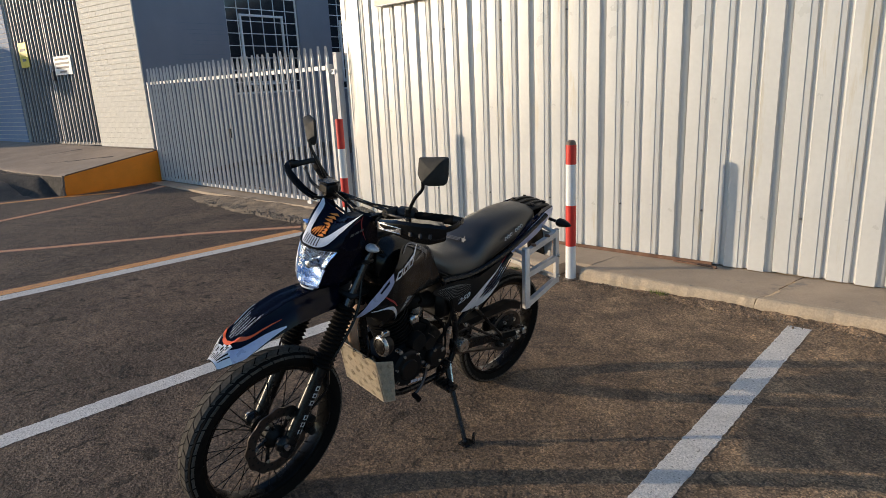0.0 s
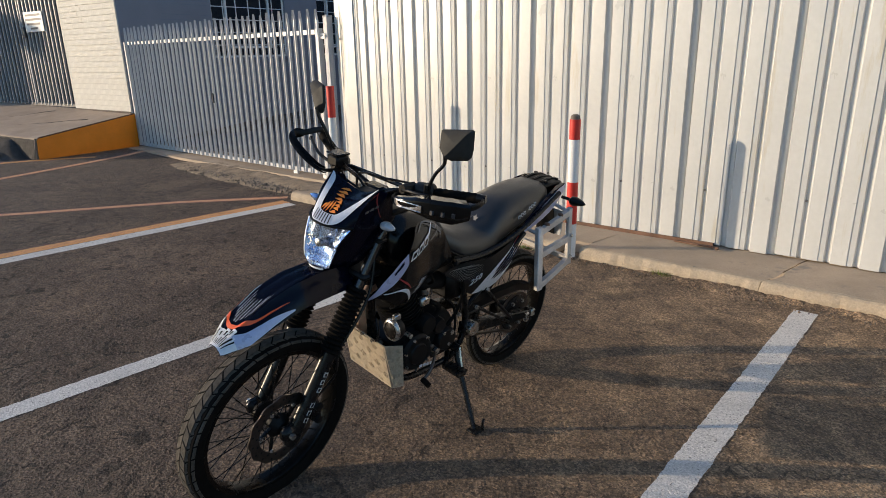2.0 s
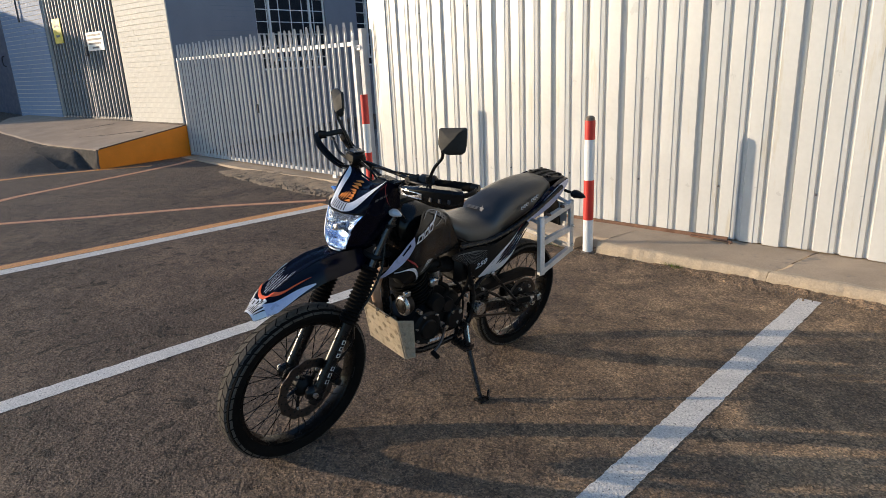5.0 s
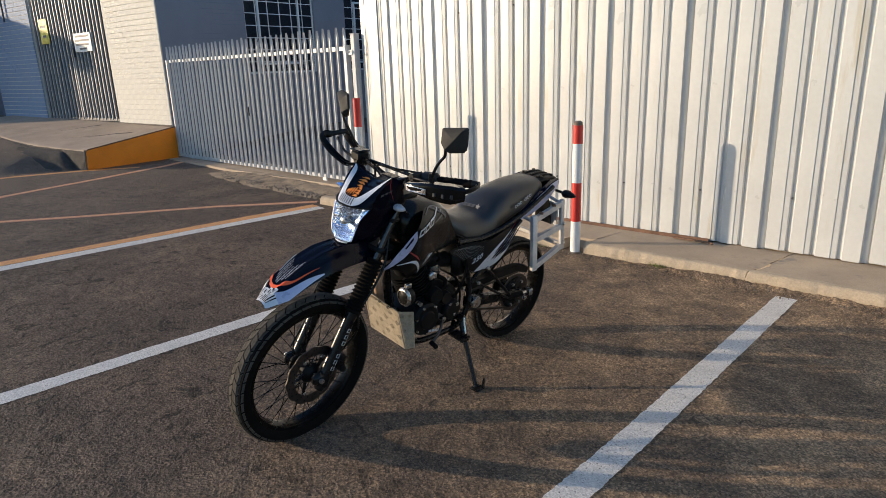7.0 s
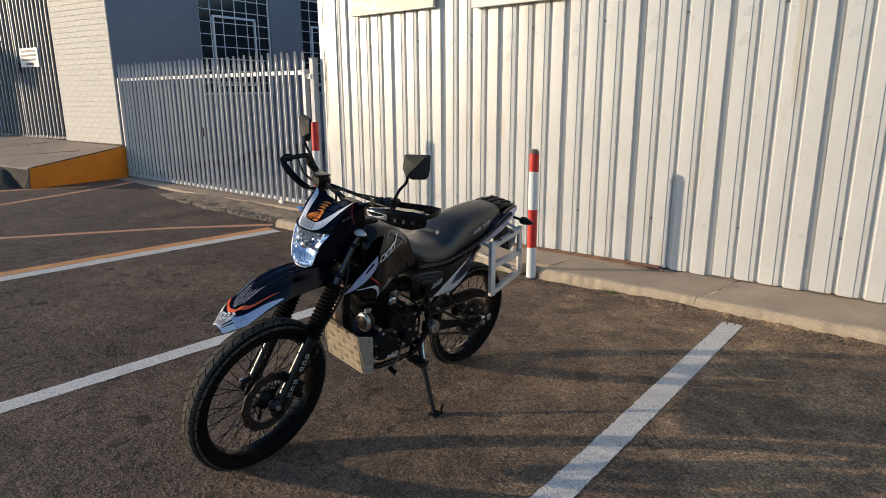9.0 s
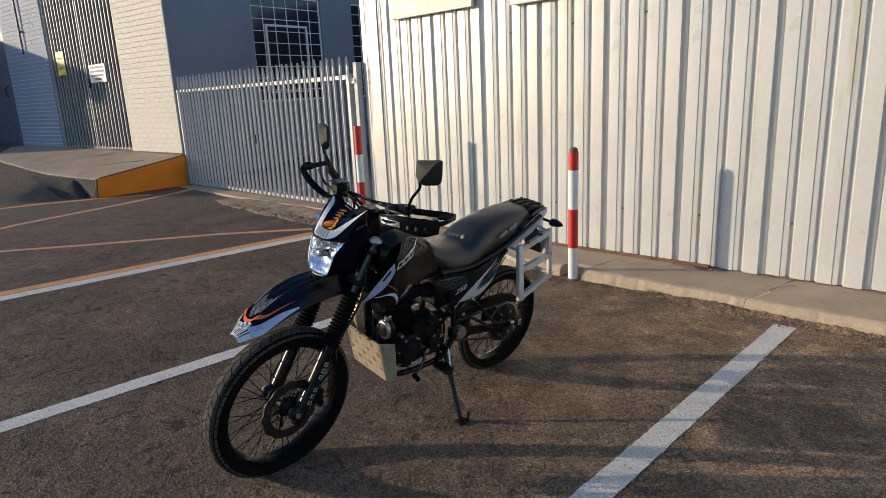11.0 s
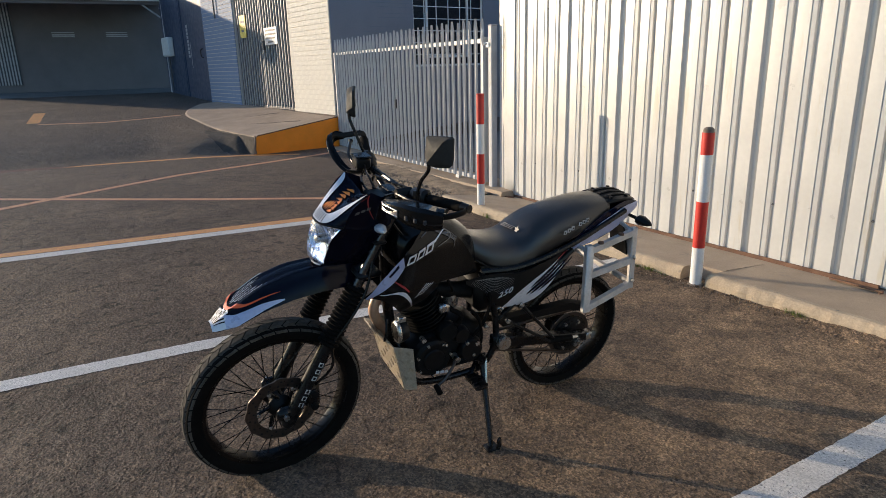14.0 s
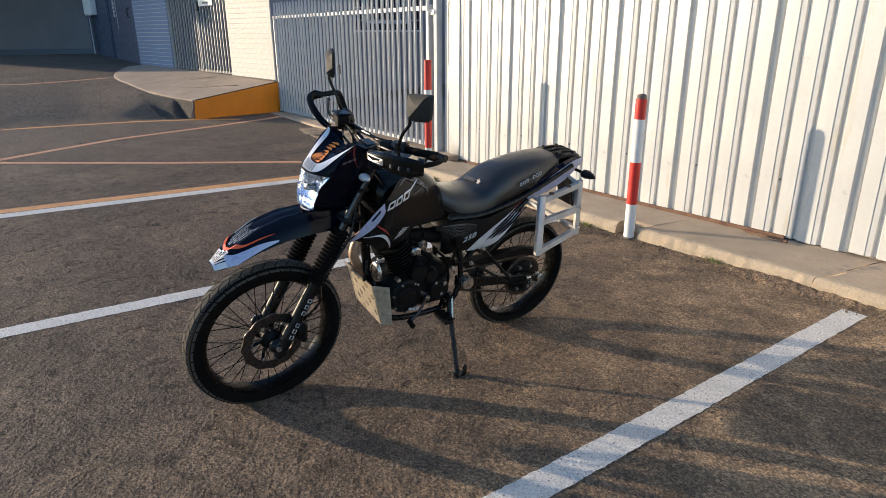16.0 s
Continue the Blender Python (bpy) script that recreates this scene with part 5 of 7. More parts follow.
# orange tiger-stripe strokes: short slanting ones low down, longer ones fanning out above
for a, b, w in (((-0.26, 0.28), (-0.24, 0.44), 0.050), ((-0.17, 0.27), (-0.20, 0.50), 0.055), ((-0.07, 0.27), (-0.15, 0.54), 0.055), ((0.02, 0.31), (-0.09, 0.56), 0.05),
                ((0.24, 0.31), (0.02, 0.30), 0.05), ((0.25, 0.37), (0.02, 0.40), 0.045), ((0.20, 0.44), (-0.02, 0.47), 0.045), ((0.14, 0.52), (-0.06, 0.55), 0.045),
                ((0.06, 0.60), (-0.20, 0.58), 0.045), ((0.00, 0.68), (-0.28, 0.66), 0.050), ((-0.03, 0.77), (-0.32, 0.72), 0.050), ((-0.08, 0.86), (-0.34, 0.79), 0.045)):
    a, b = [(-0.03 + (q[0] + 0.03) * 1.28, 0.54 + (q[1] - 0.54) * 1.06) for q in (a, b)]
    m_ = ((a[0] + b[0]) / 2, (a[1] + b[1]) / 2 + 0.03)
    if abs(a[0] - b[0]) > abs(a[1] - b[1]):
        mdecal("orange_stroke", [a, (m_[0], m_[1] + w * 0.75), b], [a, (m_[0], m_[1] - w * 0.75), b], M_CLAW, 0.0042, "orange tiger stroke", 3, 2)
    else:
        mdecal("orange_stroke", [a, (m_[0] + w * 0.8, m_[1]), b], [a, (m_[0] - w * 0.8, m_[1]), b], M_CLAW, 0.0042, "orange tiger stroke", 3, 2)
for s in (1, -1):
    def flank(u, t, s=s):
        """Side of the mask, from the lamp's edge and the horn back to the fork."""
        e = Vector(lens(s, 0.886 + 0.155 * t / 0.6)) if t <= 0.6 else Vector(mask(s, (t - 0.6) / 0.4))
        ts = [0, 0.3, 0.6, 1]
        b = Vector((interp(t, ts, [0.945, 0.890, 0.855, 0.880]), (interp(t, ts, [0.060, 0.085, 0.105, 0.118])) * s + YC * 0.6, interp(t, ts, [0.880, 0.935, 1.010, 1.130])))
        p = e.lerp(b, u)
        p.y += s * 0.010 * math.sin(math.pi * u) ** 2
        return p
    bp("mask_flank", skin(flank, 0, 1, 12, 0, 1, 20, None, 0.004), M_NAVY, MASK, "", True, True)
    bp("red_pinstripe", ribbon(flank, [(0.04, 0.980), (0.30, 0.86), (0.55, 0.72)], [(0.03, 0.965), (0.29, 0.848), (0.55, 0.716)], 0.0035, s, 4, 3), M_RDDEC, MASK, "dark red pinstripe", True, True)
    bp("red_edge", ribbon(flank, [(0.00, 0.90), (0.03, 0.955)], [(0.00, 0.87), (0.05, 0.940)], 0.0036, s, 2, 2), M_RDDEC, MASK, "", True, True)
    for k in range(3):
        u0, t0 = 0.10 + 0.095 * k, 0.735 + 0.035 * k
        bp("flank_mark", ribbon(flank, [(u0, t0 + 0.03), (u0 + 0.075, t0 + 0.050)], [(u0 + 0.01, t0), (u0 + 0.085, t0 + 0.02)], 0.0035, s, 2, 2), M_GREYDEC, MASK, "faint marking bar", True, True)
bp("instrument_pod", box(0.82, 0.915, -0.060, 0.075, 1.045, 1.105, 0.022), M_BLACK, None, "black instrument pod", True, True)
bp("cowl_stay", box(0.86, 0.98, -0.06, 0.07, 0.905, 1.00, 0.02), M_BLACK, None, "", True, True)


# -- indicators --
def indicator(p, d, label, lens, size=1.0):
    """p: foot of the stalk, d: its direction."""
    p, d = Vector(p), Vector(d).normalized()
    i = bp("indicator", tube([p, p + d * 0.045], 0.008, 8), M_BLACK, None, label)
    q = p + d * 0.045
    b = tube([q, q + d * 0.010 * size, q + d * 0.03 * size, q + d * 0.065 * size, q + d * 0.082 * size], [0.010, 0.020 * size, 0.022 * size, 0.013 * size, 0.003], 10, flat=1.35)
    bp("lens", b, lens, i, "", True)
    return i


indicator((0.905, 0.115, 1.025), (0.0, 1, 0.02), "small silver-lensed front indicator", M_SILVER, 0.72)
indicator((0.955, -0.070, 1.040), (0.12, -1, 0.10), "small silver-lensed front indicator", M_REFLECT, 0.6)
indicator((-0.33, 0.075, 0.875), (-0.10, 1, -0.04), "small black rear indicator", M_BLACK)
indicator((-0.33, -0.075, 0.875), (-0.10, -1, -0.04), "small black rear indicator", M_BLACK)

# -- handlebar, guards, mirrors --
LE, RE = Vector((0.712, 0.395, 1.155)), Vector((0.758, -0.380, 1.188))
LI, RI = Vector((0.780, 0.225, 1.140)), Vector((0.800, -0.215, 1.142))
LOOPS = {1: [(0.705, 0.412, 1.155), (0.735, 0.432, 1.152), (0.80, 0.430, 1.146), (0.865, 0.365, 1.138), (0.905, 0.275, 1.132), (0.905, 0.205, 1.125), (0.86, 0.165, 1.122), (0.82, 0.165, 1.122)],
         -1: [(0.755, -0.375, 1.200), (0.775, -0.372, 1.216), (0.84, -0.385, 1.208), (0.882, -0.392, 1.207), (0.905, -0.352, 1.184), (0.908, -0.285, 1.152), (0.892, -0.215, 1.120), (0.87, -0.175, 1.118), (0.83, -0.155, 1.125)]}
bar = bp("handlebar", tube(smooth_path([LE, LI, (0.80, 0.11, 1.110), (0.80, 0.0, 1.085), (0.80, -0.11, 1.110), RI, RE]), 0.0125, 12), M_BLACKSTEEL, None, "black handlebar")
bp("cross_brace", tube([(0.785, 0.15, 1.130), (0.80, -0.15, 1.132)], 0.008, 8), M_BLACKSTEEL, bar)
bp("bar_clamp", box(0.77, 0.835, -0.05, 0.05, 1.05, 1.105, 0.012), M_BLACKSTEEL, bar)
for end, inner, s in ((LE, LI.lerp(LE, 0.22), 1), (RE, RI.lerp(RE, 0.22), -1)):
    d = (end - inner).normalized()
    g = tube([inner + (end - inner) * (k / 14) for k in range(15)], [0.0185 if k % 2 else 0.0165 for k in range(15)], 12)
    bp("grip", g, M_RUBBER, bar, "ribbed black grip")
    bp("bar_end", tube([end, end + d * 0.03], [0.017, 0.014], 12), M_BLACKSTEEL, bar)
    sw = inner - d * 0.045
    bp("switchgear", tube([sw - d * 0.035, sw - d * 0.02, sw + d * 0.03, sw + d * 0.04], [0.022, 0.032, 0.032, 0.022], 10), M_BLACK, bar, "switch housing")
    res = sw - d * 0.04
    if s < 0:
        mc = bp("brake_reservoir", box(res.x + 0.004, res.x + 0.062, res.y - 0.030, res.y + 0.034, res.z + 0.006, res.z + 0.048, 0.008), M_BLACK, bar, "square black brake fluid reservoir")
        bp("reservoir_cap", box(res.x + 0.002, res.x + 0.064, res.y - 0.032, res.y + 0.036, res.z + 0.049, res.z + 0.056, 0.003), M_BLACKSTEEL, mc)
        bp("switch_box", box(sw.x - 0.030, sw.x + 0.030, sw.y - 0.026, sw.y + 0.020, sw.z - 0.046, sw.z + 0.026, 0.010), M_BLACK, bar, "black switch box")
    bp("lever_perch", tube([res + Vector((0.0, 0, 0.01)), res + Vector((0.055, 0, 0.012))], [0.020, 0.016], 8), M_BLACK, bar)
    lv = smooth_path([res + Vector((0.05, 0, 0.01)), inner + Vector((0.075, 0, 0.008)), inner.lerp(end, 0.6) + Vector((0.065, 0, 0.0)), end + Vector((0.055, 0, -0.004))])
    bp("lever", tube(lv, [0.009] + [0.006] * (len(lv) - 2) + [0.010], 8), M_BLACK, bar, "black lever")
    # guard: a metal-backed loop from the bar end round the front to the perch, with a moulded shield on it
    loop = smooth_path(LOOPS[s], 5 if s > 0 else 3)
    gd = bp("hand_guard", tube(loop, [0.011] * len(loop), 8, flat=0.5), M_BLACK, None, "black wrap-around hand guard")

    def shield(u, v, loop=loop, s=s):
        k = u * (len(loop) - 1)
        i = min(int(k), len(loop) - 2)
        p = loop[i].lerp(loop[i + 1], k - i)
        wdt = 0.025 * (0.45 + 0.55 * math.sin(math.pi * min(1, max(0, (u - 0.22) / 0.60))))
        return p + Vector((0.016 - 0.022 * v * v + 0.006 * math.sin(v * 3), 0.004 * s, (v - 0.15) * wdt))
    if s > 0:
        # a moulded shell, shallow at its inner end and deep over the knuckles
        way = smooth_path([(0.898, 0.222, 1.132), (0.910, 0.258, 1.137), (0.905, 0.305, 1.140), (0.885, 0.365, 1.139), (0.850, 0.415, 1.139), (0.805, 0.445, 1.142)], 4)
        sections = []
        for q, p in enumerate(way):
            t = q / (len(way) - 1)
            d_ = (way[min(q + 1, len(way) - 1)] - way[max(q - 1, 0)]).normalized()
            o = Vector((0, 0, 1)).cross(d_).normalized() * -1
            a, b = interp(t, [0, 0.3, 0.55, 0.8, 1], [0.016, 0.020, 0.034, 0.036, 0.024]), interp(t, [0, 0.3, 0.55, 0.8, 1], [0.016, 0.019, 0.031, 0.038, 0.028])
            sections.append([p + o * k + Vector((0, 0, z)) for k, z in ((-0.052, a * 0.86), (0.002, a), (0.013, a * 0.72), (0.017, 0.0), (0.014, -b * 0.6), (0.004, -b), (-0.016, -b * 0.9), (-0.030, 0.0))])
        bp("shield", loft(sections), M_GLOSSBLACK, gd, "moulded gloss black knuckle shield")
        rimpts = []
        for q, z in [(k, 0.0095) for k in range(1, 11)] + [(k, -0.0105) for k in range(10, 0, -1)]:
            sec = sections[q]
            rimpts.append(sec[3] + (sec[3] - sec[0]).normalized() * 0.0006 + Vector((0, 0, z)))
        bp("inset_rim", tube(rimpts, 0.0022, 6, closed=True), M_STEEL, gd, "bright rim of the inset")
        # the sky's reflection on the inset is put into its grey colour
        ins = bmesh.new()
        ins.faces.new([ins.verts.new(p) for p in rimpts])
        bp("inset_panel", ins, M_FORK, gd, "smooth inset panel, grey for the sky it reflects", False)
        for q in (12, 14, 16):
            p = sections[q][3]
            bp("shield_slot", box(p.x - 0.007, p.x + 0.002, p.y - 0.007, p.y + 0.007, p.z - 0.012, p.z + 0.004, 0.002), M_DARK, gd)
    else:
        bp("shield", skin(shield, 0.26, 0.82, 22, -1, 1, 8, None, 0.004), M_GLOSSBLACK, gd, "moulded gloss black shield")


def mirror(base, centre, normal, up, label, w=0.060, h=0.046, corner=0.0, hand=1):
    """Angular shell: two back faces meet in a ridge that runs from the stem to the far upper corner."""
    base, centre, normal = Vector(base), Vector(centre), Vector(normal).normalized()
    upv = (Vector(up) - normal * Vector(up).dot(normal)).normalized()
    side = upv.cross(normal) * hand
    outline = [(0.86, 0.95), (0.76, 1.0), (-0.92, 1.02), (-1.03, 0.92), (-0.92, -0.25), (-0.80, -0.74), (-0.58, -0.95), (0.36, -1.0), (0.74, -0.80), (1.04, -0.15)]
    r0, r1 = (0.62, -0.62), (-0.70, 0.80)
    ridge = []
    for a, b in outline:
        t = ((a - r0[0]) * (r1[0] - r0[0]) + (b - r0[1]) * (r1[1] - r0[1])) / ((r1[0] - r0[0]) ** 2 + (r1[1] - r0[1]) ** 2)
        t = max(0.0, min(1.0, t))
        ridge.append((r0[0] + (r1[0] - r0[0]) * t, r0[1] + (r1[1] - r0[1]) * t))

    def at(a, b, depth):
        return centre + normal * depth + side * (a * w) + upv * (b * h)
    rings = [[at(a * 0.97, b * 0.97, 0.001) for a, b in outline], [at(a, b, -0.003) for a, b in outline], [at(a * 0.985, b * 0.985, -0.009) for a, b in outline],
             [at(0.55 * a + 0.45 * c, 0.55 * b + 0.45 * d, -0.023) for (a, b), (c, d) in zip(outline, ridge)], [at(c, d, -0.033) for c, d in ridge]]
    sh = loft(rings, caps=False)
    sh.faces.new(list(sh.verts)[:len(outline)])
    bmesh.ops.remove_doubles(sh, verts=sh.verts, dist=0.0004)
    m = bp("mirror", sh, M_MIRBACK, None, label)
    gl = bmesh.new()
    gl.faces.new([gl.verts.new(at(a * 0.90, b * 0.90, 0.0022)) for a, b in outline])
    bp("mirror_glass", gl, M_MIRROR, m, "mirror glass", False)
    low = centre - normal * 0.020 - upv * 0.058 + side * (corner * 1.15)
    stem = smooth_path([base, base.lerp(low, 0.5) + Vector((0.004, 0, 0.010)), low, centre - normal * 0.022 - upv * 0.025 + side * corner])
    bp("stem", tube(stem, 0.0062, 8), M_BLACKSTEEL, m)
    bp("stem_nut", tube([base - Vector((0, 0, 0.012)), base + Vector((0, 0, 0.02))], 0.012, 6), M_BLACKSTEEL, m)
    return m


mirror((0.812, 0.262, 1.160), (0.768, 0.337, 1.325), (-1, -0.42, 0.02), (0, -0.156, 0.988), "black rear-view mirror on a bent stem, its back to the light", 0.058, 0.050, 0.036)
mirror((0.805, -0.235, 1.160), (0.815, -0.318, 1.352), (-1, 0.40, 0.02), (0.12, -0.06, 1), "black rear-view mirror on a bent stem, turned edge-on", 0.060, 0.054, 0.036, -1)
for k, pts in enumerate([[(0.79, 0.215, 1.150), (0.85, 0.15, 1.135), (0.86, 0.08, 1.08), (0.80, 0.10, 0.97), (0.66, 0.10, 0.80)],
                         [(0.80, -0.215, 1.160), (0.85, -0.12, 1.150), (0.86, -0.02, 1.125), (0.82, 0.06, 1.00)],
                         [(0.79, 0.20, 1.158), (0.83, 0.06, 1.150), (0.845, -0.05, 1.135), (0.82, -0.07, 1.0)],
                         [(0.80, -0.20, 1.150), (0.87, -0.10, 1.118), (0.885, 0.0, 1.105), (0.86, 0.09, 1.06)]]):
    bp("control_cable", tube(smooth_path(pts), 0.0045, 6), M_BLACKSTEEL, bar, "black control cable")


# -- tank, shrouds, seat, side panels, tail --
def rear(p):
    """Where a point of the bodywork stands: behind the tank shifted right, back and down, the tail shortened, to fit
    the camera's view.
    """
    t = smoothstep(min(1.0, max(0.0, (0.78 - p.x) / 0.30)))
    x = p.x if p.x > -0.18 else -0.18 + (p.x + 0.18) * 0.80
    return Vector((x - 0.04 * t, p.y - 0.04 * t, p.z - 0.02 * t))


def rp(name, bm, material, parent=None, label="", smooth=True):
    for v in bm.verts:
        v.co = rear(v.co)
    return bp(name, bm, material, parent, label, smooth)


def ring(x, wt, wb, zt, zb, n=20, sq=2.6):
    pts = []
    for k in range(n):
        a = 2 * math.pi * k / n
        ca, sa = math.cos(a), math.sin(a)
        y = math.copysign(abs(ca) ** (2 / sq), ca)
        z = math.copysign(abs(sa) ** (2 / sq), sa)
        zz = (zt + zb) / 2 + z * (zt - zb) / 2
        w = wb + (wt - wb) * (z + 1) / 2
        pts.append(Vector((x, y * w, zz)))
    return pts


def body(rows, steps=4, sq=2.6):
    """Lofts rows of (x, half width above, half width below, z above, z below), glided between."""
    cols = list(zip(*rows))
    sm = []
    for c in cols:
        p = smooth_path([(i, v, 0) for i, v in enumerate(c)], steps)
        sm.append([q.y for q in p])
    return loft([ring(*r, sq=sq) for r in zip(*sm)])


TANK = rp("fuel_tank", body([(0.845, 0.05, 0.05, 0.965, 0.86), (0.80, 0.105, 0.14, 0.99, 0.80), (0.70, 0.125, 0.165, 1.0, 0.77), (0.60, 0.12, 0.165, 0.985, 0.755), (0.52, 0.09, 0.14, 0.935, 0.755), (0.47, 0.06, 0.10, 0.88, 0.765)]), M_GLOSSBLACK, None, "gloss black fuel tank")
rp("fuel_cap", lathe([(0.040, 0.988), (0.042, 1.002), (0.034, 1.008), (0, 1.009)], 'z', 24, None, (0.735, 0.0, 0)), M_STEEL, TANK, "chrome fuel cap")


def shroud_y(x, z):
    y = interp(x, [0.49, 0.56, 0.63, 0.72, 0.79, 0.84, 0.89, 0.93, 0.96], [0.136, 0.147, 0.164, 0.192, 0.218, 0.226, 0.206, 0.172, 0.138])
    return y - 15 * max(0, z - 0.925) ** 2 - 4 * max(0, 0.80 - z) ** 2


def panel_y(x, z):
    return interp(x, [-0.05, 0.05, 0.15, 0.3, 0.4, 0.5], [0.140, 0.152, 0.172, 0.186, 0.178, 0.155]) - 1.6 * (z - 0.70) ** 2


def tail_y(x, z):
    return interp(x, [-0.46, -0.38, -0.2, 0.0, 0.1], [0.065, 0.088, 0.118, 0.140, 0.146]) - 3.0 * max(0, z - 0.92) ** 2


for s in (1, -1):
    def fs_(x, z, s=s):
        return (x, s * shroud_y(x, z), z)

    def fp_(x, z, s=s):
        return (x, s * panel_y(x, z), z)

    def ft_(x, z, s=s):
        return (x, s * tail_y(x, z), z)

    def dec(name, fn, up, lo, m, off=0.003, parent=None, label="", steps=4):
        rp(name, ribbon(fn, up, lo, off, -s, steps, 4), m, parent, label)

    up = [(0.955, 0.742), (0.905, 0.825), (0.855, 0.900), (0.805, 0.950), (0.72, 0.984), (0.63, 0.965), (0.57, 0.905), (0.525, 0.835), (0.495, 0.775)]
    lo = [(0.955, 0.736), (0.915, 0.758), (0.865, 0.780), (0.815, 0.782), (0.74, 0.778), (0.67, 0.772), (0.60, 0.764), (0.55, 0.760), (0.495, 0.757)]
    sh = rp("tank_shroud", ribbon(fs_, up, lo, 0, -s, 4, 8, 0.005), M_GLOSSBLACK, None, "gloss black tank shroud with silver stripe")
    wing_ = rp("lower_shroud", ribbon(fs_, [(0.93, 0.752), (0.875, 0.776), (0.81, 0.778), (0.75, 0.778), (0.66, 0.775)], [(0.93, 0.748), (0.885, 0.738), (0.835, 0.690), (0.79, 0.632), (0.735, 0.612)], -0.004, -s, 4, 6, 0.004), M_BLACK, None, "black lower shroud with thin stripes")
    dec("silver_stripe", fs_, [(0.946, 0.745), (0.911, 0.820), (0.877, 0.877), (0.838, 0.927)], [(0.940, 0.743), (0.895, 0.798), (0.858, 0.841), (0.832, 0.890)], M_PALEBLUE, 0.003, sh, "pale silver-blue stripe")
    dec("stripe_notch", fs_, [(0.884, 0.853), (0.834, 0.926)], [(0.879, 0.848), (0.828, 0.917)], M_NAVY, 0.0042, sh, "", 2)
    # three slanted hollow bars in place of the maker's letters
    for k in range(3):
        x0, z0, w = 0.826 - 0.0395 * k, 0.890 + 0.0095 * k, 0.033

        def at(u, v, x0=x0, z0=z0, w=w):
            return (x0 - w * u - 0.012 * v, z0 + 0.0078 * u + 0.033 * v)
        dec("shroud_mark", fs_, [at(0, 1), at(1, 1)], [at(0, 0), at(1, 0)], M_SILVER, 0.0036, sh, "silver marking bar", 2)
        dec("shroud_mark_gap", fs_, [at(0.22, 0.76), at(0.78, 0.76)], [at(0.22, 0.24), at(0.78, 0.24)], M_GLOSSBLACK, 0.0044, sh, "", 2)
    rp("panel_screw", lathe([(0.0, 0.004), (0.006, 0.0035), (0.0085, 0.0)], 'y', 12, None, Vector(fs_(0.642, 0.957)) + Vector((0, 0.001 * s, 0))), M_FORK, sh, "dull metal screw")
    dec("panel_outline", fs_, [(0.752, 0.968), (0.70, 0.982), (0.655, 0.975), (0.628, 0.957), (0.640, 0.940), (0.69, 0.925)], [(0.752, 0.9655), (0.70, 0.9785), (0.657, 0.972), (0.632, 0.957), (0.642, 0.9425), (0.69, 0.9275)], M_GREYDEC, 0.0038, sh, "pale grey outline")
    dec("mark_tail", fs_, [(0.703, 0.948), (0.675, 0.962), (0.650, 0.972)], [(0.703, 0.941), (0.675, 0.957), (0.650, 0.970)], M_SILVER, 0.0036, sh, "", 3)
    for k in range(7):
        dec("contour_line", fs_, [(0.70 - 0.008 * k, 0.978 - 0.0035 * k), (0.64 - 0.004 * k, 0.966 - 0.006 * k), (0.605 + 0.002 * k, 0.940 - 0.006 * k)], [(0.70 - 0.008 * k, 0.9768 - 0.0035 * k), (0.64 - 0.004 * k, 0.9645 - 0.006 * k), (0.607 + 0.002 * k, 0.9385 - 0.006 * k)], M_GREYDEC, 0.0034, sh)
    dec("orange_squiggle", fs_, [(0.866, 0.838), (0.844, 0.824), (0.824, 0.806), (0.810, 0.786)], [(0.864, 0.832), (0.846, 0.816), (0.829, 0.800), (0.812, 0.784)], M_RDDEC, 0.0044, sh, "dull red squiggle")
    dec("lower_edge_stripe", fs_, [(0.908, 0.776), (0.870, 0.788), (0.834, 0.791), (0.802, 0.755), (0.774, 0.695)], [(0.904, 0.7735), (0.872, 0.782), (0.842, 0.779), (0.808, 0.744), (0.776, 0.690)], M_SILVER, 0.0035, wing_, "silver edge stripe")
    for k in range(4):
        x0 = 0.782 - 0.010 * k
        dec("thin_stripe", fs_, [(x0 - 0.046, 0.793 - 0.002 * k), (x0, 0.748 + 0.002 * k)], [(x0 - 0.050, 0.792 - 0.002 * k), (x0 - 0.004, 0.748 + 0.002 * k)], M_SILVER, 0.0038, wing_, "", 2)
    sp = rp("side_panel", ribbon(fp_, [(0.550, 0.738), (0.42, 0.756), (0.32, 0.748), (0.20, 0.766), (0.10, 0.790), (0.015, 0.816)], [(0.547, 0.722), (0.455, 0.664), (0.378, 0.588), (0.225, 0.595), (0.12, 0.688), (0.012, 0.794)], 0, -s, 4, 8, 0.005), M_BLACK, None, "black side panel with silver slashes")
    dec("panel_silver", fp_, [(0.378, 0.592), (0.302, 0.672), (0.17, 0.740), (0.032, 0.806)], [(0.370, 0.588), (0.222, 0.600), (0.125, 0.690), (0.016, 0.798)], M_SILVER, 0.003, sp, "silver flash")
    for o, t0, t1, wd in ((-0.031, 0.36, 0.92, 0.0058), (-0.016, 0.26, 0.94, 0.0068), (0.000, 0.22, 0.95, 0.0068), (0.015, 0.30, 0.96, 0.0058)):
        def along(t, q):
            return (0.352 - 0.330 * t + 0.52 * q, 0.594 + 0.206 * t + 0.85 * q)
        ts = [t0, t0 + 0.1, (t0 + t1) / 2, t1]
        ws = [0.0005, wd, wd, 0.003]
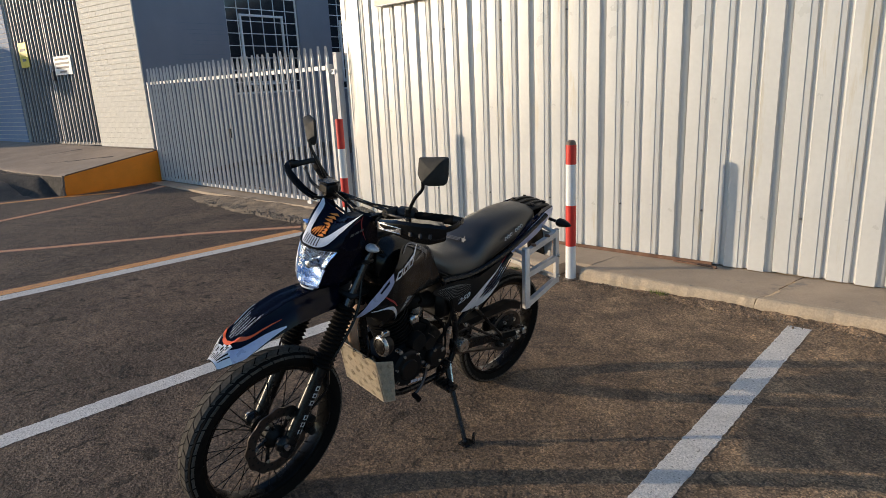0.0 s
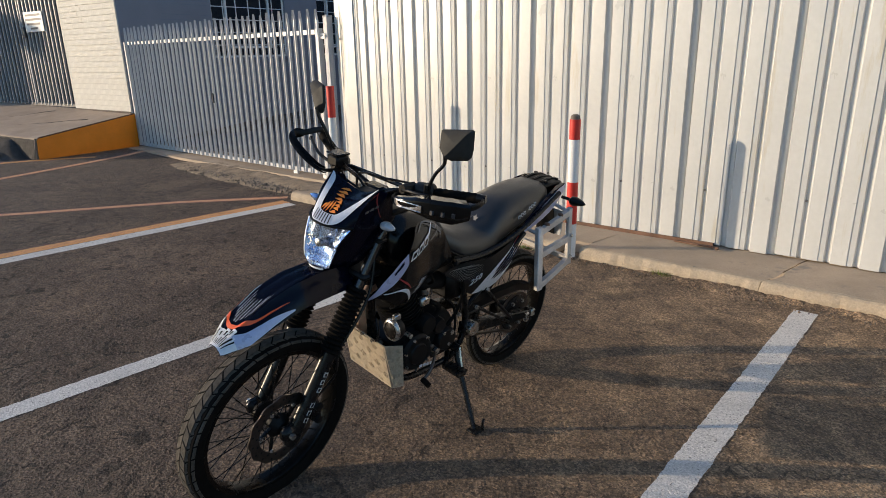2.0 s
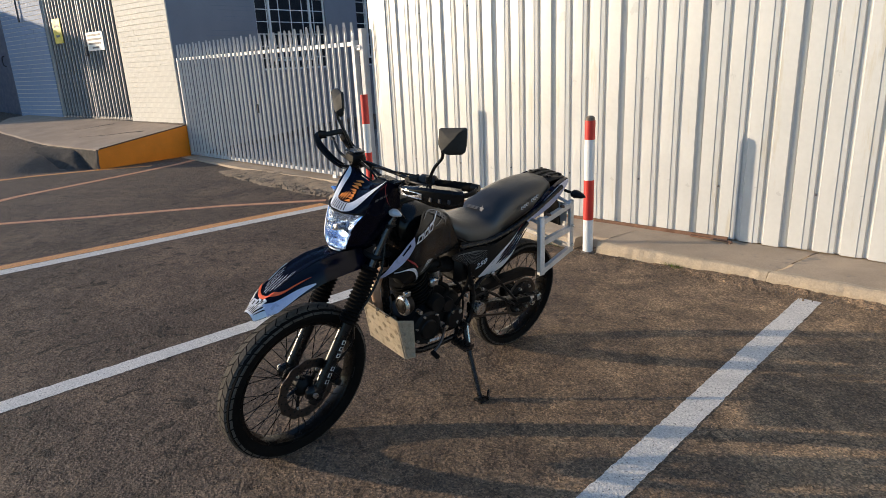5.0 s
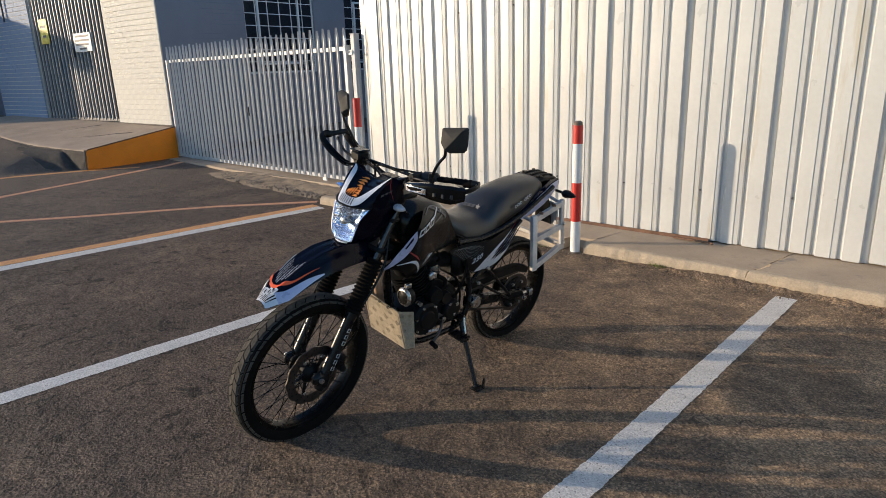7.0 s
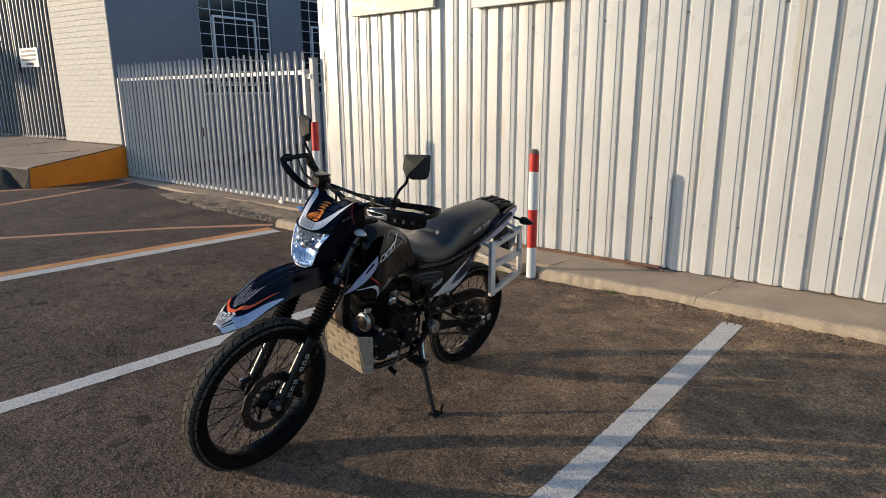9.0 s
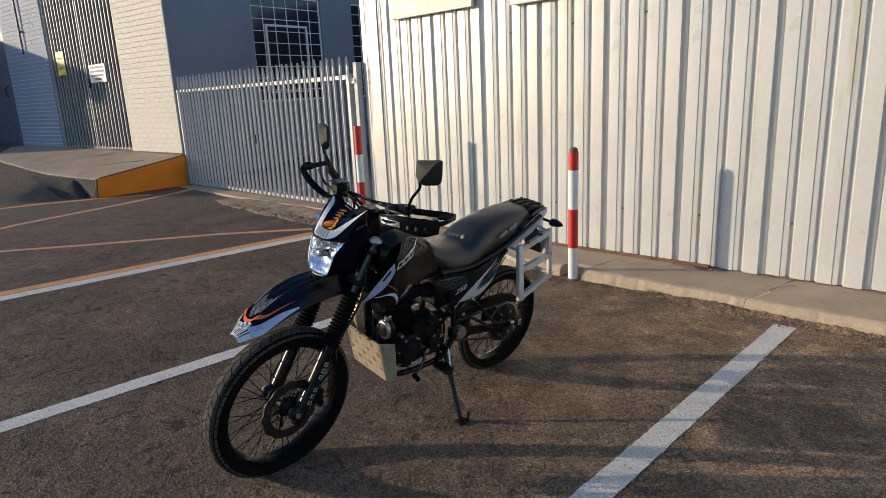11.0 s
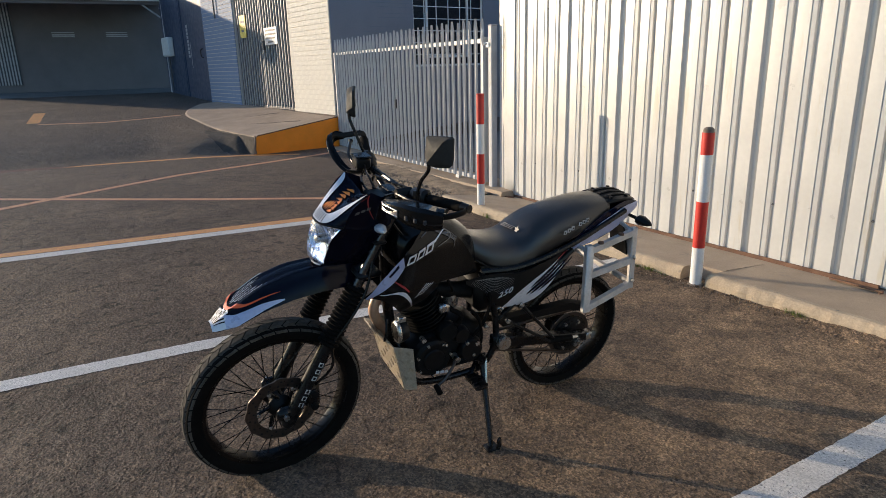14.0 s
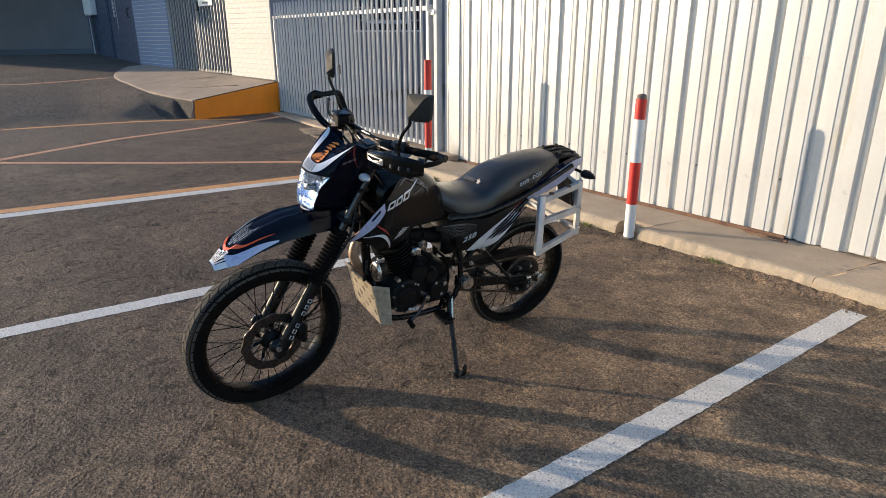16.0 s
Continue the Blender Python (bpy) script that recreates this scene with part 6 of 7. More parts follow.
        dec("panel_slash", fp_, [along(t, o + w_) for t, w_ in zip(ts, ws)], [along(t, o - w_) for t, w_ in zip(ts, ws)], M_NAVY, 0.0042, sp, "", 2)
    dec("panel_red_edge", fp_, [(0.12, 0.768), (0.07, 0.790), (0.020, 0.812)], [(0.12, 0.764), (0.07, 0.785), (0.020, 0.805)], M_RDDEC, 0.0042, sp)
    for k in range(12):
        r, run = 0.024 + 0.0075 * k, []
        for j in range(33):
            g = radians(8 + 5.1 * j)
            x, z = 0.438 + r * math.cos(g) * 1.12, 0.662 + r * math.sin(g) * 0.92
            if 0.345 < x < 0.535 and interp(x, [0.378, 0.455, 0.547], [0.60, 0.672, 0.728]) < z < interp(x, [0.2, 0.32, 0.42, 0.55], [0.752, 0.730, 0.744, 0.733]):
                run.append((x, z))
        if len(run) > 3:
            dec("contour_line", fp_, run, [(x, z - 0.0013) for x, z in run], M_CONTOUR, 0.0034, sp, "", 1)
    rp("inner_panel", ribbon(fp_, [(0.48, 0.785), (0.32, 0.772), (0.20, 0.790), (0.10, 0.818), (0.0, 0.855)], [(0.46, 0.715), (0.32, 0.70), (0.20, 0.722), (0.10, 0.755), (0.0, 0.79)], -0.022, -s, 3, 3, 0.004), M_BLACK, sp)
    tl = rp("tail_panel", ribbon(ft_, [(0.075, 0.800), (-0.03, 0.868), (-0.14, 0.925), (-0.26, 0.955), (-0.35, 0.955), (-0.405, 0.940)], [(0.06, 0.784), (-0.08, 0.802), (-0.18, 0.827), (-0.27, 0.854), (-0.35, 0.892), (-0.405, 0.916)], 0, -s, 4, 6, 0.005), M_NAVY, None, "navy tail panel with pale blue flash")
    dec("tail_flash", ft_, [(0.062, 0.798), (-0.05, 0.853), (-0.15, 0.900), (-0.27, 0.934), (-0.395, 0.944)], [(0.055, 0.787), (-0.08, 0.806), (-0.18, 0.832), (-0.28, 0.862), (-0.395, 0.918)], M_PALEBLUE, 0.003, tl, "pale silver-blue flash")

txt = bpy.data.curves.new("number_mark", 'FONT')
txt.body, txt.size, txt.shear, txt.extrude, txt.space_character = "250", 0.041, 0.25, 0.0012, 1.12
tob = new("number_mark", txt)
tme = bpy.data.meshes.new_from_object(tob.evaluated_get(bpy.context.evaluated_depsgraph_get()))
bpy.data.objects.remove(tob)
for v in tme.vertices:
    x, z = 0.412 - v.co.x * 0.92, 0.643 + v.co.y * 0.9 + 0.36 * v.co.x
    v.co = rear(Vector((x, panel_y(x, z) + 0.0035 + v.co.z, z)))
tme.materials.clear()
tme.materials.append(M_SILVER)
nm = new("number_mark", tme)
nm.parent = bike
nm["label"] = "silver displacement number"

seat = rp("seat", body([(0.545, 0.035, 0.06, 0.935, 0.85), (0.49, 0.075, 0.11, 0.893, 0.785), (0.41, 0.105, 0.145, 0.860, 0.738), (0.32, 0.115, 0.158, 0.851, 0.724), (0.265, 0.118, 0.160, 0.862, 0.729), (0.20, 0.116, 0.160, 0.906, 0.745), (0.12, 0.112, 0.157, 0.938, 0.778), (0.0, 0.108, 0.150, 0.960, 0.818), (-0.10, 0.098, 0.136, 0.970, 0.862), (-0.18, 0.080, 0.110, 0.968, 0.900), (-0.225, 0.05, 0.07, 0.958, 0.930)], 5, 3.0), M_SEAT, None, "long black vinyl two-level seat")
rp("seat_piping", tube(smooth_path([(0.49, 0.112, 0.80), (0.40, 0.149, 0.753), (0.30, 0.161, 0.738), (0.20, 0.163, 0.755), (0.10, 0.160, 0.795), (0.0, 0.153, 0.832)]), 0.0035, 6), M_BLACK, seat)
for k in range(7):
    if k == 3:
        continue
    x, y, z = 0.092 - 0.0200 * k, 0.1490 - 0.0018 * k, 0.868 + 0.0062 * k
    rp("seat_mark", box(x - 0.0138, x, y - 0.003, y, z, z + 0.0165, 0.0), M_GALV, seat, "pale marking bar", False)
    rp("seat_mark_gap", box(x - 0.0100, x - 0.0038, y - 0.002, y + 0.0008, z + 0.0040, z + 0.0125, 0.0), M_SEAT, seat, "", False)
starbm = bmesh.new()
sc = Vector((0.256, 0.035, 0.872))
sp_ = []
for k in range(10):
    r = 0.019 if k % 2 == 0 else 0.008
    a = 2 * math.pi * k / 10
    sp_.append(starbm.verts.new(sc + Vector((-0.45 * r * math.cos(a), r * math.sin(a), 0.9 * r * math.cos(a)))))
starbm.faces.new(sp_)
rp("seat_star", starbm, M_GREYDEC, seat, "small silver star", False)
for k in range(3):
    rp("seat_stripe", tube([(0.276 - 0.006 * k, -0.060, 0.864 + 0.004 * k), (0.266 - 0.006 * k, 0.018, 0.869 + 0.004 * k)], 0.002, 5), M_GREYDEC, seat)

# luggage plate on the tail
lp = rp("tail_rack", body([(-0.18, 0.075, 0.085, 0.962, 0.942), (-0.26, 0.085, 0.09, 0.970, 0.946), (-0.345, 0.080, 0.085, 0.965, 0.942), (-0.405, 0.055, 0.06, 0.948, 0.934)], 4, 4.0), M_BLACK, None, "black plastic luggage plate behind the seat")
for y in (-0.045, 0.0, 0.045):
    rp("rib", tube([(-0.20, y, 0.966), (-0.26, y * 0.98, 0.9735), (-0.345, y * 0.9, 0.967), (-0.385, y * 0.8, 0.955)], 0.006, 6, flat=1.6), M_BLACK, lp)
for y in (0.062, -0.062):
    for x in (-0.22, -0.33):
        rp("bolt", lathe([(0, 0.976), (0.010, 0.974), (0.011, 0.963)], 'z', 8, None, (x, y, 0)), M_BLACKSTEEL, lp)
rp("tail_lamp", body([(-0.36, 0.05, 0.055, 0.928, 0.885), (-0.405, 0.045, 0.05, 0.922, 0.888), (-0.422, 0.03, 0.03, 0.914, 0.895)], 3), M_TAIL, None, "dark red tail lamp")
rp("under_tail", body([(0.10, 0.10, 0.07, 0.80, 0.70), (-0.10, 0.10, 0.07, 0.86, 0.74), (-0.26, 0.085, 0.06, 0.905, 0.83), (-0.38, 0.06, 0.05, 0.928, 0.885)], 4), M_BLACK, None, "black inner mudguard")
fl = rp("rear_mudguard", loft([[Vector((x, y, z)) for y in (-0.055, -0.03, 0.03, 0.055)] + [Vector((x - 0.012, y, z - 0.004)) for y in (0.055, 0.03, -0.03, -0.055)] for x, z in ((-0.30, 0.88), (-0.365, 0.80), (-0.40, 0.72), (-0.42, 0.66))]), M_BLACK, None, "black rear mudguard and plate holder")
rp("plate", box(-0.436, -0.430, -0.09, 0.09, 0.66, 0.79, 0.002), M_GALV, fl, "blank plate with its marks left plain", False)

# -- frame, engine, exhaust --
fr = bp("frame", tube(smooth_path([(0.825, 0, 0.99), (0.815, 0, 0.80), (0.80, 0, 0.60), (0.765, 0, 0.42)]), 0.021, 12), M_BLACKSTEEL, None, "black steel frame")
for s in (1, -1):
    bp("cradle_tube", tube(smooth_path([(0.775, 0.03 * s, 0.46), (0.745, 0.10 * s, 0.34), (0.69, 0.115 * s, 0.29), (0.50, 0.12 * s, 0.285), (0.40, 0.12 * s, 0.31), (0.355, 0.12 * s, 0.42), (0.375, 0.11 * s, 0.58), (0.44, 0.10 * s, 0.74)]), 0.014, 10), M_BLACKSTEEL, fr)
    bp("seat_rail", tube(smooth_path([(0.44, 0.10 * s, 0.74), (0.25, 0.115 * s, 0.74), (0.0, 0.11 * s, 0.80), (-0.30, 0.075 * s, 0.90)]), 0.012, 8), M_BLACKSTEEL, fr)
    bp("rear_stay", tube(smooth_path([(0.36, 0.115 * s, 0.50), (0.22, 0.12 * s, 0.62), (0.0, 0.115 * s, 0.775)]), 0.011, 8), M_BLACKSTEEL, fr)
    sw = bmesh.new()
    loft([[Vector((x, y * s, z)) for y, z in ((0.095, zc - h), (0.135, zc - h), (0.135, zc + h), (0.095, zc + h))] for x, zc, h in ((0.37, 0.405, 0.030), (0.20, 0.378, 0.026), (0.0, 0.342, 0.022), (-0.16, 0.316, 0.020))], sw)
    bmesh.ops.bevel(sw, geom=list(sw.edges), offset=0.004, segments=1, affect='EDGES')
    arm = bp("swingarm", sw, M_BLACKSTEEL, None, "black box-section swingarm")
    bp("chain_adjuster", box(-0.165, -0.135, min(0.096 * s, 0.140 * s), max(0.096 * s, 0.140 * s), 0.302, 0.340, 0.004), M_STEEL, arm, "steel chain adjuster")
    bp("axle_nut", lathe([(0, 0.152 * s), (0.014, 0.150 * s), (0.016, 0.136 * s)], 'y', 6, None, (AXR.x, 0, AXR.z)), M_STEEL, arm)
    bp("peg_bracket", tube([(0.318, 0.135 * s, 0.51), (0.105, 0.175 * s, 0.375)], 0.0075, 8), M_BLACKSTEEL, fr)
    bp("peg_bracket", tube([(0.255, 0.135 * s, 0.575), (0.085, 0.175 * s, 0.385)], 0.0075, 8), M_BLACKSTEEL, fr)
    for q in ((0.318, 0.143 * s, 0.51), (0.255, 0.143 * s, 0.575)):
        bp("bracket_bolt", lathe([(0, 0.012 * s), (0.009, 0.010 * s), (0.010, 0)], 'y', 8, None, q), M_STEEL, fr)
    peg = bp("passenger_peg", tube([(0.105, 0.165 * s, 0.375), (-0.01, 0.178 * s, 0.372)], [0.016, 0.013], 10), M_RUBBER, fr, "folded passenger peg")
    bp("peg_cap", tube([(-0.01, 0.178 * s, 0.372), (-0.04, 0.18 * s, 0.372)], 0.008, 8), M_STEEL, peg)
bp("pivot_cap", lathe([(0, 0.160), (0.030, 0.158), (0.033, 0.150), (0.033, 0.12)], 'y', 24, None, (0.328, 0, 0.408)), M_STEEL, fr, "round silver pivot cover")
bp("sprocket", lathe([(0.055, 0.060), (0.112, 0.060), (0.112, 0.066), (0.055, 0.066), (0.055, 0.060)], steps=44, centre=tuple(AXR), caps=False), M_DISC, WR, "rear sprocket")
bp("sprocket_carrier", lathe([(0.0, 0.085), (0.045, 0.083), (0.095, 0.070), (0.098, 0.045)], steps=32, centre=tuple(AXR)), M_BLACKSTEEL, WR)
for k in range(6):
    a = 2 * math.pi * k / 6
    bp("sprocket_bolt", lathe([(0, 0.088), (0.008, 0.086), (0.009, 0.072)], 'y', 6, None, (AXR.x + 0.072 * math.cos(a), 0, AXR.z + 0.072 * math.sin(a))), M_STEEL, WR)
chain = bp("chain_run", box(0, 0.40, 0.060, 0.072, -0.006, 0.006, 0.002), M_DISC, None, "greasy drive chain")
chain.matrix_local = Matrix.Translation((-0.09, 0, 0.437)) @ Matrix.Rotation(radians(2), 4, 'Y')
chain2 = bp("chain_run", box(0, 0.46, 0.060, 0.072, -0.006, 0.006, 0.002), M_DISC, None, "greasy drive chain")
chain2.matrix_local = Matrix.Translation((-0.10, 0, 0.212)) @ Matrix.Rotation(radians(-15), 4, 'Y')
bp("chain_guard", loft([[Vector((x, y, z)) for y, z in ((0.05, zc), (0.085, zc), (0.085, zc + 0.035), (0.05, zc + 0.04))] for x, zc in ((0.30, 0.445), (0.10, 0.452), (-0.06, 0.452), (-0.16, 0.42))]), M_BLACK, None, "black chain guard")
shock = bp("rear_shock", tube([(0.28, 0.0, 0.44), (0.34, 0.0, 0.74)], 0.02, 10), M_BLACKSTEEL, None, "coil-over rear shock")
coil = [(0.285 + 0.05 * k / 80 + 0.034 * math.cos(k * 0.55) * 0.98, 0.034 * math.sin(k * 0.55), 0.47 + 0.22 * k / 80) for k in range(81)]
bp("spring", tube(coil, 0.006, 6), M_STEEL, shock)

eng = bmesh.new()
loft([[Vector((x, p.y, p.z)) for p in ring(0, w, w * 0.92, zt, zb, 20, 3.4)] for x, w, zt, zb in ((0.735, 0.075, 0.44, 0.33), (0.70, 0.098, 0.475, 0.30), (0.60, 0.108, 0.515, 0.285), (0.48, 0.112, 0.52, 0.285), (0.42, 0.105, 0.50, 0.30), (0.39, 0.08, 0.46, 0.34))], eng)
ENG = bp("engine", eng, M_ENGINE, None, "dark grey single-cylinder engine")
for (x, z, r, y0, y1, m, nm_) in ((0.655, 0.405, 0.082, 0.10, 0.142, M_ENGINE, "generator_cover"), (0.655, 0.405, 0.050, 0.142, 0.150, M_BLACK, "cover_disc"), (0.475, 0.40, 0.055, 0.10, 0.136, M_BLACK, "sprocket_cover"), (0.585, 0.50, 0.045, 0.09, 0.125, M_ENGINE, "starter_cover"), (0.520, 0.475, 0.036, 0.09, 0.128, M_BLACK, "breather_cover"),
                                  (0.655, 0.405, 0.088, -0.145, -0.10, M_ENGINE, "clutch_cover")):
    bp(nm_, lathe([(0.0, y1), (r * 0.86, y1), (r, y1 - (0.012 if y1 > 0 else -0.012)), (r * 1.02, y0)] if y1 > 0 else [(0.0, y0), (r * 0.86, y0), (r, y0 + 0.012), (r * 1.02, y1)], 'y', 32, None, (x, 0, z)), m, ENG)
for k in range(7):
    a = 2 * math.pi * k / 7 + 0.3
    bp("cover_bolt", lathe([(0, 0.150), (0.006, 0.149), (0.0065, 0.14)], 'y', 6, None, (0.655 + 0.074 * math.cos(a), 0, 0.405 + 0.074 * math.sin(a))), M_STEEL, ENG)
for q in ((0.452, 0.428, 0.011), (0.465, 0.375, 0.008), (0.50, 0.44, 0.008), (0.60, 0.455, 0.008), (0.415, 0.50, 0.009), (0.70, 0.50, 0.010)):
    bp("case_bolt", lathe([(0, 0.142), (q[2], 0.139), (q[2] * 1.05, 0.11)], 'y', 8, None, (q[0], 0, q[1])), M_STEEL, ENG)
for k in range(4):
    bp("case_mark", box(0.632 - 0.020 * k, 0.647 - 0.020 * k, 0.1475, 0.1495, 0.338 - 0.003 * k, 0.350 - 0.003 * k), M_SILVER, ENG, "pale marking bar", False)
# cylinder with cooling fins, leaning forward
cy = tube([(0.615 + 0.10 * t, 0, 0.50 + 0.21 * t) for t in (0, 0.2, 0.8, 1.0)], [0.068, 0.064, 0.064, 0.06], 20)
bp("cylinder", cy, M_ENGINE, ENG)
for k in range(8):
    t = 0.10 + 0.075 * k
    c0 = Vector((0.615 + 0.10 * t, 0, 0.50 + 0.21 * t))
    d = Vector((0.10, 0, 0.21)).normalized()
    bp("cooling_fin", tube([c0 - d * 0.003, c0 + d * 0.003], 0.092, 20), M_ENGINE, ENG)
hd = box(-0.075, 0.075, -0.085, 0.085, -0.05, 0.05, 0.02)
hd.transform(Matrix.Translation((0.715, 0, 0.715)) @ Matrix.Rotation(radians(25), 4, 'Y'))
bp("cylinder_head", hd, M_ENGINE, ENG)
bp("valve_cap", lathe([(0, 0.108), (0.024, 0.106), (0.028, 0.085)], 'y', 18, None, (0.70, 0, 0.70)), M_STEEL, ENG, "bright valve cap")
bp("carburettor", tube([(0.60, 0.02, 0.66), (0.55, 0.03, 0.65), (0.50, 0.03, 0.64), (0.44, 0.02, 0.63)], [0.026, 0.034, 0.034, 0.042], 14), M_ENGINE, ENG)
bp("float_bowl", lathe([(0.030, 0.58), (0.034, 0.60), (0.030, 0.635)], 'z', 16, None, (0.535, 0.03, 0)), M_STEEL, ENG, "dull metal float bowl")
bp("air_box", box(0.28, 0.45, -0.10, 0.10, 0.54, 0.70, 0.03), M_BLACK, None, "black air box")
bp("coil_pack", box(0.57, 0.62, 0.075, 0.105, 0.585, 0.625, 0.008), M_STEEL, ENG)
bp("intake_hose", tube(smooth_path([(0.57, 0.10, 0.60), (0.53, 0.115, 0.57), (0.54, 0.11, 0.53), (0.585, 0.105, 0.53)]), 0.011, 8), M_RUBBER, ENG)
bp("fuel_hose", tube(smooth_path([(0.60, 0.09, 0.76), (0.575, 0.11, 0.70), (0.55, 0.07, 0.66)]), 0.006, 6), M_RUBBER, ENG)
bp("wiring_loom", tube(smooth_path([(0.44, 0.11, 0.72), (0.40, 0.125, 0.62), (0.425, 0.125, 0.52), (0.47, 0.12, 0.46)]), 0.008, 6), M_RUBBER, ENG)
bp("vent_hose", tube(smooth_path([(0.50, 0.12, 0.60), (0.455, 0.13, 0.55), (0.43, 0.13, 0.45), (0.44, 0.12, 0.38)]), 0.006, 6), M_RUBBER, ENG)
bp("header_pipe", tube(smooth_path([(0.775, 0.0, 0.70), (0.835, 0.01, 0.685), (0.868, 0.02, 0.625), (0.848, 0.005, 0.560), (0.790, -0.05, 0.47), (0.725, -0.11, 0.36), (0.66, -0.15, 0.31), (0.45, -0.17, 0.32)]), 0.021, 14), M_COPPER, None, "heat-stained exhaust header")
HORN = (0, 0.160, 0.588)
hr = bp("horn", lathe([(0.0, 0.838), (0.026, 0.836), (0.041, 0.828), (0.044, 0.812), (0.034, 0.790), (0.0, 0.785)], 'x', 26, None, HORN), M_BLACK, None, "round horn below the tank")
bp("horn_ring", lathe([(0.033, 0.8372), (0.040, 0.8350), (0.045, 0.828), (0.044, 0.824), (0.033, 0.8365)], 'x', 26, None, HORN, False), M_STEEL, hr, "bright metal ring")
for k in range(8):
    a = 2 * math.pi * k / 8
    bp("horn_slit", box(0.8345, 0.8375, HORN[1] + 0.024 * math.cos(a) - 0.003, HORN[1] + 0.024 * math.cos(a) + 0.003, HORN[2] + 0.024 * math.sin(a) - 0.003, HORN[2] + 0.024 * math.sin(a) + 0.003), M_DISC, hr, "", False)
bp("horn_bracket", box(0.795, 0.825, HORN[1] - 0.008, HORN[1] + 0.012, HORN[2] + 0.040, HORN[2] + 0.062, 0.003), M_STEEL, hr, "bright steel bracket")

# -- belly guard of folded chequer plate --
GP = {"apex": (0.888, 0.040, 0.552), "fold": (0.826, 0.122, 0.488), "low": (0.775, 0.132, 0.284), "back": (0.752, 0.148, 0.482), "tail": (0.727, 0.146, 0.284)}


def gp(name, s):
    x, y, z = GP[name]
    return Vector((x, y * s, z))


gb = bmesh.new()
for quad in ([gp("low", 1), gp("low", -1), gp("fold", -1), gp("fold", 1)], [gp("fold", 1), gp("fold", -1), gp("apex", -1), gp("apex", 1)],
             [gp("fold", 1), gp("back", 1), gp("tail", 1), gp("low", 1)], [gp("fold", -1), gp("back", -1), gp("tail", -1), gp("low", -1)]):
    gb.faces.new([gb.verts.new(p) for p in quad])
bmesh.ops.remove_doubles(gb, verts=gb.verts, dist=0.0005)
bmesh.ops.bevel(gb, geom=[e for e in gb.edges if len(e.link_faces) == 2], offset=0.006, segments=2, affect='EDGES')
bmesh.ops.recalc_face_normals(gb, faces=gb.faces)
bmesh.ops.solidify(gb, geom=list(gb.faces), thickness=0.003)
BG = bp("belly_guard", gb, M_CHECK, None, "folded chequer-plate aluminium belly guard", False)


def chequer(a, b, c, d, out, cell=0.043, r=0.0015):
    """Groups of five short raised bars, turned by a quarter from one group to the next, on the face a, b, c, d."""
    bm = bmesh.new()
    nu, nv = max(2, round((b - a).length / cell)), max(2, round((d - a).length / cell))
    for i in range(nu):
        for j in range(nv):
            turn = 1 if (i + j) % 2 else -1
            for k in range(5):
                o = (k - 2) * 0.13
                ends = []
                for q in (-0.34, 0.34):
                    u, v = 0.5 + (q + o * turn) * 0.70, 0.5 + (q * turn - o) * 0.70
                    u, v = (i + u) / nu, (j + v) / nv
                    ends.append((a.lerp(b, u)).lerp(d.lerp(c, u), v) + out.normalized() * 0.0024)
                if min(q_.z for q_ in ends) < 0.288:
                    continue
                m_ = (ends[0] + ends[1]) / 2
                tube([ends[0], m_ + out * 0.0012, ends[1]], [0.0004, r, 0.0004], 5, bm)
    ob = bp("chequer_bars", bm, M_CHECK, BG, "raised chequer bars", False)
    ob["kind"] = "stuff"


for s in (1, -1):
    chequer(gp("low", s), gp("tail", s), gp("back", s), gp("fold", s), Vector((0.15, s, 0)), 0.043, 0.0022)
chequer(gp("low", 1), gp("low", -1), gp("fold", -1), gp("fold", 1), Vector((1, 0, -0.3)), 0.043, 0.0010)
chequer(gp("fold", 1), gp("fold", -1), gp("apex", -1), gp("apex", 1), Vector((0.7, 0, -0.7)), 0.030, 0.0008)
for y, z in ((0.030, 0.522), (0.066, 0.500)):
    x = interp(z, [0.488, 0.552], [0.826, 0.888])
    bp("guard_hole", lathe([(0, 0.005), (0.008, 0.005), (0.008, -0.002)], 'x', 10, None, (x, y, z)), M_DARK, BG)
bp("guard_strap", tube(smooth_path([(0.855, 0.105, 0.520), (0.850, 0.112, 0.560), (0.838, 0.085, 0.605)]), 0.006, 8, flat=0.4), M_BLACKSTEEL, BG)

# -- stand, pegs, levers --
st = bp("side_stand", tube([(0.425, 0.145, 0.345), (0.435, 0.180, 0.28), (0.470, 0.320, 0.080), (0.477, 0.338, 0.058)], [0.014, 0.013, 0.011, 0.011], 10), M_BLACKSTEEL, None, "black side stand on the asphalt")
foot = box(-0.030, 0.026, -0.024, 0.030, -0.006, 0.004, 0.002)
foot.transform(Matrix.Translation((0.480, 0.343, 0.0600)) @ Matrix.Rotation(radians(9), 4, 'X'))
bp("stand_foot", foot, M_BLACKSTEEL, st)
tab = plate([(-0.012, 0.0), (0.018, 0.0), (0.016, 0.045), (0.006, 0.055), (-0.004, 0.052)], -0.004, 0.004)
tab.transform(Matrix.Translation((0.450, 0.362, 0.060)) @ Matrix.Rotation(radians(25), 4, 'Z') @ Matrix.Diagonal((1, 1, 1.0, 1)))
bp("stand_tab", tab, M_BLACKSTEEL, st)
bp("return_spring", tube([(0.418, 0.155, 0.36), (0.445, 0.232, 0.185)], 0.007, 8), M_STEEL, st)
bp("stand_pivot", lathe([(0, 0.165), (0.018, 0.163), (0.020, 0.12)], 'y', 14, None, (0.425, 0, 0.345)), M_BLACKSTEEL, st)
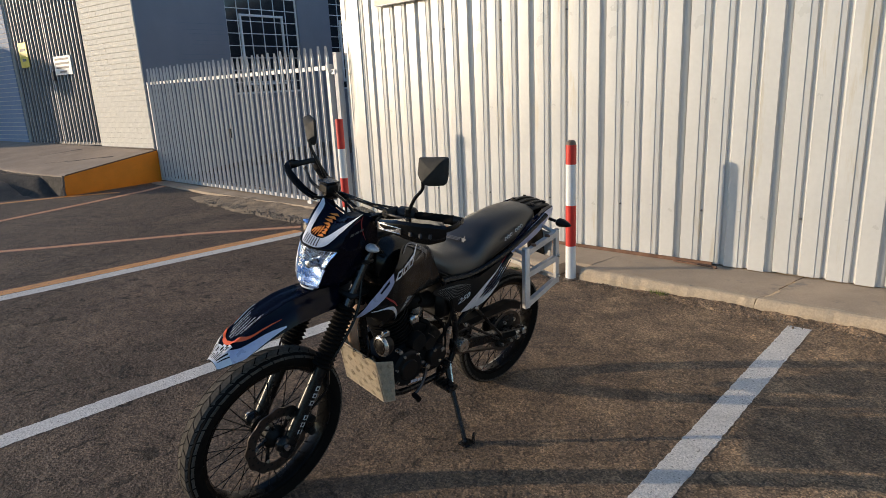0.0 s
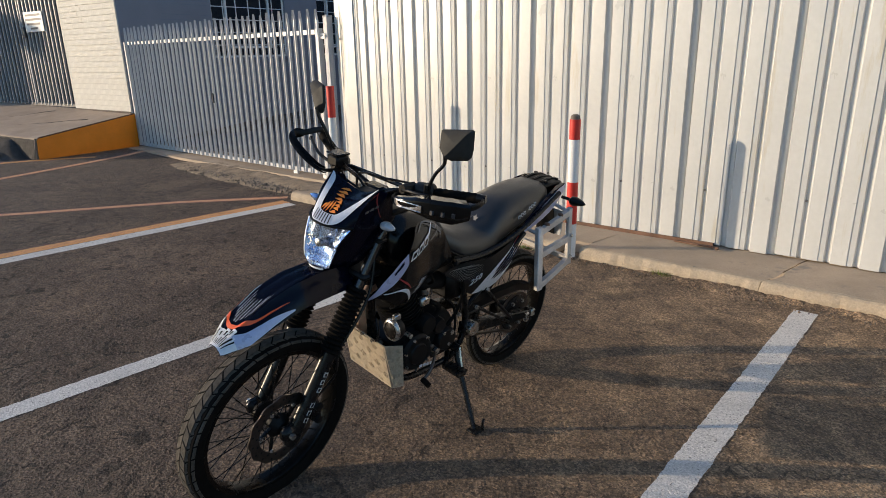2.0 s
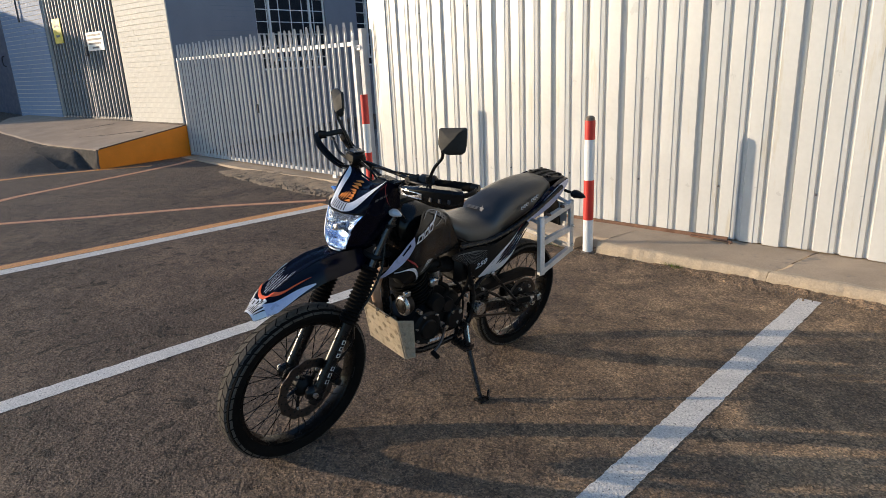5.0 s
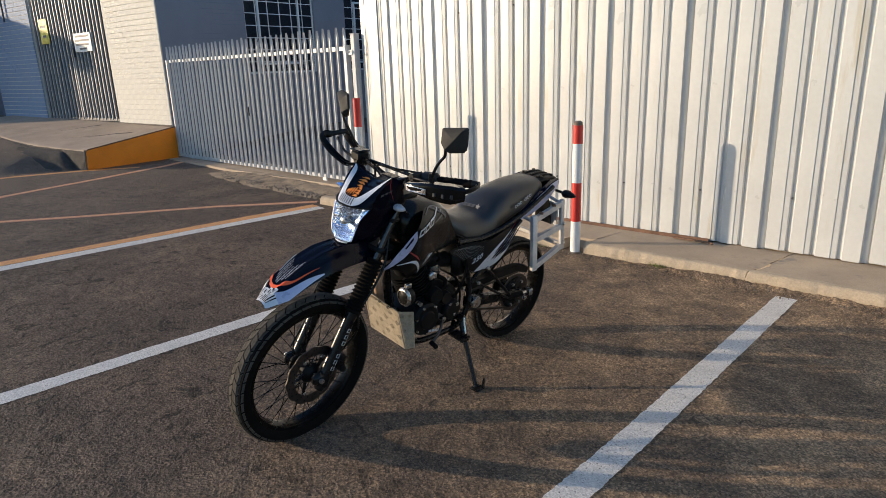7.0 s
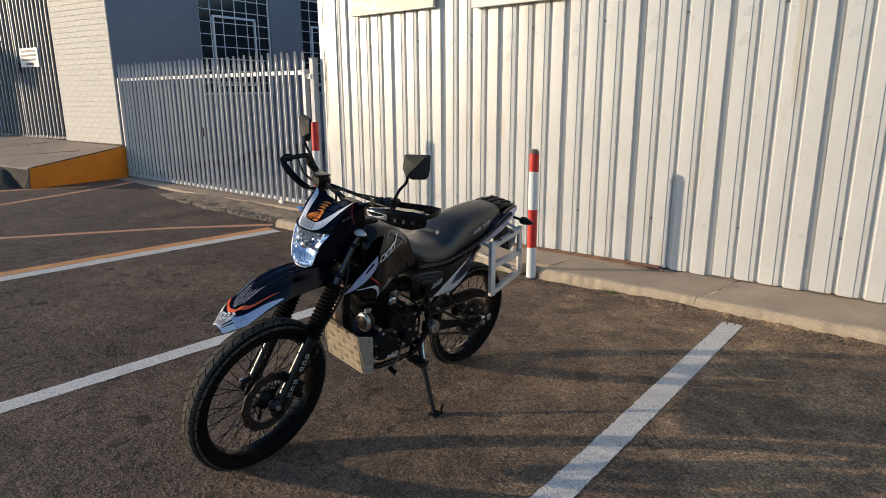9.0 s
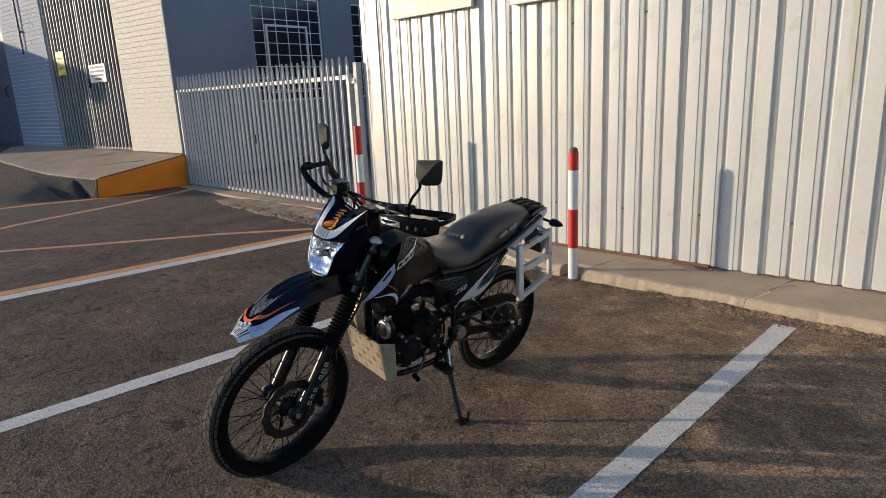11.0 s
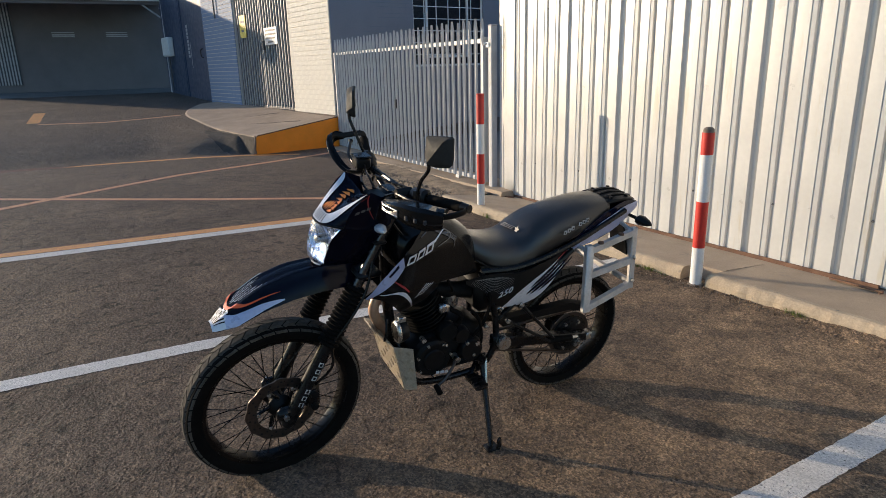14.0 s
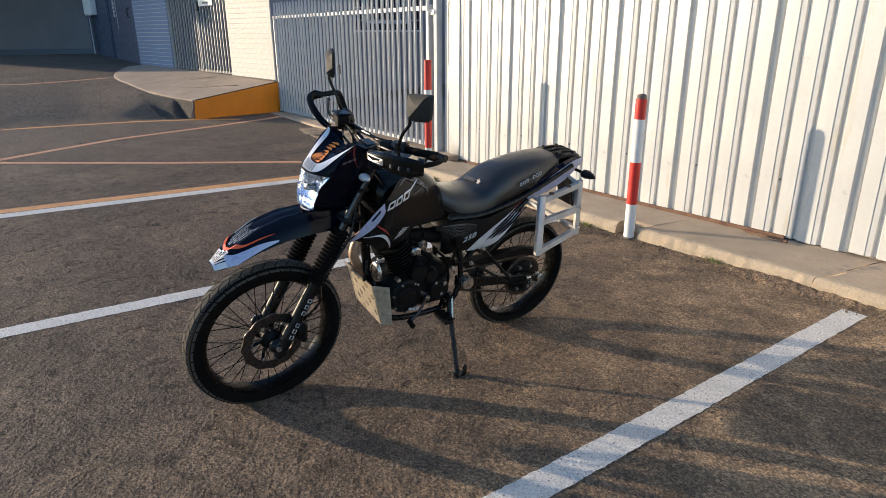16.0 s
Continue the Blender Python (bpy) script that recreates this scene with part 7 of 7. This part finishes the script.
for s in (1, -1):
    pg = bp("foot_peg", box(0.455, 0.505, min(0.14 * s, 0.245 * s), max(0.14 * s, 0.245 * s), 0.272, 0.290, 0.004), M_BLACKSTEEL, None, "serrated black foot peg")
    for k in range(5):
        y = (0.160 + 0.02 * k) * s
        bp("peg_tooth", box(0.453, 0.507, y - 0.004, y + 0.004, 0.288, 0.298, 0.0), M_BLACKSTEEL, pg, "", False)
    bp("peg_arm", tube([(0.43, 0.10 * s, 0.31), (0.48, 0.145 * s, 0.283)], 0.012, 8), M_BLACKSTEEL, pg)
gl_ = bp("gear_lever", tube(smooth_path([(0.545, 0.13, 0.375), (0.58, 0.165, 0.365), (0.62, 0.185, 0.335), (0.662, 0.19, 0.308)]), 0.007, 8), M_DISC, None, "worn dark steel gear lever")
bp("toe_rubber", tube([(0.662, 0.185, 0.308), (0.664, 0.225, 0.300)], 0.012, 10), M_RUBBER, gl_)
bp("lever_boss", lathe([(0, 0.150), (0.014, 0.148), (0.016, 0.11)], 'y', 12, None, (0.548, 0, 0.378)), M_STEEL, gl_)
bp("kick_bracket", box(0.40, 0.56, 0.118, 0.128, 0.335, 0.365, 0.004), M_BLACKSTEEL, fr)


# -- square-tube side racks --
def side_rack(s):
    def lean(bm):
        for v in bm.verts:
            h = v.co.z - 0.533
            v.co = Vector((v.co.x - 0.10 * h, s * (v.co.y - 0.23 * h), v.co.z))
        if s < 0:
            bmesh.ops.reverse_faces(bm, faces=bm.faces)
        return bm
    y0, y1 = 0.205, 0.225
    r = bp("side_rack", lean(box(-0.046, -0.008, y0, y1 + 0.004, 0.520, 0.802, 0.003)), M_RACK, None, "bare square-tube luggage side rack")

    def rail(a, b, h=0.013):
        m = bmesh.new()
        loft([[Vector((p[0], y, p[1] + dz)) for y, dz in ((y0, -h), (y1, -h), (y1, h), (y0, h))] for p in (a, b)], m)
        bp("rail", lean(m), M_RACK, r, "", False)
    rail((-0.046, 0.780), (-0.262, 0.824))
    rail((-0.046, 0.676), (-0.258, 0.704))
    rail((-0.046, 0.538), (-0.262, 0.598))
    bp("rear_post", lean(box(-0.287, -0.258, y0, y1, 0.582, 0.846, 0.003)), M_RACK, r, "", False)
    for z in (0.62, 0.72):
        bp("bolt", lean(lathe([(0, 0.012), (0.008, 0.010), (0.009, 0)], 'y', 8, None, (-0.272, y1, z))), M_STEEL, r)
    for x, z in ((-0.09, 0.796), (-0.20, 0.818)):
        bp("top_bolt", lean(lathe([(0, 0.010), (0.012, 0.008), (0.013, 0.0)], 'z', 10, None, (x, (y0 + y1) / 2, z + 0.004))), M_RUST, r)
    bp("stay", lean(tube([(-0.03, y0, 0.77), (-0.02, 0.13, 0.78)], 0.009, 8)), M_RACK, r)
    bp("stay", lean(tube([(-0.262, y0, 0.83), (-0.262, 0.12, 0.845)], 0.009, 8)), M_RACK, r)
    return r


side_rack(1)
side_rack(-1)
bp("rack_crossbar", box(-0.300, -0.278, -0.20, 0.20, 0.590, 0.612, 0.002), M_RACK, None, "square cross tube behind the wheel", False)


# ---- weeds, litter and debris by the kerb ----
def tuft(x, y, n, h, label):
    """Dry grass: many thin bent blades from one root."""
    rnd = random.Random(int(1000 * (x + 9)))
    bm = bmesh.new()
    for _ in range(n):
        a, r, lean = rnd.uniform(0, 6.28), rnd.uniform(0, 0.055), rnd.uniform(0.1, 0.8)
        p = Vector((x + 1.4 * r * math.cos(a), y + 0.45 * r * math.sin(a), -0.003))
        d = Vector((math.cos(a) * lean, math.sin(a) * lean, 1)).normalized() * h * rnd.uniform(0.4, 1.0)
        w = Vector((-math.sin(a), math.cos(a), 0)) * 0.0022
        q, e = p + d * 0.55, p + d + Vector((math.cos(a), math.sin(a), -0.5)) * h * 0.25 * lean
        vs = [bm.verts.new(v) for v in (p - w, p + w, q + w * 0.8, q - w * 0.8, e)]
        bm.faces.new(vs[:4])
        bm.faces.new((vs[3], vs[2], vs[4]))
    return tagged(part("weed_tuft", bm, M_GRASS), label, "weed", kind="stuff")


for x, n, h in ((-0.29, 80, 0.07), (-0.24, 45, 0.045), (-1.42, 60, 0.05), (-1.55, 40, 0.04), (-1.30, 30, 0.03), (-3.52, 26, 0.09), (0.55, 14, 0.02)):
    tuft(x, kerb_y(x) - 0.028, n, h, "small dry green weed tuft at the foot of the kerb")


def grit(name, x0, x1, n, seed, size, material, label):
    """Loose grit and crumbled asphalt gathered along the kerb."""
    rnd = random.Random(seed)
    bm = bmesh.new()
    for _ in range(n):
        x = rnd.uniform(x0, x1)
        y = kerb_y(x) - 0.02 - abs(rnd.gauss(0, 0.07))
        s = size * rnd.uniform(0.4, 1.3)
        m = Matrix.Translation((x, y, 0.003 + s * 0.2)) @ Euler((rnd.uniform(0, 3), rnd.uniform(0, 3), rnd.uniform(0, 3))).to_matrix().to_4x4() @ Matrix.Diagonal((s, s * 0.8, s * 0.6, 1))
        bmesh.ops.create_icosphere(bm, subdivisions=1, radius=0.5, matrix=m)
    return tagged(part(name, bm, material), label, "grit", kind="stuff")


grit("kerb_grit", -4.0, 3.2, 200, 5, 0.010, M_CONC, "loose pale grit along the kerb")
grit("dark_crumbs", -1.3, 2.4, 260, 12, 0.013, M_DARKCONC, "dark crumbs lying along the kerb")
grit("asphalt_crumbs", -1.2, 2.6, 260, 8, 0.014, M_ASPHALT, "crumbled asphalt along the kerb")
M_DIRT = mat("pale_gravelly_dirt", (0.31, 0.232, 0.155), 0.92, var=0.32, scale=7, fine=0.3, fscale=70, bump=1.0, bscale=38, dist=0.012, wear=(0.13, 0.105, 0.07), wear_at=0.58, wear_scale=9)


def dirt_strip():
    """Gravelly dirt washed up against the gate sill, thinning out over the asphalt."""
    bm = bmesh.new()
    rows = []
    for i in range(81):
        x = -8.0 + 3.55 * i / 80
        out = -0.72 - 0.10 * math.sin((x + 8.0) * 0.9) + 0.07 * noise.noise((x * 2.2, 4, 0)) + 0.03 * noise.noise((x * 9, 4, 0))
        fade = smoothstep((x + 8.0) / 0.9)
        row = []
        for k in range(13):
            q = k / 12
            y = -0.16 + (out + 0.16) * q
            z = -0.004 + fade * ((0.052 - 0.004 * (x + 8)) * (1 - q) ** 0.8 + 0.016 * noise.noise((x * 6, y * 6, 1)) + 0.010 * noise.noise((x * 17, y * 17, 3))) + (0.008 if 0 < k < 12 else -0.01)
            row.append(bm.verts.new((x, y, z)))
        rows.append(row)
    for i in range(80):
        for k in range(12):
            bm.faces.new((rows[i][k], rows[i][k + 1], rows[i + 1][k + 1], rows[i + 1][k]))
    tagged(part("dirt_strip", bm, M_DIRT, smooth=True), "pale gravelly dirt washed against the gate sill", "dirt", kind="stuff")
    rnd = random.Random(31)
    cr = bmesh.new()
    for _ in range(420):
        x = -7.6 + 3.1 * rnd.random() ** 0.8
        y = rnd.gauss(-0.60 + 0.03 * math.sin(x * 3), 0.09)
        s = rnd.uniform(0.012, 0.040)
        bmesh.ops.create_icosphere(cr, subdivisions=1, radius=0.5, matrix=Matrix.Translation((x, y, 0.018)) @ Euler((rnd.uniform(0, 3), rnd.uniform(0, 3), rnd.uniform(0, 3))).to_matrix().to_4x4() @ Matrix.Diagonal((s, s * 0.8, s * 0.6, 1)))
    tagged(part("dirt_clods", cr, M_DARKCONC), "dark crumbled clods lying on the dirt", "clods", kind="stuff")
    for x, y, n, h in ((-7.3, -0.62, 22, 0.035), (-6.4, -0.70, 30, 0.04), (-6.1, -0.66, 20, 0.03), (-5.3, -0.70, 26, 0.035)):
        tuft(x, y, n, h, "low sparse weeds growing in the dirt strip")


dirt_strip()
bar_ = thing("rusty_bar", pose(-0.47, 0.050, wall_foot(-0.35) - 0.010, 0, -1.2, -1), "rusty flat steel bar lying against the wall", "bar")
part("strip", box(0.0, 0.34, -0.012, 0.012, 0.0, 0.012, 0.002), M_RUST, bar_)
part("hook", tube(smooth_path([(0.30, 0.0, 0.006), (0.35, -0.02, 0.006), (0.345, -0.05, 0.006)]), 0.006, 6), M_RUST, bar_)


def fillet(x0, x1, seed):
    """Old asphalt broken up in a ragged, lumpy edge against the kerb."""
    bm, rows = bmesh.new(), []
    k = int((x1 - x0) / 0.012)
    for i in range(k + 1):
        x = x0 + (x1 - x0) * i / k
        end = min(1.0, 4 * i / k, 4 * (k - i) / k)
        big = 0.5 + 0.5 * math.exp(-((x - 0.12) / 0.33) ** 2)
        w = (0.045 + 0.10 * big + 0.06 * noise.noise((x * 4.5, seed, 0)) + 0.025 * noise.noise((x * 19, seed, 2))) * end
        h = (0.008 + 0.026 * big + 0.010 * noise.noise((x * 7, seed, 4))) * end
        row = []
        for q in range(9):
            t = q / 8
            y = kerb_y(x) + 0.01 - (w + 0.01) * t
            z = ground_z(x, y) - 0.003 + h * (1 - t ** 2.5) + 0.011 * end * noise.noise((x * 24, y * 24, seed)) * (1 - t * 0.6) - (0.006 if q == 8 else 0)
            row.append(bm.verts.new((x, y, z)))
        rows.append(row)
    for a, b in zip(rows, rows[1:]):
        for q in range(8):
            bm.faces.new((a[q], a[q + 1], b[q + 1], b[q]))
    bmesh.ops.recalc_face_normals(bm, faces=bm.faces)
    return tagged(part("asphalt_edge", bm, M_ASPHALT), "crumbled asphalt edge against the kerb", "asphalt", kind="structure")


fillet(-0.85, 2.4, 2)

# ---- small pieces of the walls, last ----
brick_pieces(PIER, -1.92, 0.0, 0.60, 3.9, True, M_BRICK)
brick_pieces(BRICK2, -7.73, -5.27, 0.62, 4.3, False, M_SHADEBRICK)
